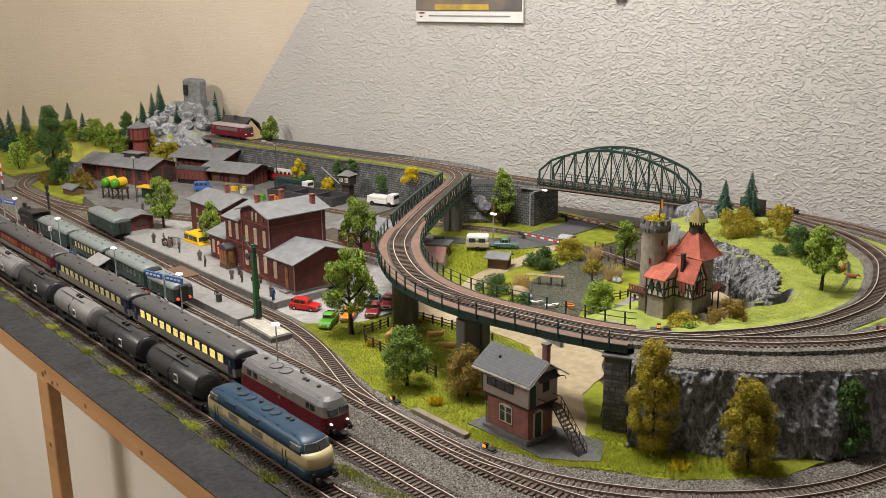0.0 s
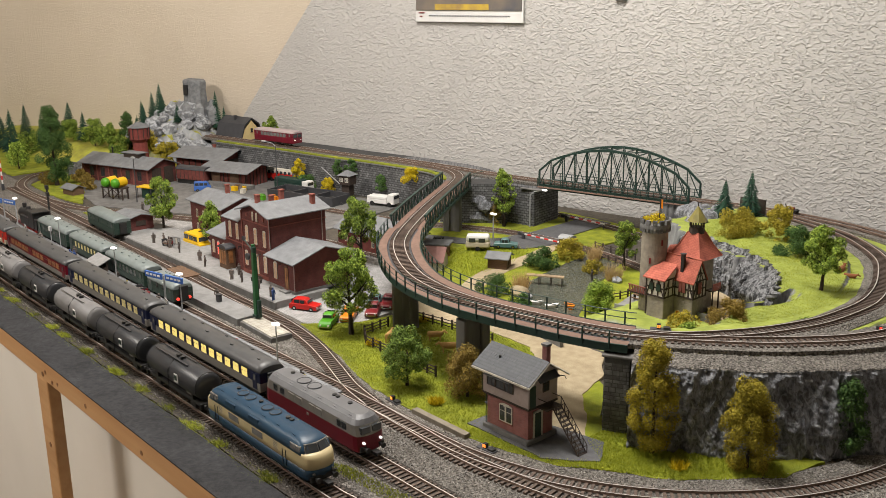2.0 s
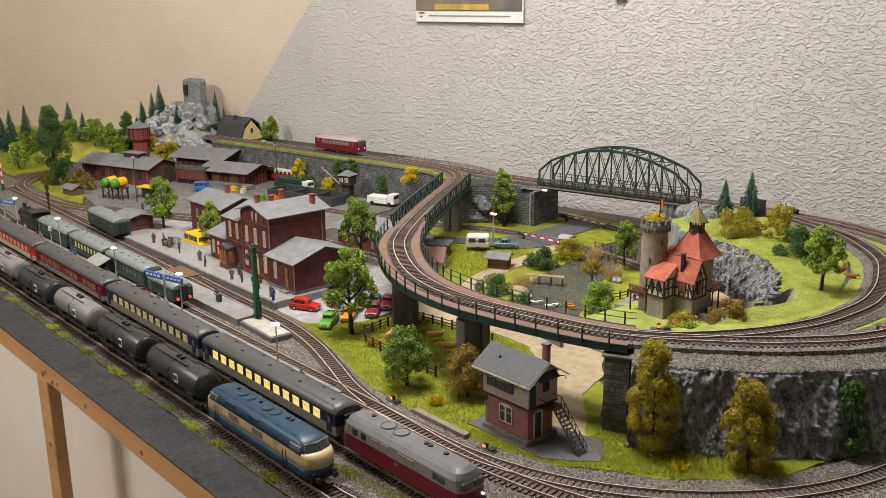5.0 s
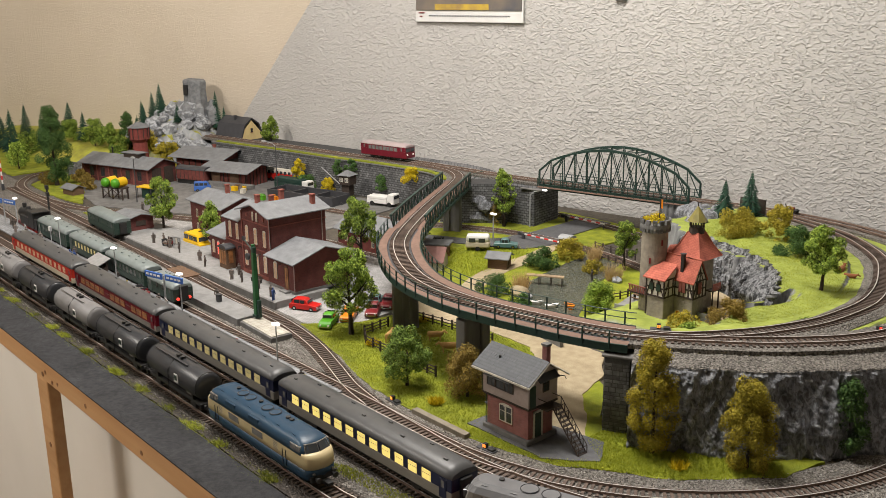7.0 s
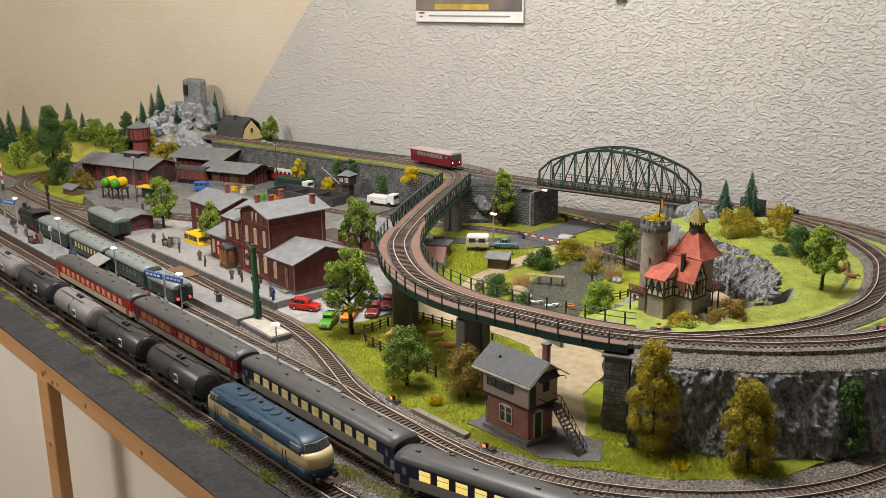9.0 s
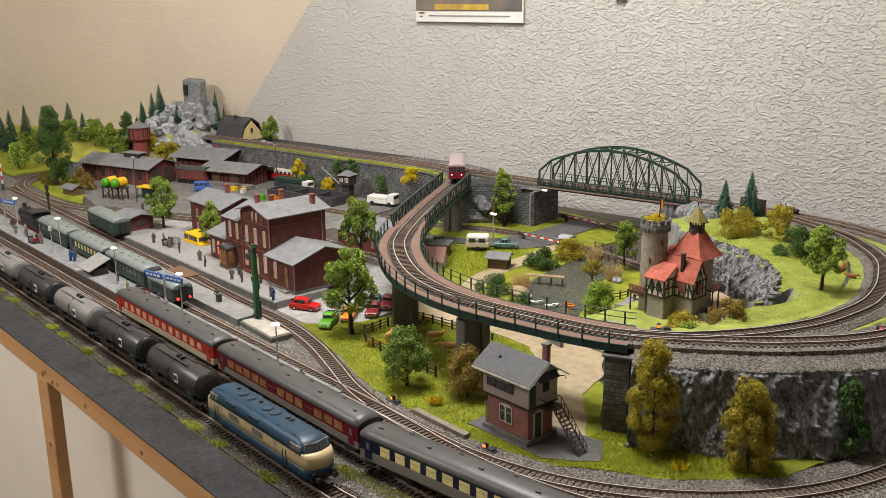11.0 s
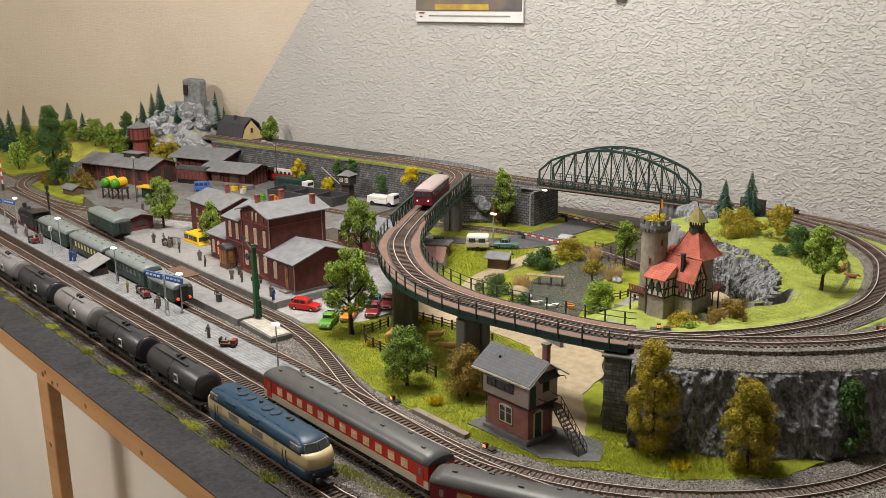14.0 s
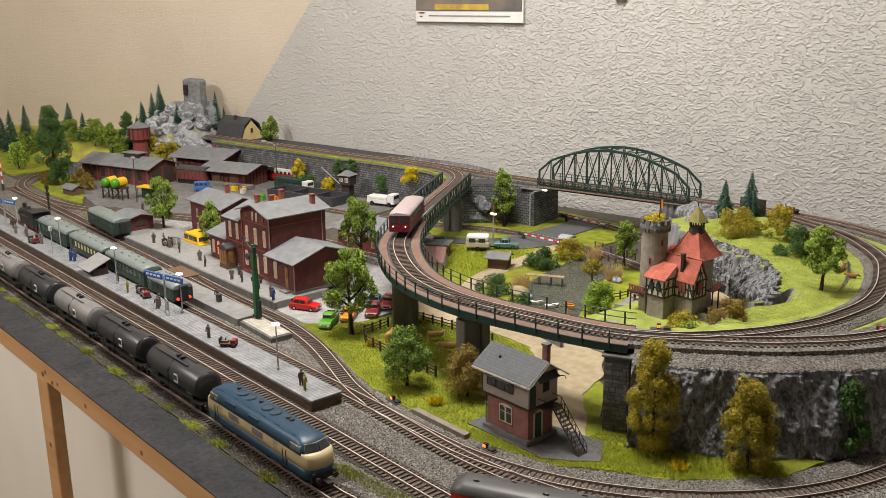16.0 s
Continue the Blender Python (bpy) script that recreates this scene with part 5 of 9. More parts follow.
# ---- buildings ----
def window(parent, x, y, z, w, h, axis, pane="warmwindow", frame="offwhite", arch=False, bars=True, sill=True):
    """A window on a wall that faces -y ('f'), +x ('r'), +y ('b') or -x ('l'); x, y, z: middle of its foot on the wall face."""
    rot = {"f": 0, "r": 90, "b": 180, "l": -90}[axis]
    m = pose(x, y, z, 0, 0, rot)
    t = 0.0009
    bm = bmesh.new()
    top = [(-w / 2, h), (w / 2, h)] if not arch else [(-w / 2, h), (-w / 4, h + 0.0016), (0, h + 0.0021), (w / 4, h + 0.0016), (w / 2, h)]
    outer = [(w / 2, 0), (-w / 2, 0)] + top
    cz = h / 2
    inner = [(x_ * (1 - 2 * t / w), cz + (min(z_, h) - cz) * (1 - 2 * t / h)) for x_, z_ in outer]
    rings = [[bm.verts.new((x_, y_, z_)) for x_, z_ in o] for o, y_ in ((outer, 0.0004), (outer, -0.0007), (inner, -0.0007), (inner, 0.0004))]
    for u, v in zip(rings, rings[1:]):
        for k in range(len(outer)):
            bm.faces.new((u[k], u[(k + 1) % len(outer)], v[(k + 1) % len(outer)], v[k]))
    bmesh.ops.recalc_face_normals(bm, faces=bm.faces)
    bm.transform(m)
    win = part("window", bm, frame, parent)
    if bars:
        for q in ((-0.0003, 0.0003, -0.0006, 0.0003, t, h - t), (-w / 2 + t, w / 2 - t, -0.00055, 0.0003, h * 0.62, h * 0.62 + 0.0006)):
            bm = box(bmesh.new(), *q)
            bm.transform(m)
            part("glazing_bar", bm, frame, win)
    bm = box(bmesh.new(), -w / 2 + t * 0.8, w / 2 - t * 0.8, -0.0003, 0.0005, t * 0.8, h - t * 0.8)
    bm.transform(m)
    part("pane", bm, pane, win)
    if sill:
        bm = box(bmesh.new(), -w / 2 - 0.0006, w / 2 + 0.0006, -0.0016, 0.0003, -0.0011, 0)
        bm.transform(m)
        part("sill", bm, "trim", win)
    return win


def gable_roof(parent, x0, x1, y0, y1, ze, zr, over, along_x=True, material="slate", thick=0.0016, name="roof"):
    """Two sloping plates that meet at the ridge, with overhang."""
    for s in (-1, 1):
        bm = bmesh.new()
        if along_x:
            ym = (y0 + y1) / 2
            ye = (y0 - over) if s < 0 else (y1 + over)
            dz = (zr - ze) * over / ((y1 - y0) / 2)
            prof = [(ym, zr), (ye, ze - dz), (ye, ze - dz + thick), (ym, zr + thick)]
            rings = [[(x, a, b) for a, b in prof] for x in (x0 - over, x1 + over)]
        else:
            xm = (x0 + x1) / 2
            xe = (x0 - over) if s < 0 else (x1 + over)
            dz = (zr - ze) * over / ((x1 - x0) / 2)
            prof = [(xm, zr), (xe, ze - dz), (xe, ze - dz + thick), (xm, zr + thick)]
            rings = [[(a, y, b) for a, b in prof] for y in (y0 - over, y1 + over)]
        loft(bm, rings)
        bmesh.ops.recalc_face_normals(bm, faces=bm.faces)
        part(name, bm, material, parent)


def gable_wall(parent, x0, x1, y0, y1, z0, ze, zr, along_x=True, material="brickwall", name="wall"):
    """A house body with gable ends as one solid."""
    bm = bmesh.new()
    if along_x:
        prof = [(y0, z0), (y1, z0), (y1, ze), ((y0 + y1) / 2, zr), (y0, ze)]
        loft(bm, [[(x, a, b) for a, b in prof] for x in (x0, x1)])
    else:
        prof = [(x0, z0), (x1, z0), (x1, ze), ((x0 + x1) / 2, zr), (x0, ze)]
        loft(bm, [[(a, y, b) for a, b in prof] for y in (y0, y1)])
    bmesh.ops.recalc_face_normals(bm, faces=bm.faces)
    return part(name, bm, material, parent)


def chimney(parent, x, y, z0, z1, s=0.0035, material="trim"):
    bm = B(x - s, x + s, y - s, y + s, z0, z1)
    box(bm, x - s - 0.0008, x + s + 0.0008, y - s - 0.0008, y + s + 0.0008, z1, z1 + 0.0015)
    return part("chimney", bm, material, parent)


st = thing("station_building", -1.44, 0.80, 0.008, 0, "red brick station building with grey roofs and lit windows", "station")
# gabled main block towards the tracks, lower block beside it, low wings at both ends
FY = -0.048
gable_wall(st, 0.068, 0.156, FY, 0.058, 0, 0.107, 0.1195, False)
gable_roof(st, 0.068, 0.156, FY, 0.058, 0.1075, 0.1205, 0.008, False)
part("plinth", B(0.0665, 0.1575, FY - 0.0012, 0.0592, 0, 0.006), "trim", st)
for z in (0.046, 0.090):
    part("string_course", B(0.0672, 0.1568, FY - 0.0010, 0.0588, z, z + 0.0016), "trim", st)
for x in (0.068, 0.1530):
    part("pilaster", B(x, x + 0.003, FY - 0.0014, FY + 0.002, 0.006, 0.105), "trim", st)
for k in range(3):
    window(st, 0.084 + k * 0.0275, FY - 0.0002, 0.055, 0.0090, 0.0255, "f", arch=True)
for k in (-1, 1):
    window(st, 0.112 + k * 0.006, FY - 0.0002, 0.094, 0.0048, 0.0125, "f", arch=True)
for x in (0.086, 0.138):
    part("round_vent", tube(bmesh.new(), [(x, FY - 0.0012, 0.100), (x, FY + 0.0005, 0.100)], 0.0026, 12), "trim", st)
window(st, 0.079, FY - 0.0002, 0.014, 0.0090, 0.0235, "f", arch=True)
for x in (0.112, 0.138):
    window(st, x, FY - 0.0002, 0.006 if x < 0.12 else 0.012, 0.0095, 0.030 if x < 0.12 else 0.0255, "f", arch=True)
gable_wall(st, 0.010, 0.0675, FY + 0.001, 0.050, 0, 0.087, 0.104)
gable_roof(st, 0.016, 0.0595, FY + 0.001, 0.050, 0.0875, 0.105, 0.007)
for x in (0.026, 0.050):
    window(st, x, FY + 0.0008, 0.052, 0.0090, 0.0255, "f", arch=True)
part("string_course", B(0.009, 0.0670, FY, 0.0508, 0.046, 0.0476), "trim", st)
porch = part("porch", B(0.014, 0.040, FY - 0.017, FY, 0, 0.036, 0.0006), "brownwood", st, "glazed timber entrance porch with arched roof")
bm = bmesh.new()
loft(bm, [[(0.027 + 0.015 * math.cos(a), yy, 0.035 + 0.006 * math.sin(a)) for a in np.linspace(0, math.pi, 9)] for yy in (FY - 0.0185, FY)])
bmesh.ops.recalc_face_normals(bm, faces=bm.faces)
part("porch_roof", bm, "darkgrey", porch)
for x in (0.019, 0.027, 0.035):
    part("porch_pane", B(x - 0.0026, x + 0.0026, FY - 0.0176, FY - 0.0168, 0.008, 0.031), "amber", porch)
part("porch_pane", B(0.0398, 0.0406, FY - 0.013, FY - 0.005, 0.010, 0.031), "amber", porch)
# low wing towards the yard
WY = -0.055
gable_wall(st, 0.1565, 0.235, WY, 0.052, 0, 0.050, 0.0665)
gable_roof(st, 0.1650, 0.235, WY, 0.052, 0.0505, 0.0675, 0.008)
part("plinth", B(0.1575, 0.2365, WY - 0.0013, 0.0533, 0, 0.004), "concrete_dark", st)
window(st, 0.180, WY - 0.0002, 0.014, 0.0100, 0.026, "f", arch=True)
window(st, 0.212, WY - 0.0002, 0.004, 0.0105, 0.035, "f", arch=True, pane="amber", frame="brownwood")
part("doorstep", B(0.203, 0.222, WY - 0.010, WY - 0.0014, 0, 0.003, 0.0005), "concrete", st)
part("downpipe", tube(bmesh.new(), [(0.228, WY - 0.006, 0.049), (0.2355, WY - 0.0015, 0.045), (0.2355, WY - 0.0015, 0.003)], 0.0007, 5), "pinkgrey", st)
part("downpipe", tube(bmesh.new(), [(0.1572, FY - 0.004, 0.108), (0.1572, FY - 0.0015, 0.102), (0.1572, FY - 0.0015, 0.056)], 0.0007, 5), "pinkgrey", st)
part("downpipe", tube(bmesh.new(), [(0.1578, 0.050, 0.106), (0.1578, 0.050, 0.006)], 0.0007, 5), "pinkgrey", st)
# low wing at the other end
gable_wall(st, -0.055, 0.0095, FY + 0.004, 0.045, 0, 0.044, 0.058)
gable_roof(st, -0.055, 0.0035, FY + 0.004, 0.045, 0.0445, 0.059, 0.006)
for x in (-0.043, -0.025, -0.006):
    window(st, x, FY + 0.0038, 0.010, 0.0080, 0.022, "f", arch=True, pane="redglow" if x == -0.025 else "warmwindow")
chimney(st, 0.085, 0.02, 0.106, 0.131)
chimney(st, 0.140, 0.045, 0.104, 0.128)
chimney(st, 0.040, 0.0, 0.096, 0.118)
chimney(st, 0.052, 0.02, 0.096, 0.116)
for x, y in ((0.124, FY), (0.06, FY + 0.001), (0.196, WY)):
    part("wall_lamp", tube(bmesh.new(), [(x, y, 0.040), (x, y - 0.005, 0.042), (x, y - 0.006, 0.038)], 0.0008, 5), "black", st)

h2 = thing("brick_house", -1.652, 0.870, -0.0036, 0, "two-storey red brick house with grey roof", "house")
gable_wall(h2, -0.062, 0.065, -0.040, 0.045, 0, 0.070, 0.084)
gable_roof(h2, -0.062, 0.065, -0.040, 0.045, 0.0705, 0.085, 0.007)
for x in (-0.035, -0.01, 0.02, 0.045):
    for z in (0.010, 0.038):
        window(h2, x, -0.0402, z, 0.007, 0.015, "f", pane="paleglass", frame="coachcream", arch=True)
for y in (-0.02, 0.005, 0.028):
    for z in (0.010, 0.038):
        window(h2, 0.0652, y, z, 0.007, 0.015, "r", pane="warmwindow", frame="coachcream", arch=True)
chimney(h2, 0.01, 0.004, 0.076, 0.102)

hut = thing("brick_hut", -1.80, 0.748, -0.0036, 0, "small red brick hut with a shallow grey roof", "hut")
gable_wall(hut, -0.032, 0.032, -0.026, 0.026, 0, 0.036, 0.042)
gable_roof(hut, -0.032, 0.032, -0.026, 0.026, 0.0365, 0.043, 0.006)
part("door", B(-0.01, 0.006, -0.0268, -0.0262, 0, 0.028), "darkwood", hut)
part("vent_panel", B(0.0322, 0.0328, -0.01, 0.01, 0.02, 0.03), "darkwood", hut)
part("plinth", B(-0.0335, 0.0335, -0.0275, 0.0275, 0, 0.004), "concrete_dark", hut)

dep = thing("engine_shed", -2.345, 0.975, -0.004, 19, "long brown-red engine shed with grey roof and ridge vent", "shed")
gable_wall(dep, -0.118, 0.118, -0.045, 0.045, 0, 0.046, 0.062)
gable_roof(dep, -0.118, 0.118, -0.045, 0.045, 0.0465, 0.063, 0.010)
vent = part("roof_vent", B(-0.002, 0.052, -0.012, 0.012, 0.058, 0.071, 0.0008), "darkwood", dep)
part("vent_roof", B(-0.006, 0.056, -0.016, 0.016, 0.071, 0.0735, 0.0008), "slate", vent)
part("stove_pipe", tube(bmesh.new(), [(-0.06, 0.005, 0.055), (-0.06, 0.005, 0.080)], 0.002, 8), "black", dep)
for x in (-0.085, -0.045, 0.0, 0.045, 0.085):
    window(dep, x, -0.0452, 0.012, 0.014, 0.022, "f", pane="glass", frame="darkwood", arch=True)
for x in (-0.117, -0.065, -0.022, 0.022, 0.065, 0.113):
    part("buttress", B(x - 0.002, x + 0.002, -0.0468, -0.045, 0, 0.042), "trim", dep)
for y in (-0.02, 0.02):
    g_ = part("shed_gate", B(0.1182, 0.1192, y - 0.015, y + 0.015, 0, 0.042), "darkwood", dep, "dark wooden gate")

fs = thing("goods_shed", -2.115, 1.155, -0.004, 22, "brown timber goods shed with wide grey roof", "shed")
gable_wall(fs, -0.062, 0.062, -0.042, 0.042, 0, 0.040, 0.050, True, "redbrick")
gable_roof(fs, -0.062, 0.062, -0.042, 0.042, 0.0405, 0.051, 0.018)
for k in range(10):
    x = -0.060 + k * 0.0133
    part("timber_post", B(x - 0.0009, x + 0.0009, -0.0434, -0.042, 0, 0.040), "darkwood", fs)
for k in range(7):
    y = -0.04 + k * 0.0133
    part("timber_post", B(0.062, 0.0634, y - 0.0009, y + 0.0009, 0, 0.040), "darkwood", fs)
for x in (-0.03, 0.028):
    part("sliding_door", B(x - 0.013, x + 0.013, -0.0445, -0.0434, 0.004, 0.032), "brownwood", fs)
part("loading_ramp", B(-0.075, 0.09, -0.062, -0.0445, 0, 0.010), "concrete_dark", fs)
fb = thing("goods_shed", -2.275, 1.175, -0.004, 22, "larger brown goods shed with broad grey roof", "shed")
gable_wall(fb, -0.075, 0.075, -0.055, 0.055, 0, 0.052, 0.066, True, "redbrick")
gable_roof(fb, -0.075, 0.075, -0.055, 0.055, 0.0525, 0.067, 0.016)
for k in range(8):
    x = -0.073 + k * 0.0208
    part("timber_post", B(x - 0.001, x + 0.001, -0.0564, -0.055, 0, 0.052), "darkwood", fb)
part("gable_gate", B(0.0752, 0.0762, -0.03, 0.03, 0, 0.045), "darkwood", fb)
chimney(fb, 0.0, 0.01, 0.06, 0.074, 0.003)

wt = thing("water_tower", -2.448, 1.055, -0.004, 0, "red brick water tower with a grey conical roof", "water tower")
part("shaft", tube(bmesh.new(), [(0, 0, 0), (0, 0, 0.077)], 0.022, 12, 0.019), "towerred", wt)
part("corbel", tube(bmesh.new(), [(0, 0, 0.077), (0, 0, 0.086)], 0.019, 12, 0.027), "towerred", wt)
part("tank", tube(bmesh.new(), [(0, 0, 0.086), (0, 0, 0.117)], 0.027, 12), "towerred", wt)
part("roof", tube(bmesh.new(), [(0, 0, 0.117), (0, 0, 0.131)], 0.031, 12, 0.004), "slate", wt)
for k in range(12):
    a = k * math.tau / 12
    part("stave", tube(bmesh.new(), [(0.0272 * math.cos(a), 0.0272 * math.sin(a), 0.088), (0.0272 * math.cos(a), 0.0272 * math.sin(a), 0.116)], 0.0011, 4), "darkwood", wt)

yh = thing("yellow_house", -2.285, 1.262, 0.07, 8, "small yellow house with a steep dark hipped roof", "house")
gable_wall(yh, -0.050, 0.035, -0.03, 0.03, 0, 0.022, 0.052, True, "houseyellow")
bm = bmesh.new()
for s in (-1, 1):
    loft(bm, [[(x, s * 0.034, 0.016), (x, s * 0.022, 0.044), (x, 0, 0.057), (x, 0, 0.0545), (x, s * 0.020, 0.042), (x, s * 0.031, 0.016)] for x in (-0.055, 0.038)])
bmesh.ops.recalc_face_normals(bm, faces=bm.faces)
part("roof", bm, "darkgrey", yh)
part("chimney", B(-0.012, -0.006, -0.012, -0.006, 0.045, 0.060), "darkgrey", yh)
window(yh, 0.0352, 0.0, 0.026, 0.006, 0.008, "r", pane="glass", frame="darkwood")
part("woodpile", B(-0.05, 0.03, -0.0345, -0.0305, 0, 0.014), "brownwood", yh)

# small signal tower in the coal yard, grey-roofed shed, platform hut
tw = thing("yard_tower", -1.765, 1.245, -0.004, 20, "dark timber yard tower with a pyramid roof", "tower")
part("leg_frame", B(-0.010, 0.010, -0.010, 0.010, 0, 0.034), "darkwood", tw)
part("cabin", B(-0.015, 0.015, -0.014, 0.014, 0.034, 0.056, 0.0006), "darkwood", tw)
part("roof", tube(bmesh.new(), [(0, 0, 0.056), (0, 0, 0.067)], 0.025, 4, 0.002), "slate", tw)
for x in (-0.007, 0.007):
    window(tw, x, -0.0142, 0.041, 0.009, 0.010, "f", pane="paleglass", frame="offwhite", sill=False)
part("crane_arm", tube(bmesh.new(), [(-0.012, -0.014, 0.036), (-0.05, -0.03, 0.075)], 0.0012, 4), "grey", tw)
bunk = thing("coal_bunker", -1.83, 1.17, -0.004, 14, "dark timber coal bunker with low walls", "bunker")
part("back_wall", B(-0.09, 0.11, 0.026, 0.030, 0, 0.022), "darkgrey", bunk)
part("front_wall", B(-0.09, 0.11, -0.030, -0.026, 0, 0.020), "darkgrey", bunk)
for x in (-0.09, -0.02, 0.05, 0.106):
    part("divider", B(x, x + 0.004, -0.026, 0.026, 0, 0.020), "darkgrey", bunk)
bm = bmesh.new()
for k in range(3):
    loft(bm, [[(-0.052 + k * 0.068 + r * math.cos(a) * 1.2, r * 0.8 * math.sin(a), z) for a in np.linspace(0, math.tau, 10)[:-1]] for r, z in ((0.026, 0.0), (0.018, 0.010), (0.004, 0.016))])
part("coal_heap", bm, "black", bunk)

gs = thing("grey_shed", -1.37, 1.04, -0.0036, 4, "low shed with a pale grey slate roof and brick walls", "shed")
gable_wall(gs, -0.08, 0.075, -0.04, 0.04, 0, 0.034, 0.055, True, "redbrick")
gable_roof(gs, -0.08, 0.075, -0.04, 0.04, 0.0345, 0.056, 0.007)
for x in (-0.055, -0.02, 0.02, 0.055):
    window(gs, x, -0.0402, 0.010, 0.008, 0.014, "f", pane="glass", frame="coachcream")
chimney(gs, 0.03, 0.0, 0.05, 0.068, 0.0028, "concrete_dark")

ph = thing("platform_shelter", -1.53, 0.562, 0.010, 0, "small platform hut with a sloping pale roof", "hut")
part("body", B(-0.022, 0.022, -0.013, 0.013, 0, 0.012, 0.0006), "darkwood", ph)
bm = bmesh.new()
loft(bm, [[(x, -0.021, 0.009), (x, 0.017, 0.025), (x, 0.017, 0.0265), (x, -0.021, 0.0105)] for x in (-0.026, 0.026)])
bmesh.ops.recalc_face_normals(bm, faces=bm.faces)
part("roof", bm, "yard", ph)
part("back_board", B(-0.022, 0.022, 0.010, 0.013, 0.012, 0.0235), "darkwood", ph)

# ---- signal box ----
sb = thing("signal_box", -0.661, 0.681, -0.004, 0, "two-storey signal box, brick below, plastered above, with tiled roof", "signal box")
part("foundation", B(-0.036, 0.036, -0.024, 0.024, 0, 0.007, 0.001), "concrete_dark", sb)
part("lower_wall", B(-0.0325, 0.0325, -0.0195, 0.0195, 0.007, 0.0425), "signalwall", sb)
part("floor_band", B(-0.0365, 0.0365, -0.0232, 0.0232, 0.0425, 0.0448), "darkwood", sb)
gable_wall(sb, -0.036, 0.036, -0.0228, 0.0228, 0.0448, 0.078, 0.092, True, "pinkgrey", "upper_wall")
gable_roof(sb, -0.036, 0.036, -0.0228, 0.0228, 0.0785, 0.0925, 0.0080, True, "tileroof", 0.0010)
TI_ = bpy.data.meshes.new("roof_tile")
_b = B(-0.00155, 0.00155, -0.0021, 0.0021, 0, 0.0007)
_b.to_mesh(TI_), _b.free()
TI_.materials.append(M["tileroof"])
for r in range(9):
    for k in range(27):
        u = (r + 0.5) / 9
        y, z = -0.0315 * u, 0.0945 - (0.0945 - 0.0744) * u
        share("roof_tile", TI_, sb, pose(-0.0437 + k * 0.00336, y, z, math.degrees(math.atan2(0.0945 - 0.0744, 0.0315)) + 3, 0, 0))
part("barge_board", tube(bmesh.new(), [(0.0450, -0.0318, 0.0728), (0.0450, 0, 0.0935), (0.0450, 0.0318, 0.0728)], 0.0011, 4), "offwhite", sb)
part("barge_board", tube(bmesh.new(), [(-0.0450, -0.0318, 0.0728), (-0.0450, 0, 0.0935), (-0.0450, 0.0318, 0.0728)], 0.0011, 4), "offwhite", sb)
part("fascia", B(-0.045, 0.045, -0.0326, -0.0314, 0.0722, 0.0742), "offwhite", sb)
ch = part("chimney", B(0.026, 0.0325, 0.008, 0.0145, 0.08, 0.1065), "signalwall", sb)
part("chimney_cap", B(0.025, 0.0335, 0.007, 0.0155, 0.1065, 0.109), "concrete_dark", ch)
part("roof_vent", tube(bmesh.new(), [(-0.018, -0.014, 0.084), (-0.018, -0.014, 0.089)], 0.0015, 8), "black", sb)
for x in (-0.0225, -0.008, 0.006):
    w_ = window(sb, x, -0.0230, 0.0545, 0.0135, 0.0195, "f", pane="glass", frame="darkwood", bars=True, sill=False)
bm = bmesh.new()
loft(bm, [[(x, -0.0232, 0.0755), (x, -0.0300, 0.0685), (x, -0.0296, 0.0680), (x, -0.0230, 0.0748)] for x in (-0.0285, 0.013)])
bmesh.ops.recalc_face_normals(bm, faces=bm.faces)
part("awning", bm, "darkgrey", sb, "grey window awning")
w_ = window(sb, -0.002, -0.0197, 0.0165, 0.0205, 0.0195, "f", pane="glass", frame="offwhite", arch=True)
part("window_post", B(-0.0032, -0.0008, -0.0206, -0.0194, 0.0165, 0.036), "offwhite", w_)
d_ = part("lower_door", B(0.0326, 0.0333, -0.0095, 0.0005, 0.007, 0.035), "coachgreen", sb, "dark green door")
bm = B(0.0326, 0.0338, -0.0118, -0.0097, 0.007, 0.0375)
box(bm, 0.0326, 0.0338, 0.0007, 0.0028, 0.007, 0.0375)
box(bm, 0.0326, 0.0338, -0.0118, 0.0028, 0.0352, 0.0375)
part("door_frame", bm, "offwhite", d_)
part("upper_door", B(0.0361, 0.0368, -0.021, -0.012, 0.0448, 0.069), "coachgreen", sb, "dark green door")
window(sb, 0.0362, 0.004, 0.058, 0.010, 0.013, "r", pane="glass", frame="darkwood", sill=False)
bm = bmesh.new()
loft(bm, [[(0.0362, y, 0.080), (0.0445, y, 0.074), (0.0440, y, 0.0733), (0.0362, y, 0.079)] for y in (-0.013, 0.018)])
bmesh.ops.recalc_face_normals(bm, faces=bm.faces)
part("awning", bm, "darkgrey", sb, "grey door canopy")
part("landing", B(0.037, 0.052, -0.010, 0.014, 0.0432, 0.0446), "darkwood", sb)
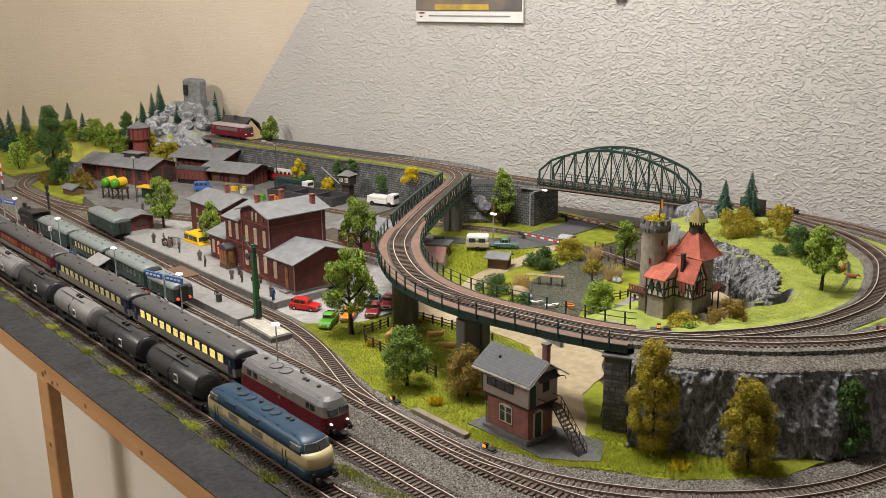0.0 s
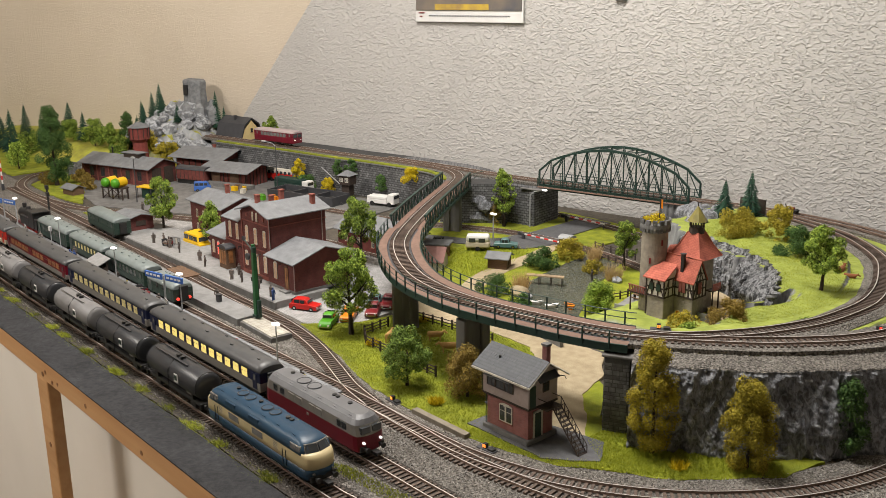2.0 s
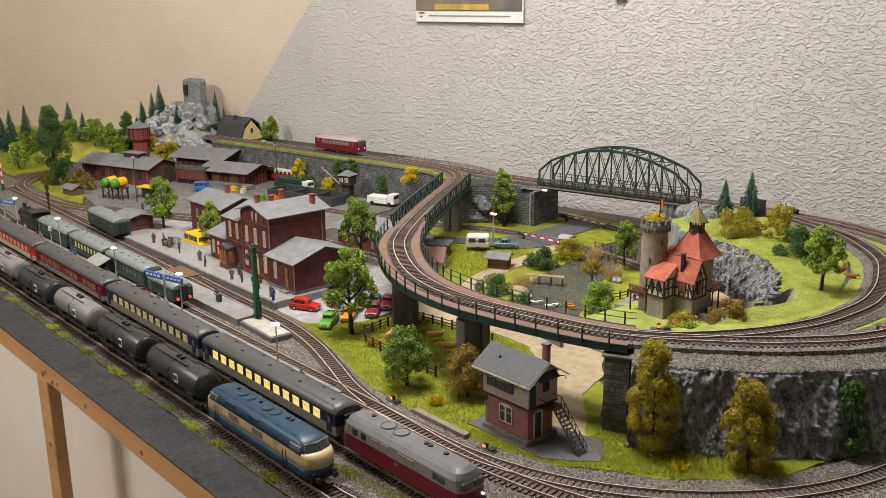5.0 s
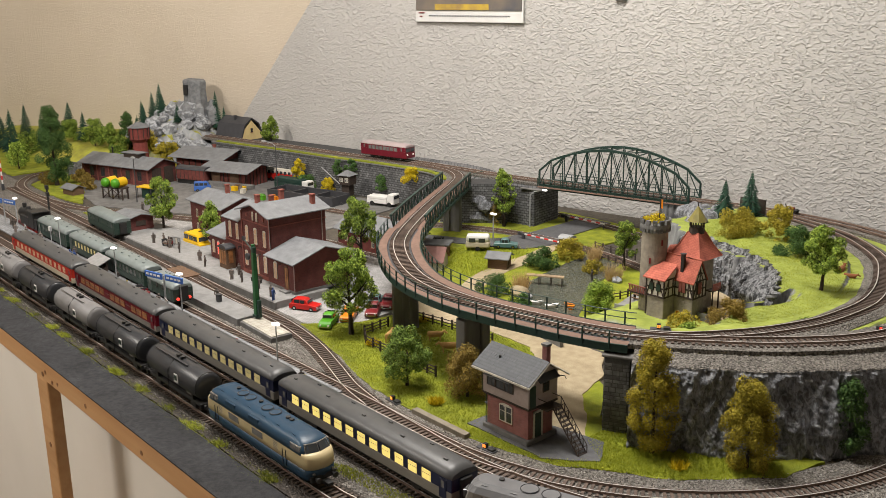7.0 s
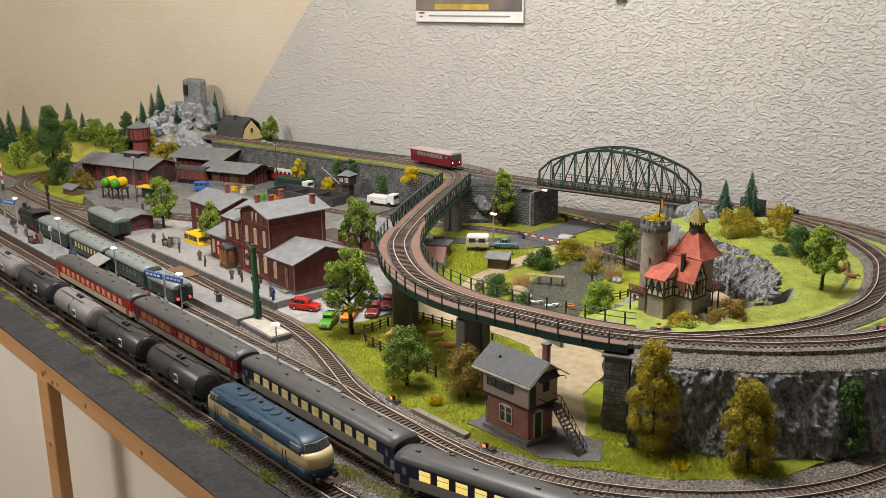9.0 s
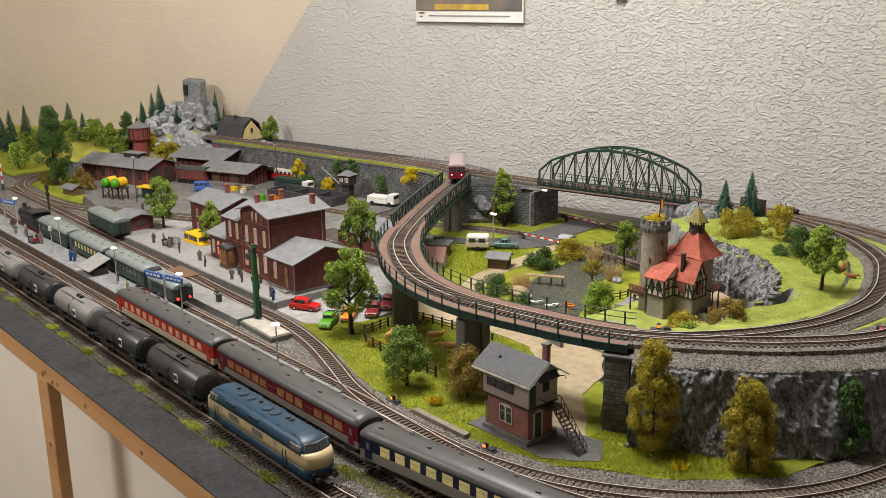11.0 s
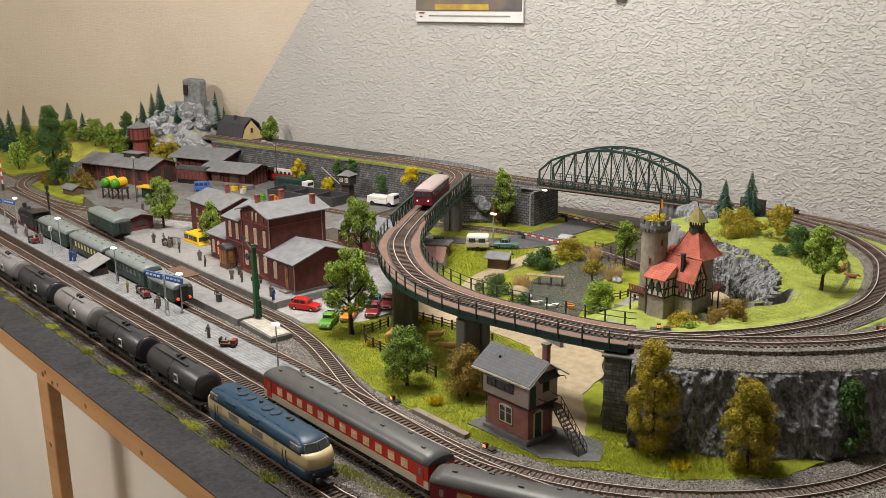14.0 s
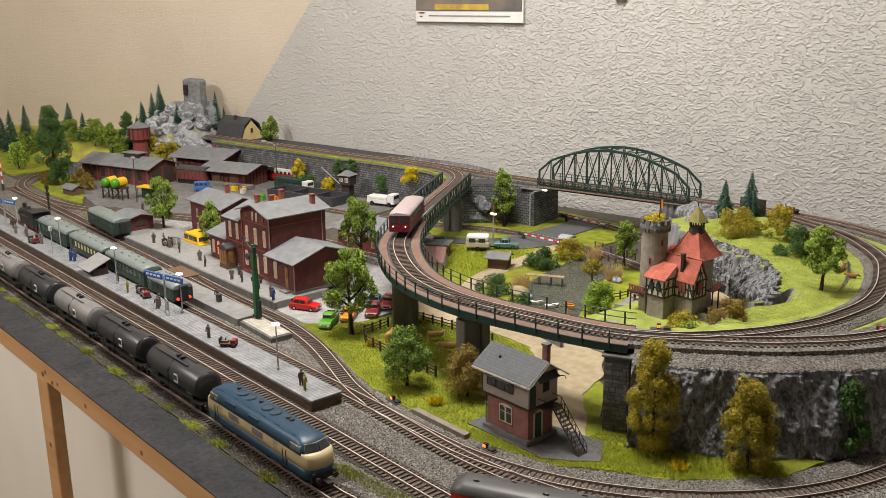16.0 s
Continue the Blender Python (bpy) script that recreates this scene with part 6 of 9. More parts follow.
for y in (-0.0, 0.013):
    s_ = part("stair_string", tube(bmesh.new(), [(0.051, y, 0.044), (0.090, y, 0.001)], 0.0010, 4), "darkwood", sb)
    for k in range(8):
        u = k / 7
        x, z = 0.051 + 0.039 * u, 0.044 - 0.043 * u
        part("rail_bar", tube(bmesh.new(), [(x, y, z), (x, y, z + 0.010)], 0.0005, 4), "darkwood", s_)
        if k < 7:
            part("rail_bar", tube(bmesh.new(), [(x, y, z), (x + 0.039 / 7, y, z - 0.043 / 7 + 0.010)], 0.0004, 4), "darkwood", s_)
    part("stair_rail", tube(bmesh.new(), [(0.051, y, 0.054), (0.090, y, 0.011)], 0.0006, 4), "darkwood", sb)
    part("landing_rail", tube(bmesh.new(), [(0.038, y if y > 0 else -0.010, 0.054), (0.051, y if y > 0 else -0.010, 0.054), (0.051, y, 0.054)], 0.0005, 4), "darkwood", sb)
for k in range(12):
    u = (k + 0.5) / 12
    part("tread", B(0.051 + 0.039 * u - 0.0017, 0.051 + 0.039 * u + 0.0017, 0.0, 0.013, 0.0435 - 0.043 * u, 0.0441 - 0.043 * u), "darkwood", sb)
part("wall_lamp", tube(bmesh.new(), [(0.036, 0.022, 0.072), (0.046, 0.024, 0.073), (0.048, 0.024, 0.070)], 0.0006, 4), "black", sb)
part("downpipe", tube(bmesh.new(), [(-0.037, -0.0235, 0.074), (-0.037, -0.0235, 0.046), (-0.0335, -0.0205, 0.042), (-0.0335, -0.0205, 0.007)], 0.0006, 5), "coachgreen", sb)
part("lean_to", B(-0.045, -0.0366, -0.008, 0.012, 0, 0.022, 0.0005), "darkred", sb, "small red lean-to")
part("lean_to_roof", B(-0.047, -0.0366, -0.010, 0.014, 0.022, 0.0236), "slate", sb)
sb.scale = (0.94, 0.96, 0.98)
patch("signal_box_yard", [(-0.71, 0.650), (-0.60, 0.652), (-0.555, 0.69), (-0.58, 0.725), (-0.64, 0.715), (-0.71, 0.70)], -0.0018, "asphalt", "dark grey paved ground round the signal box", "pavement", amp=0.004)


# ---- terrain ----
def smooth(a, b, v):
    t = min(1.0, max(0.0, (v - a) / (b - a)))
    return t * t * (3 - 2 * t)


def poly_dist(poly, x, y):
    """Distance to the outline, negative inside."""
    best = 9.0
    for (x1, y1), (x2, y2) in zip(poly, poly[1:] + poly[:1]):
        dx, dy = x2 - x1, y2 - y1
        t = min(1.0, max(0.0, ((x - x1) * dx + (y - y1) * dy) / (dx * dx + dy * dy)))
        best = min(best, math.hypot(x - x1 - t * dx, y - y1 - t * dy))
    return -best if inside(poly, x, y) else best


def ridged(x, y, z, f):
    return 1 - abs(noise.noise(Vector((x * f, y * f, z * f)))) * 2


UP = np.vstack([TE[0][TE[1] > sC - 0.02], TI[0]])
BASIN = [(-1.10, 0.60), (-0.640, 0.60), (-0.635, 0.845), (-0.615, 0.90), (-0.612, 0.985), (-0.600, 1.05), (-0.638, 1.115), (-0.70, 1.150), (-0.79, 1.165), (-0.86, 1.215), (-0.92, 1.27), (-1.10, 1.36)]


def plateau_z(x, y):
    d2 = (UP[:, 0] - x) ** 2 + (UP[:, 1] - y) ** 2
    k = int(np.argmin(d2))
    d, tz = math.sqrt(d2[k]), UP[k, 2] - 0.0082
    floor_ = -0.012 + 0.044 * smooth(-0.90, -0.76, x) * smooth(0.92, 0.985, y)
    top = (tz if d < 0.045 else 0.090 + 0.010 * noise.noise(Vector((x * 14, y * 14, 2))) * min(1, (d - 0.045) * 20))
    top = floor_ + (top - floor_) * smooth(-0.985, -0.91, x) if y > 1.15 else top
    e = poly_dist(BASIN, x, y)
    width = 0.020 if (y > 1.0 and x < -0.58) else 0.045
    g = smooth(0.0, width, e + 0.010 * noise.noise(Vector((x * 60, y * 60, 5))))
    z = floor_ + (top - floor_) * g
    if 0.02 < g < 0.98 and d > 0.03:
        z += 0.005 * (ridged(x, y, z, 45) - 0.5) * math.sin(math.pi * g)
    if d < 0.032:
        z = min(z, tz) if g < 0.5 else tz
    return z


def height_sheet(name, x0, x1, y0, y1, step, fn, material, label, category="hill"):
    nx, ny = int((x1 - x0) / step) + 1, int((y1 - y0) / step) + 1
    V = [(x0 + i * step, y0 + j * step, fn(x0 + i * step, y0 + j * step)) for j in range(ny) for i in range(nx)]
    F = [(j * nx + i, j * nx + i + 1, (j + 1) * nx + i + 1, (j + 1) * nx + i) for j in range(ny - 1) for i in range(nx - 1)]
    return pieces(name, V, F, material, None, label, "structure", category)


# cut to what lies inside the outer line, plus its shoulder
out_line = offset(TE[0][(TE[1] > sC - 0.005)], -0.027)
OUTER = [(float(a), float(b)) for a, b in out_line[::6, :2] if not (a < -1.0)] + [(-1.03, 1.50), (-1.03, 0.80), (-0.64, 0.775)]
nx, ny, st_ = 214, 273, 0.003
V, F, idx = [], [], {}
for j in range(ny):
    for i in range(nx):
        x, y = -1.03 + i * st_, 0.75 + j * st_
        if inside(OUTER, x, y):
            idx[i, j] = len(V)
            V.append((x, y, plateau_z(x, y)))
for (i, j) in list(idx):
    q4 = [(i, j), (i + 1, j), (i + 1, j + 1), (i, j + 1)]
    if all(c in idx for c in q4):
        F.append([idx[c] for c in q4])
pieces("plateau_terrain", V, F, "terrain", None, "grassy plateau with grey rock faces above a quarry", "structure", "hill")

# cliff round the outside of the curve
s_end = station_near(TE, -0.41, 1.12)
bm = bmesh.new()
rows_ = []
cols, levels = 300, 56
for iu in range(cols + 1):
    s = sC + 0.006 + (s_end - sC - 0.006) * iu / cols
    (x, y, z), h = along(TE, s)
    c, sn = math.cos(radians(h)), math.sin(radians(h))
    col = []
    for iv in range(levels + 1):
        if iv < 4:
            d, zz = 0.024 + 0.008 * iv, z - 0.0078 - 0.0022 * iv
        else:
            w = (iv - 4) / (levels - 4)
            d, zz = 0.050 + 0.018 * w ** 1.3, (z - 0.016) * (1 - w) - 0.008 * w
        n = Vector((s * 26, zz * 15, 1.0))
        if iv >= 3:
            warp = 0.5 * noise.noise(n * 2.0)
            a = 0.009 * noise.noise(n) + 0.006 * (ridged(s * 3 + warp * 0.01, zz * 1.2, 0, 24) - 0.5) + 0.0030 * (ridged(s * 2.2, zz * 2.0 + warp * 0.01, 4, 48) - 0.5) + 0.0013 * (ridged(s * 2, zz * 1.0, 9, 120) - 0.5) + 0.0012 * noise.noise(n * 16)
            d += a * (0.5 if iv < 6 else 1)
        else:
            zz += 0.0015 * noise.noise(n * 6)
        col.append(bm.verts.new((x + sn * d, y - c * d, zz)))
    rows_.append(col)
for a, b in zip(rows_, rows_[1:]):
    for k in range(levels):
        f = bm.faces.new((a[k], b[k], b[k + 1], a[k + 1]))
        f.material_index = 1 if k < 4 else 0
bmesh.ops.recalc_face_normals(bm, faces=bm.faces)
tagged(part("rock_cliff", bm, ["rock", "ballast"], None), "steep fissured dark grey rock cliff under the curve", "rock", kind="structure")

# quarry face: jagged strata between the quarry floor and the pasture
QF = spline([(-0.83, 1.185, 0.035), (-0.775, 1.165, 0.036), (-0.725, 1.150, 0.036), (-0.680, 1.128, 0.036), (-0.645, 1.100, 0.038), (-0.618, 1.060, 0.042), (-0.600, 1.015, 0.05), (-0.590, 0.985, 0.06)], 0.0025)
bm = bmesh.new()
rows_ = []
for k, c in enumerate(QF[0]):
    hd = math.atan2(*(QF[0][min(k + 1, len(QF[0]) - 1)] - QF[0][max(k - 1, 0)])[1::-1])
    nx_, ny_ = -math.sin(hd), math.cos(hd)
    s = QF[1][k]
    top = 0.0985 - 0.012 * smooth(0.22, 0.34, s)
    col = []
    for iv in range(37):
        w = iv / 36
        v = Vector((s * 30 + w * 1.6, w * 2.2, 3.0))
        d = 0.004 + 0.026 * w ** 1.4 + 0.014 * noise.noise(v) + 0.010 * (ridged(s * 2.2 + w * 0.02, w * 0.03, 0, 30) - 0.5) + 0.004 * noise.noise(v * 4)
        d -= 0.010 * math.sin(math.pi * w) ** 2
        d += 0.006 * (ridged(s * 1.6 - w * 0.035, w * 0.02, 2.0, 62) - 0.5) + 0.0022 * noise.noise(v * 9)
        zz = c[2] - 0.006 + (top - c[2] + 0.006) * w + 0.003 * noise.noise(v * 3)
        col.append(bm.verts.new((c[0] + nx_ * d, c[1] + ny_ * d, zz)))
    rows_.append(col)
for a, b in zip(rows_, rows_[1:]):
    for k in range(36):
        bm.faces.new((a[k], b[k], b[k + 1], a[k + 1]))
bmesh.ops.recalc_face_normals(bm, faces=bm.faces)
tagged(part("quarry_face", bm, "strata", None), "jagged dark grey quarry rock face", "rock", kind="structure")
patch("quarry_floor", [(-0.76, 1.10), (-0.745, 1.16), (-0.70, 1.14), (-0.65, 1.10), (-0.62, 1.05), (-0.635, 1.03), (-0.67, 1.07)], 0.0375, "sand", "sandy quarry floor", "path", amp=0.004, thick=0.02)

# upper ballast
sL, sR = station_near(TE, -1.292, 1.40), station_near(TE, -0.987, 1.468)
for a, b in ((0.0, sA), (sC, sR), (sL, TE[1][-1])):
    tagged(part("upper_ballast", ribbon(TE, a, b, -0.0255, 0.0255, -0.0090, -0.0037), "ballast", None), "brown-grey ballast under the upper line", "ballast", kind="structure")

# retaining wall and embankments
ret = tagged(part("retaining_wall", ribbon(TE, 0.28, sA, -0.038, 0.10, -0.092, -0.0095), "rubble", None), "dark grey rubble stone retaining wall", "wall", kind="structure")
tagged(part("wall_coping", ribbon(TE, 0.28, sA - 0.004, -0.0400, -0.030, -0.0094, -0.0070), "masonry", None), "stone coping of the retaining wall", "wall", kind="structure")
tagged(part("embankment_grass", ribbon(TE, 0.30, sA - 0.03, -0.0385, -0.022, -0.0069, -0.0042), "grass", None), "grass strip along the wall top", "grass", kind="structure")
tagged(part("back_embankment", ribbon(TE, sL + 0.002, TE[1][-1], -0.05, 0.040, -0.093, -0.0095), "rubble", None), "rubble stone abutment wall before the arch bridge", "wall", kind="structure")
tagged(part("bridge_abutment", B(0, 0.05, -0.042, 0.055, -0.085, -0.0105, 0.001), "rubble", None), "rubble stone bridge abutment", "abutment", kind="structure").matrix_world = Matrix.Translation(a1) @ Matrix.Rotation(math.atan2(ax.y, ax.x), 4, "Z") @ Matrix.Translation((-0.004, 0, 0))
part("bearing_ledge", B(-0.034, 0.014, -0.044, 0.05, -0.012, -0.0085, 0.001), "concrete_dark", None, "bearing ledge", kind="structure").matrix_world = Matrix.Translation(a0) @ Matrix.Rotation(math.atan2(ax.y, ax.x), 4, "Z")

# stone pier at the end of the viaduct
(x, y, z), h = along(TE, sC - 0.008)
sp_ = thing("stone_pier", x, y, -0.006, h, "squared grey stone pier carrying the viaduct end", "bridge pier")
part("core", B(-0.0135, 0.0135, -0.0335, 0.0335, 0, z - 0.0115), "mortar", sp_)
part("cap", B(-0.0165, 0.0165, -0.037, 0.037, z - 0.0114, z - 0.0085, 0.0008), "concrete_dark", sp_)
random.seed(5)
zz = 0.0006
while zz < z - 0.018:
    hh = random.choice((0.0040, 0.0048, 0.0058))
    for face in ("x", "y-", "y+"):
        u, end = (-0.0335, 0.0335) if face == "x" else (-0.0135, 0.0135)
        while u < end - 0.002:
            wd = min(end - u, random.uniform(0.005, 0.0095))
            t = random.uniform(0.0004, 0.0012)
            lo, hi = u + 0.0004, u + wd - 0.0004
            if face == "x":
                for sx_ in (-1,):
                    bm = B(-0.0135 - t, -0.0133, lo, hi, zz, zz + hh - 0.0008, 0.0003)
            elif face == "y-":
                bm = B(lo, hi, -0.0335 - t, -0.0333, zz, zz + hh - 0.0008, 0.0003)
            else:
                bm = B(lo, hi, 0.0333, 0.0335 + t, zz, zz + hh - 0.0008, 0.0003)
            part("stone", bm, "masonry", sp_)
            u += wd
    zz += hh

rw_ = thing("dry_stone_wall", -2.50, 0.905, -0.005, 18, "low pale grey dry stone wall beside the engine shed", "wall")
random.seed(31)
for r in range(6):
    for k in range(11):
        wd = random.uniform(0.0075, 0.010)
        x0_ = -0.048 + k * 0.0095 + (r % 2) * 0.0045
        part("stone", B(x0_, x0_ + wd, -0.004 - random.uniform(0, 0.0012) + r * 0.0006, 0.006, r * 0.0056, r * 0.0056 + 0.0052, 0.0006), "masonry", rw_)

# tunnel side wall at the end of the layout
tagged(part("tunnel_wall", B(-0.375, -0.33, 0.985, 1.10, -0.006, 0.090, 0.002), "brownwood", None), "dark brown tunnel mouth wall", "wall", kind="structure")


# far hill with pale rocks and a ruin
def hill_z(x, y):
    base = 0.052 * smooth(0.90, 1.02, y - 0.12 * smooth(-2.7, -2.4, x)) + 0.02 * smooth(1.0, 1.3, y)
    peak = 0.090 * math.exp(-(((x + 2.50) / 0.12) ** 2 + ((y - 1.20) / 0.085) ** 2))
    rocky = peak * 0.35 * (ridged(x, y, 0, 24) - 0.3) + 0.25 * peak * noise.noise(Vector((x * 60, y * 60, 1)))
    z = base * (1 - smooth(-2.42, -2.33, x)) + peak + rocky + 0.004 * noise.noise(Vector((x * 12, y * 12, 7)))
    return z * smooth(-2.30, -2.38, x) - 0.008


height_sheet("far_hill", -3.6, -2.30, 0.885, 1.42, 0.008, hill_z, "hillside", "hill of pale rock and dry grass at the far end")
HR = hill_z(-2.47, 1.222)
ruin = thing("castle_ruin", -2.462, 1.232, HR - 0.020, 20, "grey ruined stone tower on a rocky hilltop", "ruin")
bm = bmesh.new()
rg = []
for k, (zz, r) in enumerate(((0, 0.034), (0.03, 0.031), (0.06, 0.030), (0.085, 0.0305), (0.090, 0.029))):
    rg.append([(r * math.cos(a) * (1.1 if abs(math.cos(a)) > 0.7 else 1) + 0.002 * noise.noise(Vector((a, zz * 40, 0))), r * math.sin(a) + 0.002 * noise.noise(Vector((a, zz * 40, 4))), zz + (0.006 * noise.noise(Vector((a * 2, 9, 1))) if k > 2 else 0)) for a in np.linspace(0, math.tau, 9)[:-1] + 0.39])
loft(bm, rg)
part("keep", bm, "ruinstone", ruin)
part("opening", B(-0.012, 0.002, -0.0320, -0.0275, 0.05, 0.078), "black", ruin)
for k in range(9):
    a = 0.6 + k * 0.72
    r = 0.042 + 0.012 * random.random()
    hgt = random.uniform(0.014, 0.036)
    bm = bmesh.new()
    loft(bm, [[(r * math.cos(a) + w * math.cos(b), r * math.sin(a) + w * math.sin(b), zz + 0.003 * math.sin(b * 3 + k)) for b in np.linspace(0, math.tau, 6)[:-1]] for w, zz in ((0.022, -0.03), (0.017, hgt * 0.6), (0.007, hgt))])
    part("broken_wall", bm, "ruinstone", ruin)
random.seed(21)
for k in range(64):
    x, y = random.uniform(-2.64, -2.36), random.uniform(1.10, 1.25)
    r = random.uniform(0.011, 0.024)
    bm = bmesh.new()
    bmesh.ops.create_icosphere(bm, subdivisions=2, radius=r)
    for v in bm.verts:
        v.co = Vector((v.co.x * 1.3, v.co.y, v.co.z * 0.95)) * (0.75 + 0.75 * ridged(v.co.x + k, v.co.y, v.co.z * 0.5, 38) * 0.5 + 0.30 * noise.noise(v.co * 120 + Vector((0, k, 0))))
    rk = tagged(part("boulder", bm, "rocklight", None), "pale grey jagged boulder on the far hill", "rock", "hill boulders")
    rk.location = (x, y, hill_z(x, y) + r * 0.25)
yh.matrix_world = pose(-2.318, 1.290, 0.060, 0, 0, 9)
yh.scale = (1.2, 1.12, 1.25)
tagged(part("house_ground", B(-2.42, -2.20, 1.255, 1.335, -0.006, 0.060), "grass", None), "grassy pad under the yellow house", "ground", kind="structure")

# ---- half-timbered castle inn ----
def timber_box(parent, x0, x1, y0, y1, z0, z1, nx_, ny_):
    wall = part("timber_wall", B(x0, x1, y0, y1, z0, z1), "offwhite", parent, "white infill between dark timbers")
    t = 0.0011
    o = 0.0005
    for zz in (z0 + t, (z0 + z1) / 2, z1 - t):
        part("beam", B(x0 - o, x1 + o, y0 - o, y0 + 0.0002, zz - t, zz + t), "darkwood", wall)
        part("beam", B(x1 - 0.0002, x1 + o, y0 - o * 0.9, y1 + o, zz - t, zz + t), "darkwood", wall)
    for k in range(nx_ + 1):
        x = x0 + (x1 - x0) * k / nx_
        part("beam", B(x - t, x + t, y0 - o * 1.2, y0 + 0.0002, z0, z1), "darkwood", wall)
    for k in range(ny_ + 1):
        y = y0 + (y1 - y0) * k / ny_
        part("beam", B(x1 - 0.0002, x1 + o * 1.2, y - t, y + t, z0, z1), "darkwood", wall)
    for a, b in ((x0, x0 + (x1 - x0) / nx_), (x1, x1 - (x1 - x0) / nx_)):
        part("brace", tube(bmesh.new(), [(a, y0 - o, z0), (b, y0 - o, z1)], t * 0.8, 4), "darkwood", wall)
    part("brace", tube(bmesh.new(), [(x1 + o, y0, z0), (x1 + o, y0 + (y1 - y0) / ny_, z1)], t * 0.8, 4), "darkwood", wall)
    return wall


cs = thing("castle_inn", -0.714, 1.010, 0.030, 0, "half-timbered castle inn with red roofs and round stone tower", "castle")
part("base_block", B(-0.0275, -0.0005, -0.0035, 0.026, -0.016, 0.0312, 0.0008), "stonewall", cs)
part("base_block", B(-0.0300, 0.0285, 0.0195, 0.0465, -0.016, 0.0310, 0.0008), "stonewall", cs)
TX_, TY_ = -0.041, 0.026
tw_ = part("tower", tube(bmesh.new(), [(TX_, TY_, -0.016), (TX_, TY_, 0.05), (TX_, TY_, 0.112)], 0.0182, 26, 0.0174), "stonewall", cs, "round grey-brown stone tower")
part("tower_corbel", tube(bmesh.new(), [(TX_, TY_, 0.112), (TX_, TY_, 0.118)], 0.0176, 26, 0.0203), "masonry", tw_)
part("tower_gallery", tube(bmesh.new(), [(TX_, TY_, 0.118), (TX_, TY_, 0.1235)], 0.0203, 26), "masonry", tw_)
for k in range(26):
    bm = B(0.0176, 0.0206, -0.0012, 0.0012, 0.1125, 0.1180)
    bm.transform(pose(TX_, TY_, 0, 0, 0, k * 360 / 26))
    part("corbel_stone", bm, "masonry", tw_)
for k in range(13):
    bm = B(0.0178, 0.0207, -0.0030, 0.0030, 0.1235, 0.1295)
    bm.transform(pose(TX_, TY_, 0, 0, 0, k * 360 / 13))
    part("merlon", bm, "masonry", tw_)
for zz, a in ((0.070, -70), (0.030, -85), (0.095, -20)):
    bm = B(0.0172, 0.0184, -0.0012, 0.0012, zz, zz + 0.008)
    bm.transform(pose(TX_, TY_, 0, 0, 0, a))
    part("arrow_slit", bm, "darkred" if zz > 0.06 else "black", tw_)
part("flag_pole", tube(bmesh.new(), [(TX_ + 0.006, TY_, 0.12), (TX_ + 0.006, TY_, 0.157)], 0.0006, 5), "darkwood", cs)
part("flag", B(TX_ + 0.0065, TX_ + 0.0105, TY_ - 0.0003, TY_ + 0.0003, 0.144, 0.156), "orange", cs)
part("flag_stripe", B(TX_ + 0.0066, TX_ + 0.0080, TY_ - 0.0005, TY_ + 0.0005, 0.144, 0.156), "black", cs)

timber_box(cs, -0.0285, 0.0, -0.0045, 0.024, 0.0312, 0.0570, 3, 3)
timber_box(cs, -0.014, 0.0290, 0.0188, 0.0472, 0.0311, 0.0560, 6, 4)


def shutters(x, y, z, w, h, axis, paint):
    """A pair of closed louvred shutters in a frame."""
    m = pose(x, y, z, 0, 0, {"f": 0, "r": 90}[axis])
    bm = box(bmesh.new(), -w / 2, w / 2, -0.0009, 0.0004, 0, h)
    bm.transform(m)
    fr = part("shutter_frame", bm, "darkwood", cs)
    for s in (-1, 1):
        bm = box(bmesh.new(), *sorted((s * 0.0003, s * (w / 2 - 0.0005))), -0.0014, -0.0008, 0.0006, h - 0.0006)
        bm.transform(m)
        part("shutter", bm, paint, fr)


shutters(-0.0195, -0.0048, 0.0400, 0.0070, 0.0105, "f", "coachgreen")
shutters(-0.0085, -0.0048, 0.0400, 0.0070, 0.0105, "f", "coachgreen")
shutters(0.0125, 0.0185, 0.0380, 0.0110, 0.0150, "f", "trim")
shutters(0.0293, 0.0320, 0.0370, 0.0085, 0.0165, "r", "trim")
gable_wall(cs, -0.014, 0.0288, 0.0190, 0.0470, 0.0558, 0.0562, 0.0815, True, "offwhite", "gable")
for ya, za, yb, zb in ((0.0195, 0.0565, 0.0330, 0.0800), (0.0465, 0.0565, 0.0330, 0.0800), (0.0330, 0.0560, 0.0330, 0.0800), (0.0240, 0.0645, 0.0420, 0.0645), (0.0265, 0.0565, 0.0330, 0.0700), (0.0395, 0.0565, 0.0330, 0.0700)):
    part("gable_beam", tube(bmesh.new(), [(0.0290, ya, za), (0.0290, yb, zb)], 0.0009, 4), "darkwood", cs)
gable_roof(cs, -0.030, 0.0290, 0.0190, 0.0470, 0.0565, 0.0820, 0.0022, True, "redtiles", 0.0014)
part("ridge_tile", tube(bmesh.new(), [(-0.034, 0.0330, 0.0836), (0.0334, 0.0330, 0.0836)], 0.0010, 6), "redroof", cs)
bm = bmesh.new()
loft(bm, [[(-0.0320, -0.0085, 0.0558), (0.0035, -0.0085, 0.0558), (0.0035, -0.0085, 0.0574), (-0.0320, -0.0085, 0.0574)], [(-0.0320, 0.0230, 0.0715), (0.0005, 0.0230, 0.0715), (0.0005, 0.0230, 0.0731), (-0.0320, 0.0230, 0.0731)]])
bmesh.ops.recalc_face_normals(bm, faces=bm.faces)
part("bay_roof", bm, "redtiles", cs)
bm = bmesh.new()
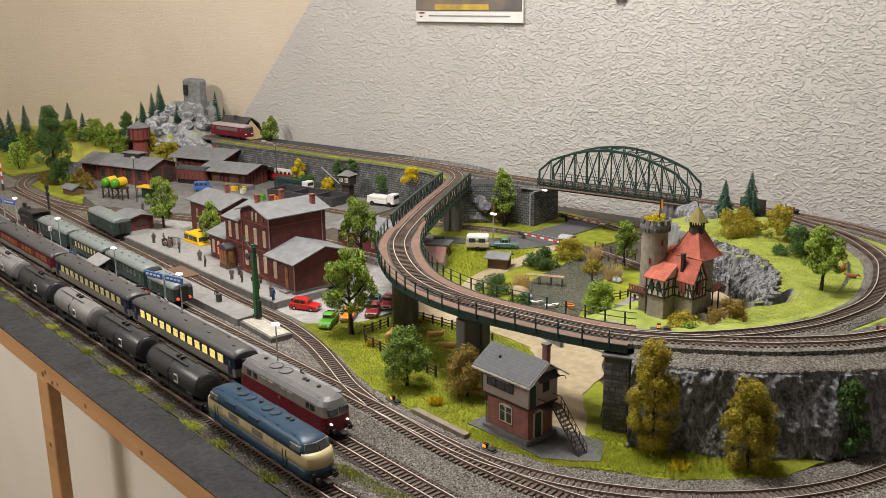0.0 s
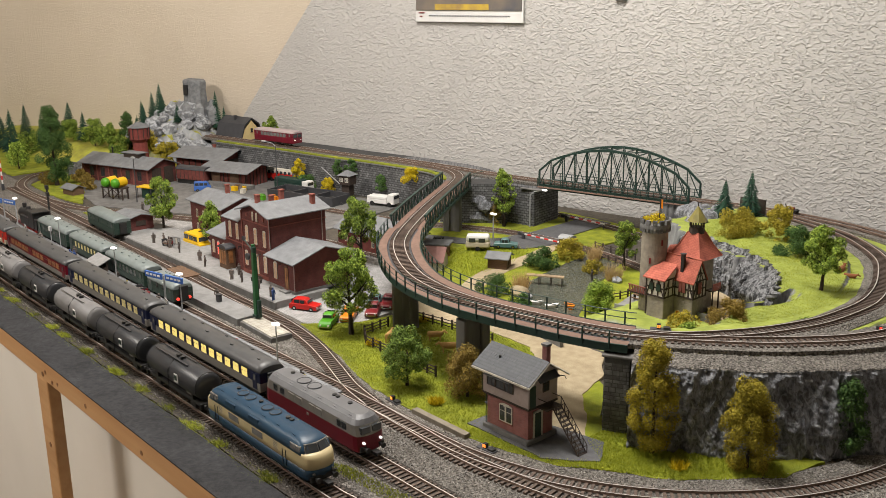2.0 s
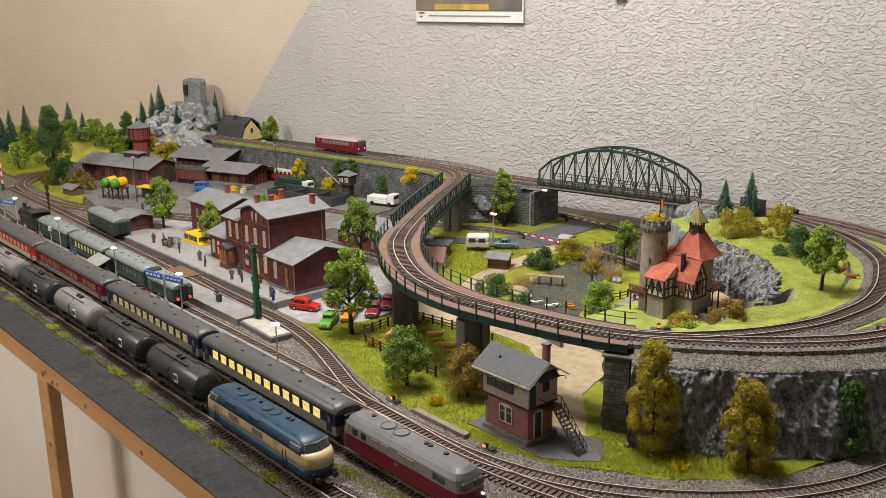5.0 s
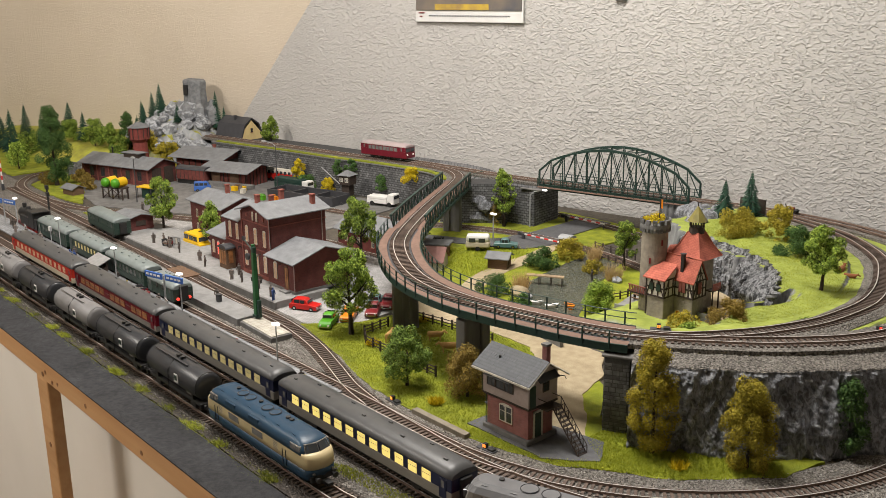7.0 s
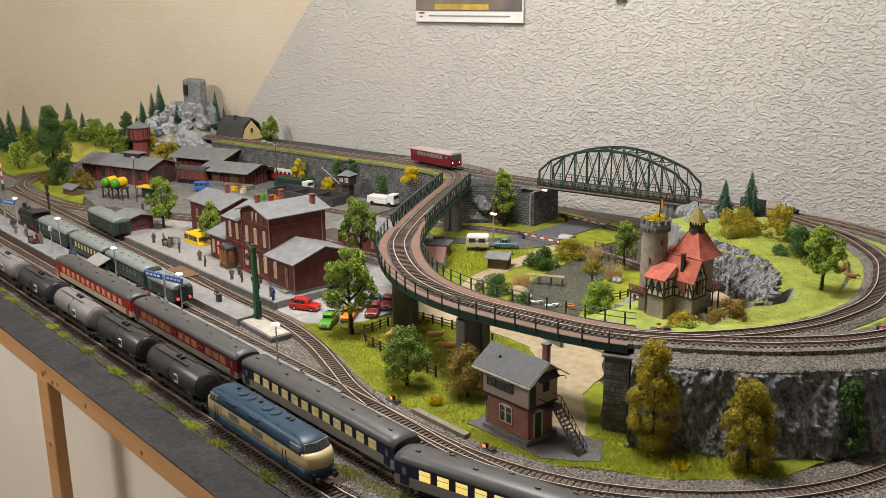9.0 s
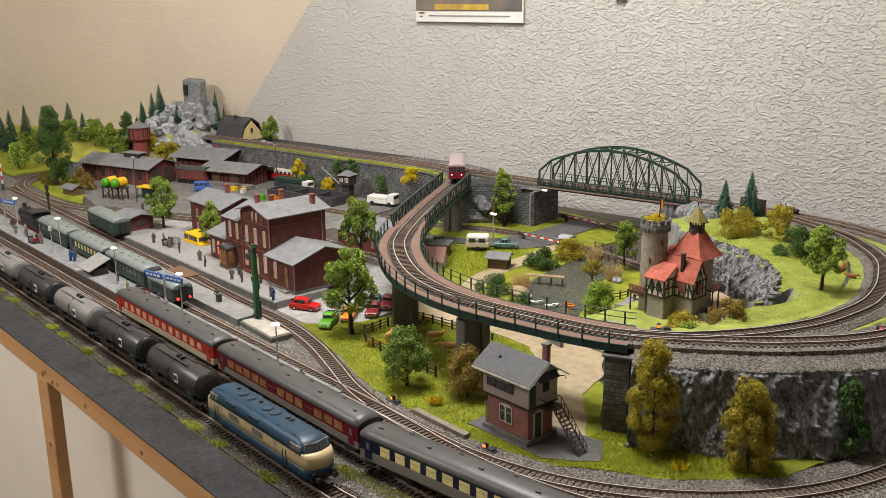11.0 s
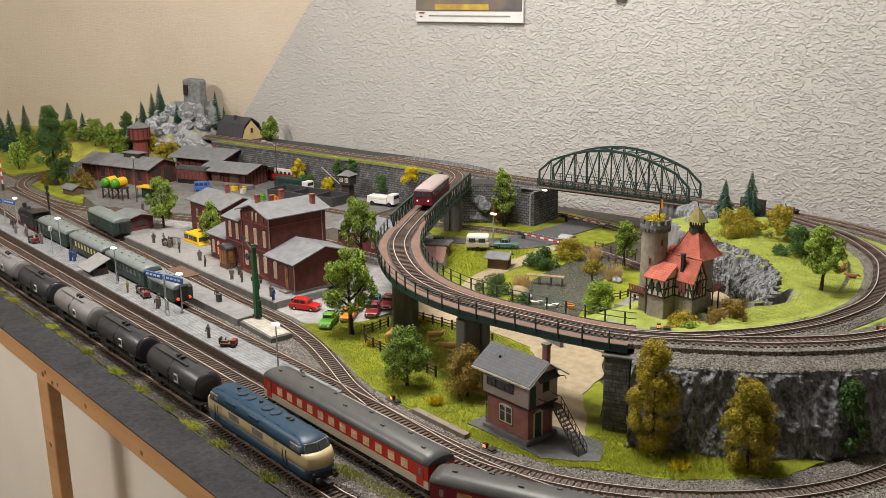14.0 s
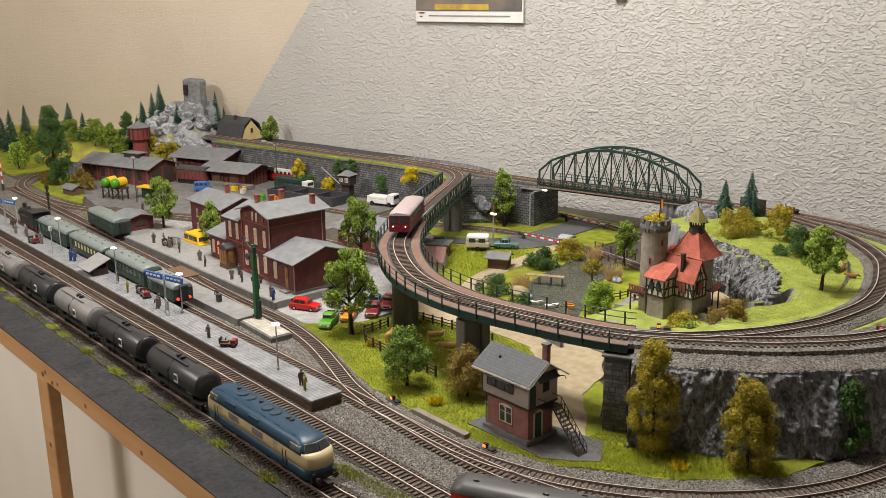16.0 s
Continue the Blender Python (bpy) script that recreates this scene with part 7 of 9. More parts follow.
loft(bm, [[(x, -0.0040, 0.0560), (x, 0.0215, 0.0560), (x, 0.0215, 0.0708)] for x in (-0.0282, -0.0004)])
bmesh.ops.recalc_face_normals(bm, faces=bm.faces)
part("bay_gable", bm, "offwhite", cs)
ch_ = part("chimney", B(0.0050, 0.0095, 0.0225, 0.0270, 0.064, 0.0885), "black", cs)
part("chimney_cap", B(0.0042, 0.0103, 0.0217, 0.0278, 0.0885, 0.0898), "darkgrey", ch_)
# square rear tower with a pyramid roof, open lantern and spire
bk = part("rear_tower", B(-0.017, 0.019, 0.044, 0.078, -0.016, 0.081), "stonewall", cs)
bm = bmesh.new()
loft(bm, [[(0.001 + a * c, 0.061 + a * s_, zz) for c, s_ in ((-1, -1), (1, -1), (1, 1), (-1, 1))] for a, zz in ((0.0255, 0.0790), (0.0165, 0.0940), (0.0080, 0.1125))])
part("tower_roof", bm, "redtiles", bk)
for c, s_ in ((-1, -1), (1, -1), (1, 1), (-1, 1)):
    part("hip_tile", tube(bmesh.new(), [(0.001 + a * c, 0.061 + a * s_, zz + 0.0004) for a, zz in ((0.0255, 0.0790), (0.0165, 0.0940), (0.0080, 0.1125))], 0.0009, 5), "redroof", bk)
hip = bmesh.new()
loft(hip, [[(-0.040, 0.0440, 0.0700), (-0.040, 0.0600, 0.0860), (-0.040, 0.0760, 0.0700)], [(0.000, 0.0440, 0.0700), (0.000, 0.0600, 0.0960), (0.000, 0.0760, 0.0700)]])
bmesh.ops.recalc_face_normals(hip, faces=hip.faces)
part("link_roof", hip, "redtiles", bk)
part("lantern_base", tube(bmesh.new(), [(0.001, 0.061, 0.1110), (0.001, 0.061, 0.1190)], 0.0108, 8, 0.0100), "darkwood", bk)
for k in range(8):
    a = (k + 0.5) * math.tau / 8
    part("lantern_post", tube(bmesh.new(), [(0.001 + 0.0092 * math.cos(a), 0.061 + 0.0092 * math.sin(a), 0.119), (0.001 + 0.0092 * math.cos(a), 0.061 + 0.0092 * math.sin(a), 0.1285)], 0.0011, 5), "darkwood", bk)
part("spire", tube(bmesh.new(), [(0.001, 0.061, 0.1270), (0.001, 0.061, 0.1470)], 0.0135, 8, 0.0009), mat("copper_spire", (0.24, 0.20, 0.05), (0.16, 0.14, 0.035), scale=120, rough=0.6), bk)
part("spire_finial", tube(bmesh.new(), [(0.001, 0.061, 0.146), (0.001, 0.061, 0.1530)], 0.0006, 5), "darkwood", bk)
bm = bmesh.new()
loft(bm, [[(0.0065 + 0.0045 * math.cos(a), yy, 0.004 + 0.0075 * max(0.0, math.sin(a))) if 0 < i_ < 8 else (0.0065 + 0.0045 * math.cos(a), yy, -0.010) for i_, a in enumerate(np.linspace(-0.2, math.pi + 0.2, 9))] for yy in (0.0186, 0.0197)])
bmesh.ops.recalc_face_normals(bm, faces=bm.faces)
part("gate_arch", bm, "orange", cs, "orange lit cellar doorway")
bal = part("balcony", B(-0.060, -0.029, -0.0010, 0.016, 0.0270, 0.0290), "darkwood", cs)
for k in range(12):
    part("baluster", B(-0.0600 + k * 0.0027, -0.0587 + k * 0.0027, -0.0014, -0.0006, 0.0290, 0.0375), "trim", bal)
part("balcony_rail", B(-0.061, -0.029, -0.0018, -0.0002, 0.0375, 0.0388), "trim", bal)
for x in (-0.058, -0.032):
    part("balcony_post", B(x - 0.0008, x + 0.0008, 0.0, 0.0016, -0.016, 0.0270), "darkwood", bal)
b2 = part("balcony", B(0.0292, 0.0400, 0.0480, 0.0660, 0.0380, 0.0395), "darkwood", cs)
for k in range(7):
    part("baluster", B(0.0392, 0.0400, 0.0482 + k * 0.0028, 0.0494 + k * 0.0028, 0.0395, 0.0490), "trim", b2)
for y in (0.050, 0.064):
    part("balcony_post", B(0.0380, 0.0394, y - 0.0008, y + 0.0008, -0.010, 0.0380), "darkwood", b2)
tr_ = part("side_terrace", B(0.0300, 0.0560, 0.0300, 0.0720, -0.006, 0.0060, 0.001), "concrete_dark", cs)
part("terrace_wall", B(0.0540, 0.0562, 0.0300, 0.0720, 0.0061, 0.0125, 0.0005), "concrete_dark", tr_)
part("terrace_wall", B(0.0300, 0.0538, 0.0300, 0.0320, 0.0061, 0.0125, 0.0005), "concrete_dark", tr_)


# ---- vegetation ----
RNG = np.random.default_rng(11)


def leaf_mesh(name, blobs, count, size, material, parent, flat=0.6):
    """Small folded leaves over the skin and inside of several clumps (x, y, z, rx, rz)."""
    blobs = np.array(blobs)
    w = blobs[:, 3] ** 2
    pick = RNG.choice(len(blobs), count, p=w / w.sum())
    d = RNG.normal(size=(count, 3))
    d /= np.linalg.norm(d, axis=1)[:, None]
    r = RNG.uniform(0.55, 1.08, count) ** 0.7
    b = blobs[pick]
    c = b[:, :3] + d * r[:, None] * np.stack([b[:, 3], b[:, 3], b[:, 4]], 1)
    n = d + RNG.normal(size=(count, 3)) * 0.5
    n /= np.linalg.norm(n, axis=1)[:, None]
    a = np.cross(n, RNG.normal(size=(count, 3)))
    a /= np.linalg.norm(a, axis=1)[:, None]
    e = np.cross(n, a)
    s = RNG.uniform(0.6, 1.3, count)[:, None] * size
    V = np.empty((count, 4, 3))
    V[:, 0], V[:, 1], V[:, 2], V[:, 3] = c - a * s, c + e * s * flat - n * s * 0.25, c + a * s, c - e * s * flat - n * s * 0.25
    F = np.arange(count * 4).reshape(-1, 4)
    me = bpy.data.meshes.new(name)
    me.from_pydata(V.reshape(-1, 3).tolist(), [], F.tolist())
    me.materials.append(M[material])
    ob = new(name, me)
    ob.parent = parent
    return ob


def tree(x, y, z, h, w, material, label, trunk=0.35, count=1500, size=0.0030, category="tree", squash=1.0, name="tree", rseed=0):
    rs = np.random.default_rng(int(abs(x * 7919 + y * 104729) * 100) + rseed)
    th = thing(name, x, y, z, 0, label, category)
    ht = h * trunk
    if trunk > 0:
        bm = bmesh.new()
        r0 = max(0.0016, h * 0.024)
        lean = rs.normal(size=2) * h * 0.02
        tube(bm, [(0, 0, -0.004), (lean[0] * .3, lean[1] * .3, ht * 0.5), (lean[0], lean[1], ht), (lean[0], lean[1], h * 0.75)], r0 * 1.4, 8, r0 * 0.35)
        for k in range(6 if trunk > 0.15 else 0):
            a = k * 1.1 + rs.uniform(0, 1)
            z0 = ht * rs.uniform(0.75, 1.3)
            tube(bm, [(lean[0], lean[1], z0), (lean[0] + 0.18 * w * math.cos(a), lean[1] + 0.18 * w * math.sin(a), z0 + h * 0.12), (lean[0] + 0.34 * w * math.cos(a), lean[1] + 0.34 * w * math.sin(a), z0 + h * 0.26)], r0 * 0.6, 5, r0 * 0.2)
        part("trunk", bm, "bark", th)
    blobs = []
    zc0, zc1 = (ht * 0.9, h) if trunk > 0 else (0.0, h)
    n = int((44 if trunk > 0.15 else 64) * max(1.0, h / w / 1.5)) if trunk > 0 else 26
    for k in range(n):
        u = rs.uniform(0.02, 0.96)
        prof = (min(1.0, 0.55 + 1.6 * u) * (1 - max(0.0, u - 0.28) / 0.80) ** 0.62) if trunk > 0 else math.sin(math.pi * min(1, u * 0.72 + 0.28)) ** 0.6
        a, rr = rs.uniform(0, math.tau), w / 2 * prof * math.sqrt(rs.uniform(0.12, 0.98))
        br = w * (rs.uniform(0.075, 0.125) if trunk > 0.15 else rs.uniform(0.10, 0.16))
        blobs.append((rr * math.cos(a), rr * math.sin(a), min(zc1 - br * 0.6, max(zc0 + br * 0.4, zc0 + (zc1 - zc0) * u)), br, br * 1.15 * squash))
    blobs.append((0, 0, (zc0 + zc1) / 2, w * (0.20 if trunk > 0.15 or trunk == 0 else 0.27), (zc1 - zc0) * (0.36 if trunk > 0.15 or trunk == 0 else 0.42)))
    leaf_mesh("crown" if trunk > 0 else "foliage", blobs, int(count * 3.0), size * 0.56, material, th)
    return th


def conifer(x, y, z, h, w):
    rs = np.random.default_rng(int(abs(x * 7919 + y * 104729) * 100))
    th = thing("fir_tree", x, y, z, rs.uniform(0, 360), "dark green conical model fir tree", "fir tree", "fir trees")
    part("trunk", tube(bmesh.new(), [(0, 0, -0.004), (0, 0, h * 0.9)], h * 0.022, 6, h * 0.006), "bark", th)
    V, F = [], []
    lev = 17
    for k in range(lev):
        u = k / (lev - 1)
        zz, r = h * (0.08 + 0.90 * u), w / 2 * (1 - u) ** 0.85 + 0.0012
        nb = max(6, int(17 * (1 - u * 0.6)))
        for j in range(nb):
            a = (j + rs.uniform(-0.3, 0.3)) * math.tau / nb + k * 0.7
            rr = r * rs.uniform(0.75, 1.12)
            da = 0.55 * math.tau / nb
            o = len(V)
            V += [(0.12 * rr * math.cos(a), 0.12 * rr * math.sin(a), zz + h * 0.035), (0.62 * rr * math.cos(a - da), 0.62 * rr * math.sin(a - da), zz), (rr * math.cos(a), rr * math.sin(a), zz - h * 0.035 * rs.uniform(0.4, 1.3)), (0.62 * rr * math.cos(a + da), 0.62 * rr * math.sin(a + da), zz), (0.6 * rr * math.cos(a), 0.6 * rr * math.sin(a), zz + h * 0.018)]
            F += [(o, o + 1, o + 4), (o + 1, o + 2, o + 4), (o + 2, o + 3, o + 4), (o + 3, o, o + 4)]
    pieces("crown", V, F, "needle", th)


GREEN, OLIVE, BROWN, DARK, YEL = "leaf", "leafolive", "leafbrown", "leafdark", "leafyellow"
tree(-1.029, 0.723, -0.003, 0.124, 0.084, GREEN, "full bright green deciduous tree beside the car park", 0.36, 3800, 0.0029)
tree(-1.303, 0.942, -0.003, 0.116, 0.082, GREEN, "bright green deciduous tree behind the station", 0.36, 3000, 0.0030)
tree(-1.752, 0.788, -0.003, 0.112, 0.068, GREEN, "green deciduous tree between yard and platform", 0.34, 2200, 0.0032)
tree(-2.400, 0.810, -0.003, 0.195, 0.080, DARK, "tall dark green poplar by the yard curve", 0.10, 5200, 0.0034)
tree(-1.329, 1.318, -0.003, 0.115, 0.054, GREEN, "slim green tree before the abutment", 0.33, 1900, 0.0028)
tree(-0.969, 1.248, -0.003, 0.085, 0.052, GREEN, "small green tree on the pond bank", 0.36, 1700, 0.0026)
tree(-0.838, 0.668, -0.003, 0.072, 0.070, "leafdull", "low round dull green tree in the meadow", 0.22, 3000, 0.0024)
tree(-0.765, 0.700, -0.003, 0.058, 0.062, BROWN, "brown-olive autumn bush beside the signal box", 0.12, 3000, 0.0021, "bush")
tree(-0.534, 0.745, -0.003, 0.122, 0.052, OLIVE, "tall olive-yellow tree before the rock cliff", 0.05, 7500, 0.0018)
tree(-0.451, 0.788, -0.003, 0.094, 0.056, OLIVE, "golden olive bushy tree at the cliff foot", 0.06, 7500, 0.0018)
tree(-0.399, 0.890, -0.003, 0.080, 0.040, DARK, "dark green bush in the tunnel corner", 0.08, 1800, 0.0024, "bush")
tree(-1.575, 0.800, -0.003, 0.088, 0.050, GREEN, "small green tree beside the brick house", 0.3, 1500, 0.0026)
tree(-0.549, 1.104, 0.084, 0.088, 0.060, GREEN, "green deciduous tree on the pasture", 0.40, 2600, 0.0026)
tree(-0.777, 1.277, 0.086, 0.044, 0.072, OLIVE, "olive-yellow rounded bush on the plateau", 0.0, 2600, 0.0024, "bush")
tree(-0.717, 1.300, 0.086, 0.054, 0.052, OLIVE, "olive-yellow bush on the plateau", 0.0, 2000, 0.0024, "bush")
tree(-0.658, 1.235, 0.082, 0.046, 0.060, DARK, "dark green bush on the plateau", 0.0, 2200, 0.0024, "bush")
tree(-0.850, 1.040, -0.003, 0.054, 0.048, GREEN, "light green bush on the pond shore", 0.1, 2200, 0.0022, "bush")
tree(-1.078, 1.160, -0.003, 0.034, 0.058, DARK, "dark green bush by the footpath", 0.0, 1700, 0.0024, "bush")
tree(-1.075, 1.228, -0.003, 0.036, 0.050, OLIVE, "olive bush near the pond", 0.0, 1500, 0.0024, "bush")
tree(-0.574, 0.939, 0.072, 0.036, 0.052, BROWN, "brown autumn bush above the track", 0.0, 1900, 0.0021, "bush")
tree(-0.652, 0.960, 0.034, 0.034, 0.052, OLIVE, "yellow-green bush before the castle inn", 0.0, 1500, 0.0021, "bush")
tree(-0.624, 0.934, 0.046, 0.022, 0.032, GREEN, "bright green low bush before the castle inn", 0.0, 700, 0.0020, "bush")
tree(-1.600, 1.302, 0.055, 0.028, 0.050, YEL, "yellow flowering bush over the wall top", 0.0, 1400, 0.0026, "bush")
tree(-1.955, 1.232, -0.003, 0.070, 0.042, YEL, "yellow climbing bush at the wall", 0.0, 1400, 0.0030, "bush")
tree(-1.87, 1.262, -0.003, 0.030, 0.034, YEL, "yellow bush at the wall foot", 0.0, 900, 0.0028, "bush")
tree(-1.91, 1.225, -0.003, 0.036, 0.050, DARK, "dark bush at the wall foot", 0.0, 1000, 0.0028, "bush")
for x, y, z in ((-1.83, 1.265, 0.040), (-1.79, 1.275, 0.045), (-1.70, 1.290, 0.02)):
    tree(x, y, z, 0.036, 0.030, DARK, "green creeper hanging on the stone wall", 0.0, 700, 0.0026, "creeper")
tree(-2.215, 1.318, 0.066, 0.072, 0.058, GREEN, "light green tree beside the yellow house", 0.16, 1500, 0.0034)
tree(-1.36, 1.325, -0.003, 0.044, 0.045, BROWN, "brown undergrowth by the rocks", 0.0, 1000, 0.0026, "bush")
tree(-0.995, 1.20, -0.003, 0.022, 0.040, OLIVE, "olive shrub on the pond bank", 0.0, 800, 0.0022, "bush")
tree(-1.03, 1.00, -0.003, 0.026, 0.055, DARK, "dark shrub on the near pond bank", 0.0, 1300, 0.0022, "bush")
tree(-0.955, 0.985, -0.003, 0.018, 0.040, DARK, "dark low shrub on the near pond bank", 0.0, 900, 0.0020, "bush")
tree(-0.50, 0.975, 0.084, 0.012, 0.026, GREEN, "low green shrub beside the loop track", 0.0, 500, 0.0020, "bush")
for x, y, h, w in ((-2.704, 0.816, 0.07, 0.08), (-2.80, 1.00, 0.06, 0.07), (-2.66, 1.015, 0.075, 0.075), (-2.60, 1.03, 0.07, 0.07), (-2.53, 1.035, 0.06, 0.06), (-2.47, 1.08, 0.05, 0.08), (-2.38, 1.10, 0.045, 0.07), (-2.33, 1.085, 0.03, 0.05), (-2.95, 0.93, 0.06, 0.09)):
    tree(x, y, hill_z(x, y) if y > 0.9 else -0.003, h, w, GREEN if h > 0.05 else OLIVE, "light green tree on the far hillside", 0.2 if h > 0.06 else 0.0, 1300, 0.0042)
tree(-2.535, 1.06, hill_z(-2.535, 1.06), 0.10, 0.045, DARK, "dark slender tree on the far hillside", 0.1, 1300, 0.0038)
for x, y in ((-2.43, 0.80), (-2.30, 0.842), (-2.40, 0.868)):
    tree(x, y, -0.003, 0.03, 0.05, BROWN, "dry brown shrub inside the curve", 0.0, 700, 0.0034, "bush")
for x, y, h, w in ((-3.02, 0.90, 0.135, 0.075), (-3.05, 0.955, 0.120, 0.06), (-2.925, 0.96, 0.085, 0.055), (-2.888, 1.031, 0.105, 0.060), (-2.755, 1.022, 0.085, 0.050), (-3.10, 0.90, 0.10, 0.06),
                   (-2.535, 1.11, 0.085, 0.045), (-2.56, 1.10, 0.065, 0.04), (-2.545, 1.165, 0.085, 0.042), (-2.50, 1.15, 0.065, 0.036), (-2.44, 1.165, 0.05, 0.030), (-2.405, 1.262, 0.105, 0.042), (-2.385, 1.275, 0.098, 0.040), (-2.59, 1.13, 0.085, 0.04), (-2.575, 1.155, 0.075, 0.036)):
    conifer(x, y, hill_z(x, y), h, w)
conifer(-0.865, 1.375, 0.084, 0.066, 0.044)
conifer(-0.832, 1.400, 0.084, 0.082, 0.046)
conifer(-0.850, 1.350, 0.080, 0.045, 0.036)


tree(-0.757, 1.037, 0.1535, 0.011, 0.030, YEL, "yellow flowers growing on the tower top", 0.0, 700, 0.0016, "flowers")


def tufts(name, label, poly, zf, count, hgt, material, lean=0.5, width=0.0005):
    """Upright blades scattered over an outline."""
    xs = [a for a, _ in poly]
    ys = [b for _, b in poly]
    P = []
    while len(P) < count:
        c = RNG.uniform((min(xs), min(ys)), (max(xs), max(ys)), (400, 2))
        P += [q for q in c.tolist() if inside(poly, *q)]
    P = np.array(P[:count])
    z = np.array([zf(a, b) for a, b in P]) if callable(zf) else np.full(count, zf)
    a = RNG.uniform(0, math.tau, count)
    h = hgt * RNG.uniform(0.5, 1.3, count)
    V = np.empty((count, 3, 3))
    V[:, 0] = np.stack([P[:, 0] + np.cos(a) * width, P[:, 1] + np.sin(a) * width, z], 1)
    V[:, 1] = np.stack([P[:, 0] - np.cos(a) * width, P[:, 1] - np.sin(a) * width, z], 1)
    l = RNG.normal(size=(count, 2)) * lean * hgt
    V[:, 2] = np.stack([P[:, 0] + l[:, 0], P[:, 1] + l[:, 1], z + h], 1)
    me = bpy.data.meshes.new(name)
    me.from_pydata(V.reshape(-1, 3).tolist(), [], np.arange(count * 3).reshape(-1, 3).tolist())
    me.materials.append(M[material])
    return tagged(new(name, me), label, "grass", kind="stuff")


tufts("meadow_blades", "short flocked grass fibres on the meadow", [(-1.115, 0.694), (-0.985, 0.668), (-0.90, 0.641), (-0.82, 0.628), (-0.70, 0.632), (-0.70, 0.752), (-0.755, 0.825), (-0.827, 0.866), (-0.916, 0.870), (-1.00, 0.843), (-1.05, 0.85), (-1.06, 0.76)], -0.0034, 42000, 0.0024, "blades", 0.6, 0.00035)
tufts("meadow_blades", "short flocked grass fibres at the cliff foot", [(-0.70, 0.632), (-0.66, 0.632), (-0.58, 0.654), (-0.48, 0.721), (-0.415, 0.80), (-0.43, 0.82), (-0.55, 0.77), (-0.60, 0.76), (-0.60, 0.72), (-0.555, 0.69), (-0.60, 0.652), (-0.70, 0.65)], -0.0034, 24000, 0.0025, "blades", 0.6, 0.00035)
tufts("bank_blades", "flocked grass fibres by the pond", [(-1.28, 1.12), (-1.17, 1.03), (-1.12, 1.03), (-1.12, 1.12), (-1.17, 1.24), (-1.22, 1.22)], -0.0036, 9000, 0.0028, "blades")
tufts("plateau_blades", "flocked grass fibres on the plateau", [(-0.60, 0.90), (-0.54, 0.92), (-0.515, 1.0), (-0.51, 1.08), (-0.54, 1.18), (-0.60, 1.28), (-0.70, 1.35), (-0.85, 1.38), (-0.85, 1.26), (-0.76, 1.19), (-0.64, 1.15), (-0.60, 1.08), (-0.60, 0.98)], plateau_z, 36000, 0.0010, "blades", 0.5, 0.00028)
for k in range(13):
    x = -1.66 + k * 0.075 + RNG.uniform(-0.02, 0.02)
    w, hh = RNG.uniform(0.006, 0.014), RNG.uniform(0.003, 0.005)
    tufts("verge_tuft", "yellow-green weeds beside the goods track", [(x - w * 1.8, 0.420 + RNG.uniform(-0.004, 0.004)), (x + w * 0.6, 0.418), (x + w * 1.5, 0.429), (x - w * 0.4, 0.430)], -0.0050, int(330 * w / 0.01), hh, "blades" if k % 3 else "blades_dark", 0.8, 0.0004)
tufts("verge_tuft", "dull moss along the track edge", [(-1.7, 0.412), (-0.75, 0.410), (-0.75, 0.428), (-1.7, 0.429)], -0.0050, 3800, 0.0022, "blades_dark", 0.8)
tufts("verge_tuft", "yellow-green weeds between the front tracks", [(-0.76, 0.480), (-0.60, 0.486), (-0.56, 0.510), (-0.72, 0.497)], -0.0046, 2600, 0.0032, "blades")
tufts("verge_tuft", "moss between station tracks", [(-1.05, 0.48), (-0.80, 0.482), (-0.80, 0.494), (-1.05, 0.494)], -0.0052, 1500, 0.003, "blades_dark")
for x, y, r, h, n_ in ((-1.005, 1.035, 0.010, 0.030, 500), (-1.045, 1.262, 0.011, 0.026, 450), (-0.945, 1.19, 0.013, 0.026, 450)):
    tufts("reed_clump", "tall straw-coloured reeds on the pond bank", [(x + r * math.cos(a), y + r * math.sin(a)) for a in np.linspace(0, math.tau, 9)[:-1]], -0.004, n_, h, "reed", 0.28, 0.0004)
for x, y, n_ in ((-0.775, 0.660, 260), (-0.865, 0.832, 120), (-0.975, 0.72, 260), (-1.0, 0.83, 120), (-0.495, 0.738, 160)):
    tufts("flower_patch", "bright yellow flowers in the grass", [(x + 0.009 * math.cos(a), y + 0.009 * math.sin(a)) for a in np.linspace(0, math.tau, 9)[:-1]], -0.002, n_, 0.0065, "leafyellow", 0.5, 0.0008)


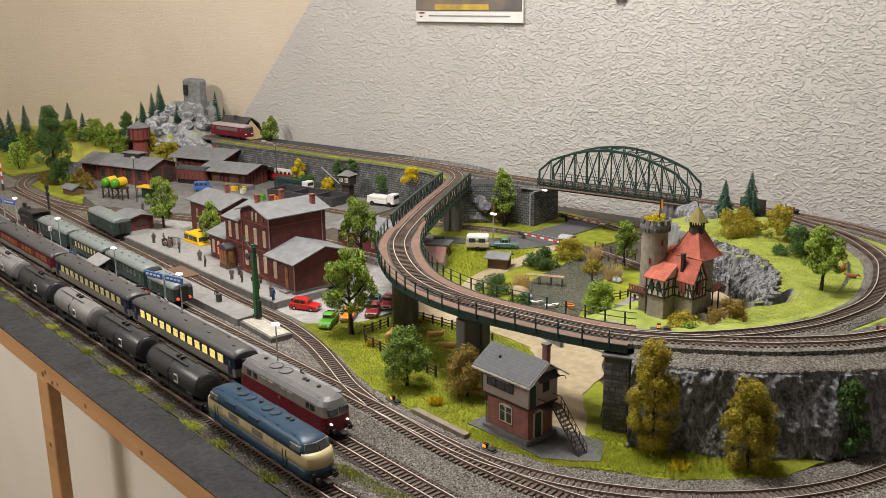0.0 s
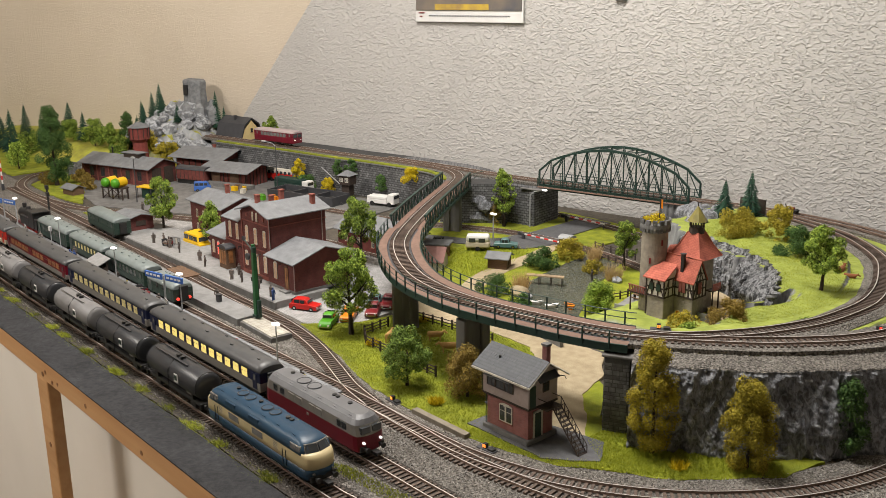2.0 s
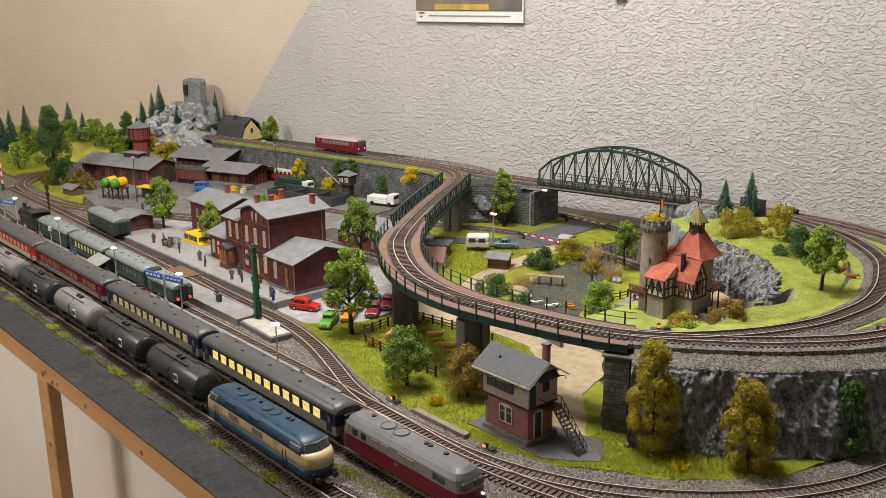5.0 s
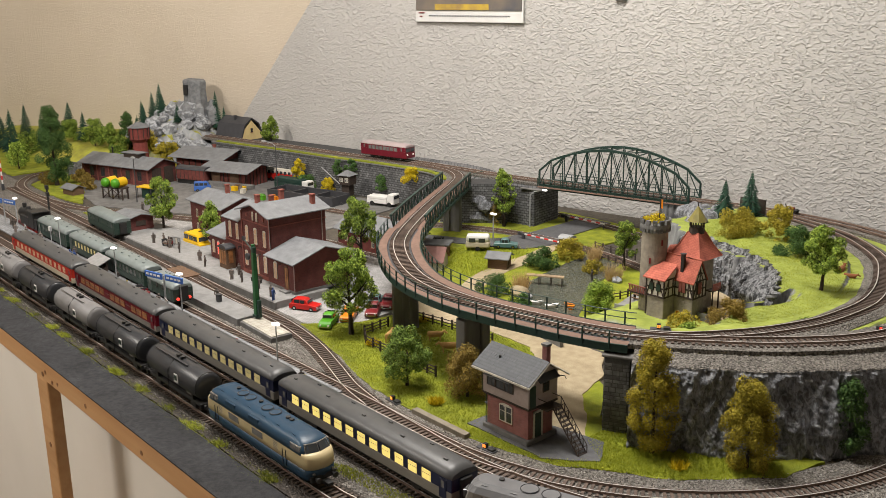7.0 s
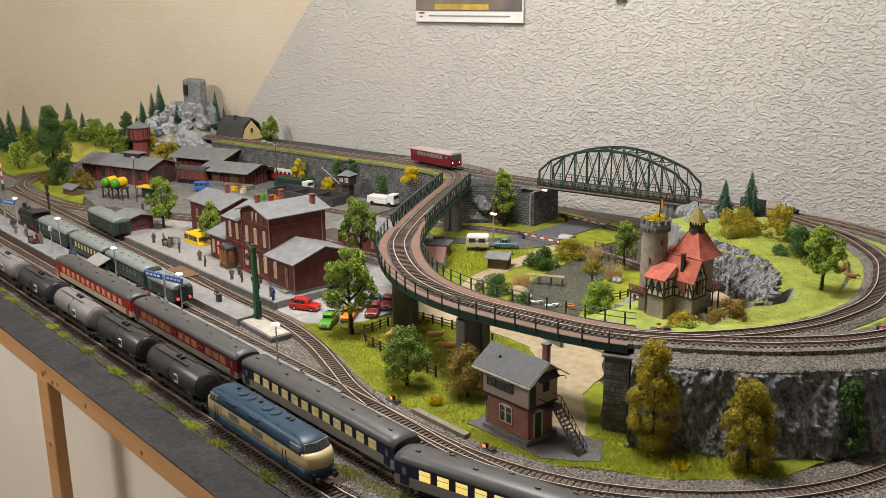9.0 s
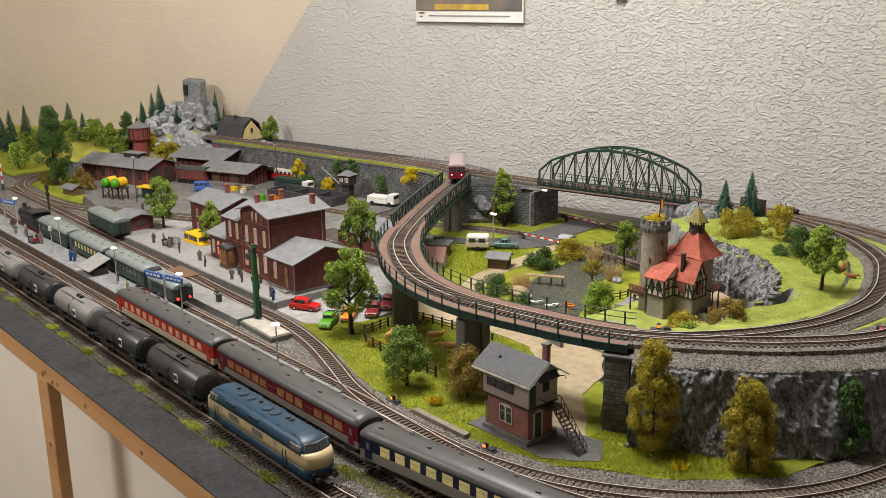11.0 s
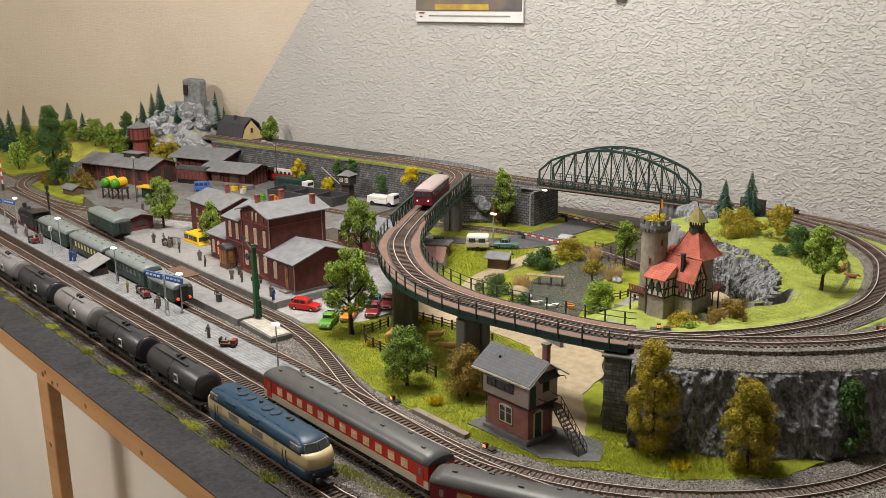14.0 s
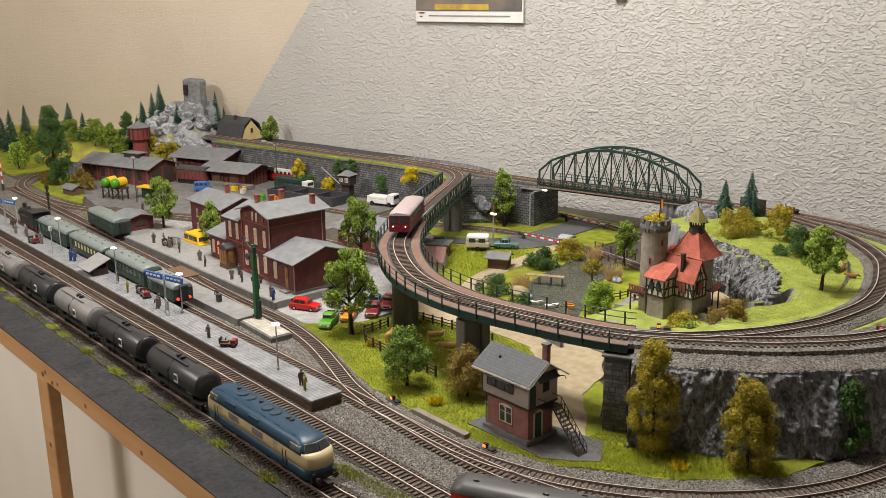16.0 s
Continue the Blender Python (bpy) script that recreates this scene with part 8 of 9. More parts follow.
# loose ballast stones where the camera sees the track bed closest
def stones(name, label, poly, count, z):
    P = []
    xs, ys = [a for a, _ in poly], [b for _, b in poly]
    while len(P) < count:
        c = RNG.uniform((min(xs), min(ys)), (max(xs), max(ys)), (500, 2))
        P += [q for q in c.tolist() if inside(poly, *q)]
    P = np.array(P[:count])
    r = RNG.uniform(0.0006, 0.0016, count)
    base = np.array([(1, 0, -0.5), (-0.5, 0.87, -0.5), (-0.5, -0.87, -0.5), (0.15, 0.1, 0.9)])
    a = RNG.uniform(0, math.tau, count)
    V = np.empty((count, 4, 3))
    for k in range(4):
        j = base[k] + RNG.normal(size=(count, 3)) * 0.25
        V[:, k, 0] = P[:, 0] + r * (np.cos(a) * j[:, 0] - np.sin(a) * j[:, 1])
        V[:, k, 1] = P[:, 1] + r * (np.sin(a) * j[:, 0] + np.cos(a) * j[:, 1])
        V[:, k, 2] = z + r * j[:, 2] * 0.9
    o = np.arange(count)[:, None] * 4
    F = np.concatenate([o + np.array(f) for f in ((0, 1, 3), (1, 2, 3), (2, 0, 3))])
    me = bpy.data.meshes.new(name)
    me.from_pydata(V.reshape(-1, 3).tolist(), [], F.tolist())
    me.materials.append(M["stones"])
    return tagged(new(name, me), label, "ballast", kind="stuff")


stones("ballast_stones", "loose grey-brown ballast stones between the tracks", [(-0.85, 0.535), (-0.70, 0.535), (-0.55, 0.575), (-0.42, 0.66), (-0.34, 0.78), (-0.37, 0.80), (-0.45, 0.68), (-0.58, 0.60), (-0.70, 0.585), (-0.85, 0.585)], 15000, -0.0044)
stones("ballast_stones", "loose ballast stones on the curve shoulder", RING, 16000, -0.0036)
stones("ballast_stones", "loose ballast stones beside the turnout", [(-1.20, 0.615), (-0.84, 0.613), (-0.95, 0.645), (-1.03, 0.665), (-1.2, 0.67)], 9000, -0.0044)
stones("ballast_stones", "loose ballast stones beside the goods track", [(-1.5, 0.466), (-0.70, 0.466), (-0.70, 0.508), (-1.5, 0.508)], 5000, -0.0042)
stones("ballast_stones", "loose ballast stones along the meadow edge", [(-1.08, 0.69), (-0.97, 0.655), (-0.83, 0.613), (-0.70, 0.613), (-0.70, 0.628), (-0.82, 0.628), (-0.96, 0.668), (-1.08, 0.70)], 5000, -0.0042)
stones("ballast_stones", "loose dark ballast stones under the goods train", [(-1.7, 0.428), (-0.72, 0.428), (-0.72, 0.440), (-1.7, 0.440)], 6000, -0.0044)


# ---- vehicles ----
def car(x, y, z, rz, paint, label, style="saloon", L=0.046, w=0.0185, h=0.0155):
    th = thing("car" if style != "van" else "van", x, y, z, rz, label, "car" if style != "van" else "van")
    prof = {"saloon": ([(-.5, .0), (-.5, .36), (-.47, .47), (-.22, .52), (.16, .52), (.46, .42), (.5, .34), (.5, .0)], [(-.26, .50), (-.16, .97), (.06, 1.0), (.20, .50)]),
            "hatch": ([(-.5, .0), (-.5, .40), (-.46, .52), (.18, .52), (.46, .44), (.5, .36), (.5, .0)], [(-.45, .50), (-.34, .97), (.06, 1.0), (.22, .50)]),
            "beetle": ([(-.5, .05), (-.49, .28), (-.42, .45), (-.28, .56), (.18, .56), (.36, .52), (.46, .36), (.5, .2), (.5, .05)], [(-.36, .48), (-.22, .88), (-.02, 1.0), (.12, .92), (.20, .54)]),
            "van": ([(-.5, .0), (-.5, .50), (.40, .50), (.49, .42), (.5, .0)], [(-.5, .49), (-.485, .96), (-.44, 1.0), (.22, 1.0), (.30, .94), (.42, .49)])}[style]

    def solid(outline, half, z0, taper=0.0):
        bm = bmesh.new()
        zt = max(b for _, b in outline)
        rings = []
        for s in (-1, 1):
            rings.append([(a * L, s * (half - taper * (b / zt if zt else 0)), z0 + b * h) for a, b in outline])
        loft(bm, rings)
        bmesh.ops.recalc_face_normals(bm, faces=bm.faces)
        bmesh.ops.bevel(bm, geom=list(bm.edges), offset=0.0005, segments=1, affect="EDGES")
        return bm
    part("body", solid(prof[0], w / 2, 0.0025), paint, th)
    part("cabin", solid(prof[1], w / 2 - 0.0008, 0.0025, 0.0016), paint if style != "open" else "glass", th)
    a0, a1_ = prof[1][0][0], prof[1][-1][0]
    for s in (-1, 1):
        y0, y1 = sorted((s * (w / 2 - 0.0026), s * (w / 2 - 0.0010)))
        for u0, u1 in ((0.22, 0.47), (0.52, 0.76)) if style != "van" else ((0.06, 0.3), (0.36, 0.6), (0.66, 0.86)):
            part("side_window", B((a0 + (a1_ - a0) * u0) * L, (a0 + (a1_ - a0) * u1) * L, y0, y1, 0.0025 + h * 0.58, 0.0025 + h * 0.88), "glass", th)
        for u in (-0.30, 0.31):
            wh = part("wheel", tube(bmesh.new(), [(u * L, s * (w / 2 - 0.0022), 0.0034), (u * L, s * (w / 2 + 0.0003), 0.0034)], 0.0034, 12), "black", th)
            part("hub_cap", tube(bmesh.new(), [(u * L, s * (w / 2 + 0.0003), 0.0034), (u * L, s * (w / 2 + 0.0006), 0.0034)], 0.0017, 8), "chrome", wh)
        part("headlight", tube(bmesh.new(), [(0.475 * L, s * w * 0.33, 0.0025 + h * 0.28), (0.505 * L, s * w * 0.33, 0.0025 + h * 0.28)], 0.0014, 8), "white", th)
    for e in (-1, 1):
        x_ = (a1_ - 0.035 if e > 0 else a0 + 0.035) * L
        part("windscreen", B(x_ - 0.0007, x_ + 0.0007, -w * 0.36, w * 0.36, 0.0025 + h * 0.60, 0.0025 + h * 0.88), "glass", th)
        part("bumper", B(e * 0.5 * L - 0.0006, e * 0.5 * L + 0.0006, -w * 0.44, w * 0.44, 0.0040, 0.0054), "chrome", th)
    return th


car(-1.165, 0.736, -0.0036, 28, "red", "bright red hatchback parked beside the station", "hatch", 0.046)
car(-1.082, 0.722, -0.0036, -52, "green", "bright green rounded old saloon car", "beetle", 0.046, 0.018, 0.017)
car(-1.088, 0.762, -0.0036, -48, "orange", "orange saloon car on the car park", "saloon", 0.050)
car(-1.080, 0.800, -0.0036, -46, "darkred", "dark red saloon car half hidden by the tree", "saloon", 0.050)
car(-1.092, 0.838, -0.0036, -46, "darkred", "maroon saloon car at the car park edge", "saloon", 0.052)
car(-1.108, 0.824, -0.0036, -46, "teal", "teal grey saloon car on the car park", "saloon", 0.046)
car(-1.35, 0.925, -0.0036, 30, "red", "red car behind the station building", "saloon", 0.046)
car(-1.600, 0.782, -0.0036, 2, "yellow", "yellow delivery van beside the station", "van", 0.062, 0.024, 0.027)
car(-1.665, 0.815, -0.0036, 20, "yellow", "yellow rounded old car behind the van", "beetle", 0.046, 0.018, 0.017)
car(-1.205, 1.200, -0.0016, 40, "teal", "pale blue-green car on the road", "saloon", 0.044)
car(-1.30, 1.120, -0.0016, 40, "darkgrey", "dark car on the road below the bridge", "saloon", 0.044)
car(-2.085, 1.045, -0.004, 60, "signblue", "blue lorry cab in the goods yard", "van", 0.04, 0.02, 0.02)


def lorry(name, x, y, z, rz, length, hh, paint, roofp, cab, label, category):
    th = thing(name, x, y, z, rz, label, category)
    part("box_body", B(-length / 2, length / 2 - (0.018 if cab else 0), -0.013, 0.013, 0.006, 0.006 + hh * 0.55, 0.0008), paint, th)
    part("upper_body", B(-length / 2 + 0.0003, length / 2 - (0.0183 if cab else 0.0003), -0.0128, 0.0128, 0.006 + hh * 0.55, 0.006 + hh, 0.0016), roofp, th)
    if cab:
        part("cab", B(length / 2 - 0.017, length / 2, -0.0125, 0.0125, 0.006, 0.028, 0.0014), cab, th)
        part("cab_window", B(length / 2 - 0.003, length / 2 + 0.0003, -0.010, 0.010, 0.018, 0.025), "glass", th)
    else:
        for s in (-1, 1):
            for k in range(6):
                xx = -length / 2 + 0.006 + k * (length - 0.012) / 5.5
                part("side_window", B(xx, xx + 0.0085, min(s * 0.0126, s * 0.0132), max(s * 0.0126, s * 0.0132), 0.0195, 0.027), "glass", th)
    for s in (-1, 1):
        for u in (-0.3, 0.33):
            part("wheel", tube(bmesh.new(), [(u * length, s * 0.010, 0.0055), (u * length, s * 0.0133, 0.0055)], 0.0055, 12), "black", th)


lorry("coach_bus", -2.055, 1.250, -0.004, 17, 0.085, 0.028, "red", "offwhite", None, "red and cream old motor coach at the stone wall", "bus")
lorry("lorry", -1.93, 1.205, -0.004, 15, 0.105, 0.025, "greensteel", "greensteel", "white", "dark green lorry with white cab and tarpaulin", "lorry")
lorry("lorry", -1.655, 1.262, -0.004, 20, 0.07, 0.016, "white", "white", "white", "white lorry beside the retaining wall", "lorry")

cv = thing("caravan", -1.232, 1.155, -0.0016, 42, "cream and green camping caravan at the roadside", "caravan")
part("body", B(-0.022, 0.022, -0.012, 0.012, 0.005, 0.017, 0.003), "coachcream", cv)
part("top", B(-0.021, 0.021, -0.0118, 0.0118, 0.016, 0.0285, 0.004), "white", cv)
for s in (-1, 1):
    part("wheel", tube(bmesh.new(), [(0, s * 0.009, 0.004), (0, s * 0.0125, 0.004)], 0.004, 12), "black", cv)
    for x in (-0.010, 0.008):
        part("side_window", B(x - 0.006, x + 0.006, min(s * 0.0117, s * 0.0124), max(s * 0.0117, s * 0.0124), 0.0165, 0.0235), "glass", cv)
part("drawbar", B(0.022, 0.034, -0.001, 0.001, 0.005, 0.007), "black", cv)


# ---- platform furniture ----
def lamp_post(x, y, z, h, rz=0):
    th = thing("platform_lamp", x, y, z, rz, "grey lamp post with a glowing flat head", "street lamp", "platform lamps")
    part("post", tube(bmesh.new(), [(0, 0, 0), (0, 0, h)], 0.0011, 6, 0.0008), "grey", th)
    part("base", tube(bmesh.new(), [(0, 0, 0), (0, 0, 0.003)], 0.0022, 8), "grey", th)
    bm = bmesh.new()
    loft(bm, [[(1.5 * r * math.cos(a), r * math.sin(a), zz) for a in np.linspace(0, math.tau, 15)[:-1]] for r, zz in ((0.0018, h + 0.0002), (0.0048, h + 0.0016), (0.0045, h + 0.0026), (0.0022, h + 0.0036))])
    part("lamp_head", bm, "glow", th)


for x, y in ((-0.960, 0.563), (-1.239, 0.574), (-1.445, 0.563), (-1.715, 0.572), (-1.949, 0.572)):
    lamp_post(x, y, 0.010, 0.057)


def name_sign(x, y, z, label):
    th = thing("station_sign", x, y, z, 14, label, "sign")
    th.scale = (1.25, 1.0, 1.12)
    for sx in (-0.016,):
        part("post", tube(bmesh.new(), [(0, 0, 0), (0, 0, 0.047)], 0.0012, 6), "grey", th)
    for k, x0 in enumerate((-0.033, 0.003)):
        p_ = part("sign_panel", B(x0, x0 + 0.030, -0.0012, 0.0012, 0.0405 + k * 0.0005, 0.0485 + k * 0.0005, 0.0004), "signblue", th, "blue panel with unreadable white marks")
        for j in range(4):
            part("mark", B(x0 + 0.003 + j * 0.0065, x0 + 0.0075 + j * 0.0065, -0.0016, -0.0011, 0.0435 + k * 0.0005, 0.0460 + k * 0.0005), "white", p_)
    return th


name_sign(-1.268, 0.563, 0.010, "blue platform sign on a grey post")
name_sign(-1.985, 0.560, 0.010, "blue platform sign at the far platform end")


def board(x, y, z, rz=0, w=0.022, h=0.020, label="grey-framed notice board on the platform", face="yard"):
    th = thing("notice_board", x, y, z, rz, label, "notice board", "notice boards")
    for s in (-1, 1):
        part("post", tube(bmesh.new(), [(s * w / 2, 0, 0), (s * w / 2, 0, h)], 0.0007, 5), "grey", th)
    p_ = part("panel", B(-w / 2, w / 2, -0.0007, 0.0007, h * 0.35, h), face, th)
    for k in range(3):
        part("poster", B(-w * 0.42 + k * w * 0.3, -w * 0.20 + k * w * 0.3, -0.0010, -0.0006, h * 0.45, h * 0.9), "offwhite" if k % 2 else "grey", p_)


board(-1.250, 0.556, 0.010, -12, 0.020, 0.022)
board(-1.875, 0.563, 0.010, -10)
board(-1.585, 0.735, 0.0078, 15, 0.02, 0.022)
ck = thing("platform_clock", -1.70, 0.552, 0.010, 0, "platform clock on a thin grey post", "clock")
part("post", tube(bmesh.new(), [(0, 0, 0), (0, 0, 0.042)], 0.0009, 6), "grey", ck)
part("case", B(-0.004, 0.004, -0.002, 0.002, 0.042, 0.050, 0.0006), "grey", ck)
part("dial", B(-0.0032, 0.0032, -0.0026, -0.002, 0.0428, 0.0492), "white", ck)


def figure(x, y, z, paint="figure", h=0.020, rz=0, sit=False):
    """A painted model figure as one plain shape."""
    bm = bmesh.new()
    k = h / 0.020
    for s in (-1, 1):
        tube(bm, [(0, s * 0.0016 * k, 0), (0, s * 0.0012 * k, 0.009 * k)], 0.0013 * k, 6, 0.0016 * k)
        tube(bm, [(0.0004, s * 0.0030 * k, 0.0155 * k), (0.001, s * 0.0036 * k, 0.0115 * k), (0.002 * k, s * 0.0030 * k, 0.0085 * k)], 0.0009 * k, 5)
    loft(bm, [[(rx * k * math.cos(a), ry * k * math.sin(a), zz * k) for a in np.linspace(0, math.tau, 9)[:-1]] for zz, rx, ry in ((0.0085, 0.0018, 0.0027), (0.012, 0.0017, 0.0025), (0.0155, 0.0018, 0.0032), (0.0166, 0.001, 0.0014))])
    bmesh.ops.create_icosphere(bm, subdivisions=1, radius=0.0017 * k, matrix=Matrix.Translation((0.0002, 0, 0.0184 * k)))
    ob = tagged(part("model_figure", bm, paint, None), "small painted model figure standing about", "figurine", "model figures")
    ob.matrix_world = pose(x, y, z, 0, 0, rz)
    return ob


for i, (x, y) in enumerate(((-1.650, 0.573), (-1.388, 0.556), (-1.455, 0.568), (-1.282, 0.556), (-1.290, 0.563), (-1.119, 0.553), (-0.900, 0.558), (-0.885, 0.553), (-1.982, 0.569), (-1.945, 0.563), (-1.86, 0.560), (-1.783, 0.562), (-1.80, 0.566), (-1.90, 0.552))):
    figure(x, y, 0.010, "figyellow" if i in (1, 7) else "figure", rz=i * 57)
figure(-1.630, 0.558, 0.010, "figblue", 0.021, 30)
figure(-1.622, 0.562, 0.010, "figblue", 0.020, 200)
for i, (x, y) in enumerate(((-1.655, 0.722), (-1.64, 0.735), (-1.60, 0.728), (-1.558, 0.726), (-1.484, 0.728), (-1.444, 0.717), (-1.345, 0.713), (-1.321, 0.718), (-1.270, 0.718), (-1.206, 0.706), (-1.222, 0.712), (-1.36, 0.735))):
    figure(x, y, 0.0078, "figblue" if i == 9 else "figure", rz=i * 83)
for x, y, z in ((-1.267, 0.645, 0.007), (-2.00, 1.10, -0.004), (-1.98, 0.845, -0.004), (-2.23, 0.89, -0.004), (-2.19, 0.90, -0.004), (-0.612, 1.50, 0.076), (-0.965, 1.160, -0.0026)):
    figure(x, y, z, "figure", rz=x * 900)


def crate(x, y, z, w, d, h, paint, label="stacked freight crate", rz=0, name="crate"):
    th = thing(name, x, y, z, rz, label, name.replace("_", " "))
    part("body", B(-w / 2, w / 2, -d / 2, d / 2, 0, h, 0.0004), paint, th)
    part("lid", B(-w / 2 - 0.0004, w / 2 + 0.0004, -d / 2 - 0.0004, d / 2 + 0.0004, h, h + 0.0008), paint, th)


crate(-1.258, 0.643, 0.007, 0.008, 0.006, 0.011, "darkgrey", "dark grey litter bin on the platform", name="litter_bin")
for x, y, p_, w in ((-2.03, 1.10, "yellow", 0.014), (-2.015, 1.115, "yellow", 0.012), (-1.99, 1.10, "offwhite", 0.010), (-2.045, 1.118, "brownwood", 0.012), (-1.905, 1.10, "green", 0.012), (-1.89, 1.095, "green", 0.010), (-1.865, 1.11, "orange", 0.014), (-1.845, 1.115, "orange", 0.012), (-1.88, 1.115, "orange", 0.010)):
    crate(x, y, -0.004, w, 0.010, 0.010, p_, "coloured freight crate in the goods yard", 20)


def trolley(x, y, z, rz, label):
    th = thing("luggage_trolley", x, y, z, rz, label, "trolley")
    part("platform", B(-0.012, 0.010, -0.0055, 0.0055, 0.004, 0.0052), "brownwood", th)
    part("seat_box", B(0.003, 0.010, -0.005, 0.005, 0.0052, 0.010, 0.0005), "darkred", th)
    part("steering", tube(bmesh.new(), [(-0.006, 0, 0.005), (-0.004, 0, 0.012)], 0.0007, 5), "black", th)
    part("driver_shield", B(-0.0125, -0.0115, -0.0055, 0.0055, 0.0052, 0.012), "darkgrey", th)
    part("load", B(-0.0105, -0.001, -0.004, 0.004, 0.0052, 0.0085, 0.0006), "figure", th)
    for s in (-1, 1):
        for xx in (-0.008, 0.007):
            part("wheel", tube(bmesh.new(), [(xx, s * 0.0048, 0.0026), (xx, s * 0.0062, 0.0026)], 0.0026, 10), "black", th)


trolley(-1.072, 0.558, 0.010, 40, "dark electric luggage trolley on the platform")
trolley(-1.345, 0.566, 0.010, -10, "dark electric luggage trolley by the green train")
trolley(-1.365, 0.570, 0.010, 0, "loaded grey luggage trolley by the green train")
trolley(-1.80, 0.553, 0.010, 10, "loaded luggage trolley at the platform middle")
trolley(-1.615, 0.732, 0.0078, 10, "luggage trolley by the bench")


def bench(x, y, z, rz):
    th = thing("bench", x, y, z, rz, "dark slatted wooden platform bench", "bench", "platform benches")
    part("seat", B(-0.013, 0.013, -0.003, 0.003, 0.0048, 0.0058), "darkwood", th)
    part("backrest", B(-0.013, 0.013, 0.003, 0.0038, 0.0058, 0.0105), "darkwood", th)
    for s in (-1, 1):
        part("leg", B(s * 0.011 - 0.0006, s * 0.011 + 0.0006, -0.003, 0.003, 0, 0.0048), "black", th)


bench(-1.63, 0.744, 0.0078, 10)
bench(-1.305, 0.735, 0.0078, 0)
bench(-1.83, 0.572, 0.010, 0)

# green semaphore
se = thing("semaphore_signal", -1.158, 0.650, 0.0070, 0, "tall green lattice semaphore signal with raised arm", "semaphore signal")
bm = bmesh.new()
loft(bm, [[(sx * w, sy * w, zz) for sx, sy in ((-1, -1), (1, -1), (1, 1), (-1, 1))] for zz, w in ((0, 0.0036), (0.085, 0.0026), (0.108, 0.0022))])
part("mast", bm, mat("signal_green", (0.03, 0.14, 0.05), (0.025, 0.11, 0.04), scale=120, rough=0.5), se)
part("foot", B(-0.005, 0.005, -0.005, 0.005, 0, 0.004, 0.0005), "greensteel", se)
part("signal_arm", tube(bmesh.new(), [(0.004, -0.003, 0.100), (-0.018, -0.003, 0.112)], 0.0010, 4), "greensteel", se)
part("arm_disc", tube(bmesh.new(), [(-0.020, -0.0038, 0.113), (-0.020, -0.0022, 0.113)], 0.0038, 14), "darkgrey", se)
part("counterweight", tube(bmesh.new(), [(-0.012, -0.004, 0.088), (-0.012, -0.001, 0.088)], 0.0050, 12), "darkgrey", se)
part("lamp", B(0.002, 0.007, -0.004, 0.001, 0.097, 0.105, 0.0005), "greensteel", se)
part("ladder", tube(bmesh.new(), [(0.004, 0.003, 0.002), (0.003, 0.0025, 0.100)], 0.0005, 4), "greensteel", se)
part("gear_box", B(0.004, 0.009, -0.002, 0.003, 0, 0.026, 0.0005), "greensteel", se)
for x, y, h in ((-2.088, 0.681, 0.055), (-2.06, 0.672, 0.046)):
    s2 = thing("signal_post", x, y, -0.0045, 0, "dark signal post with small lamp head", "signal", "signal posts")
    part("post", tube(bmesh.new(), [(0, 0, 0), (0, 0, h)], 0.0022, 6), "black", s2)
    part("head", B(-0.005, 0.005, -0.003, 0.003, h, h + 0.009, 0.001), "black", s2)
for x, y, h, arm in ((-1.254, 1.215, 0.052, 0), (-1.290, 1.352, 0.066, 1), (-1.862, 1.118, 0.125, -1), (-2.07, 0.872, 0.10, 0)):
    sl = thing("street_lamp", x, y, -0.004, 0, "slim grey street lamp", "street lamp", "street lamps")
    part("post", tube(bmesh.new(), [(0, 0, 0), (0, 0, h)], 0.0014, 6, 0.0010), "grey" if h < 0.1 else "darkgrey", sl)
    if arm:
        part("arm", tube(bmesh.new(), [(0, 0, h), (0.006 * arm, 0.004 * arm, h + 0.007), (0.020 * arm, 0.014 * arm, h + 0.010)], 0.0009, 5), "grey", sl)
    c = (0.022 * arm, 0.016 * arm, h + (0.0095 if arm else 0.002))
    part("lamp_head", B(c[0] - 0.007, c[0] + 0.007, c[1] - 0.003, c[1] + 0.003, c[2], c[2] + 0.003, 0.001), "glow" if h < 0.09 else "grey", sl)


# turnout lanterns and motors
for x, y, z, rz in ((-0.812, 0.628, -0.0045, -3), (-0.652, 0.6255, -0.0045, 4), (-0.595, 0.838, 0.091, 35), (-0.430, 1.01, 0.091, 80)):
    tm = thing("turnout_lantern", x, y, z, rz, "grey turnout motor with an orange-red glowing lantern", "turnout lantern", "turnout lanterns")
    tm.scale = (0.72, 0.72, 0.72)
    part("base", B(-0.018, 0.014, -0.006, 0.006, 0, 0.003, 0.0005), "darkgrey", tm)
    part("motor", B(0.002, 0.012, -0.0045, 0.0045, 0.003, 0.006, 0.0006), "black", tm)
    lp = part("lantern", B(-0.008, -0.002, -0.003, 0.003, 0.003, 0.0105, 0.0006), "black", tm)
    for dx in (-0.0065, -0.0035):
        part("light", B(dx - 0.0011, dx + 0.0011, -0.0036, -0.0029, 0.0048, 0.0092), "orangeglow" if z < 0 or x < -0.5 else "redglow", lp)


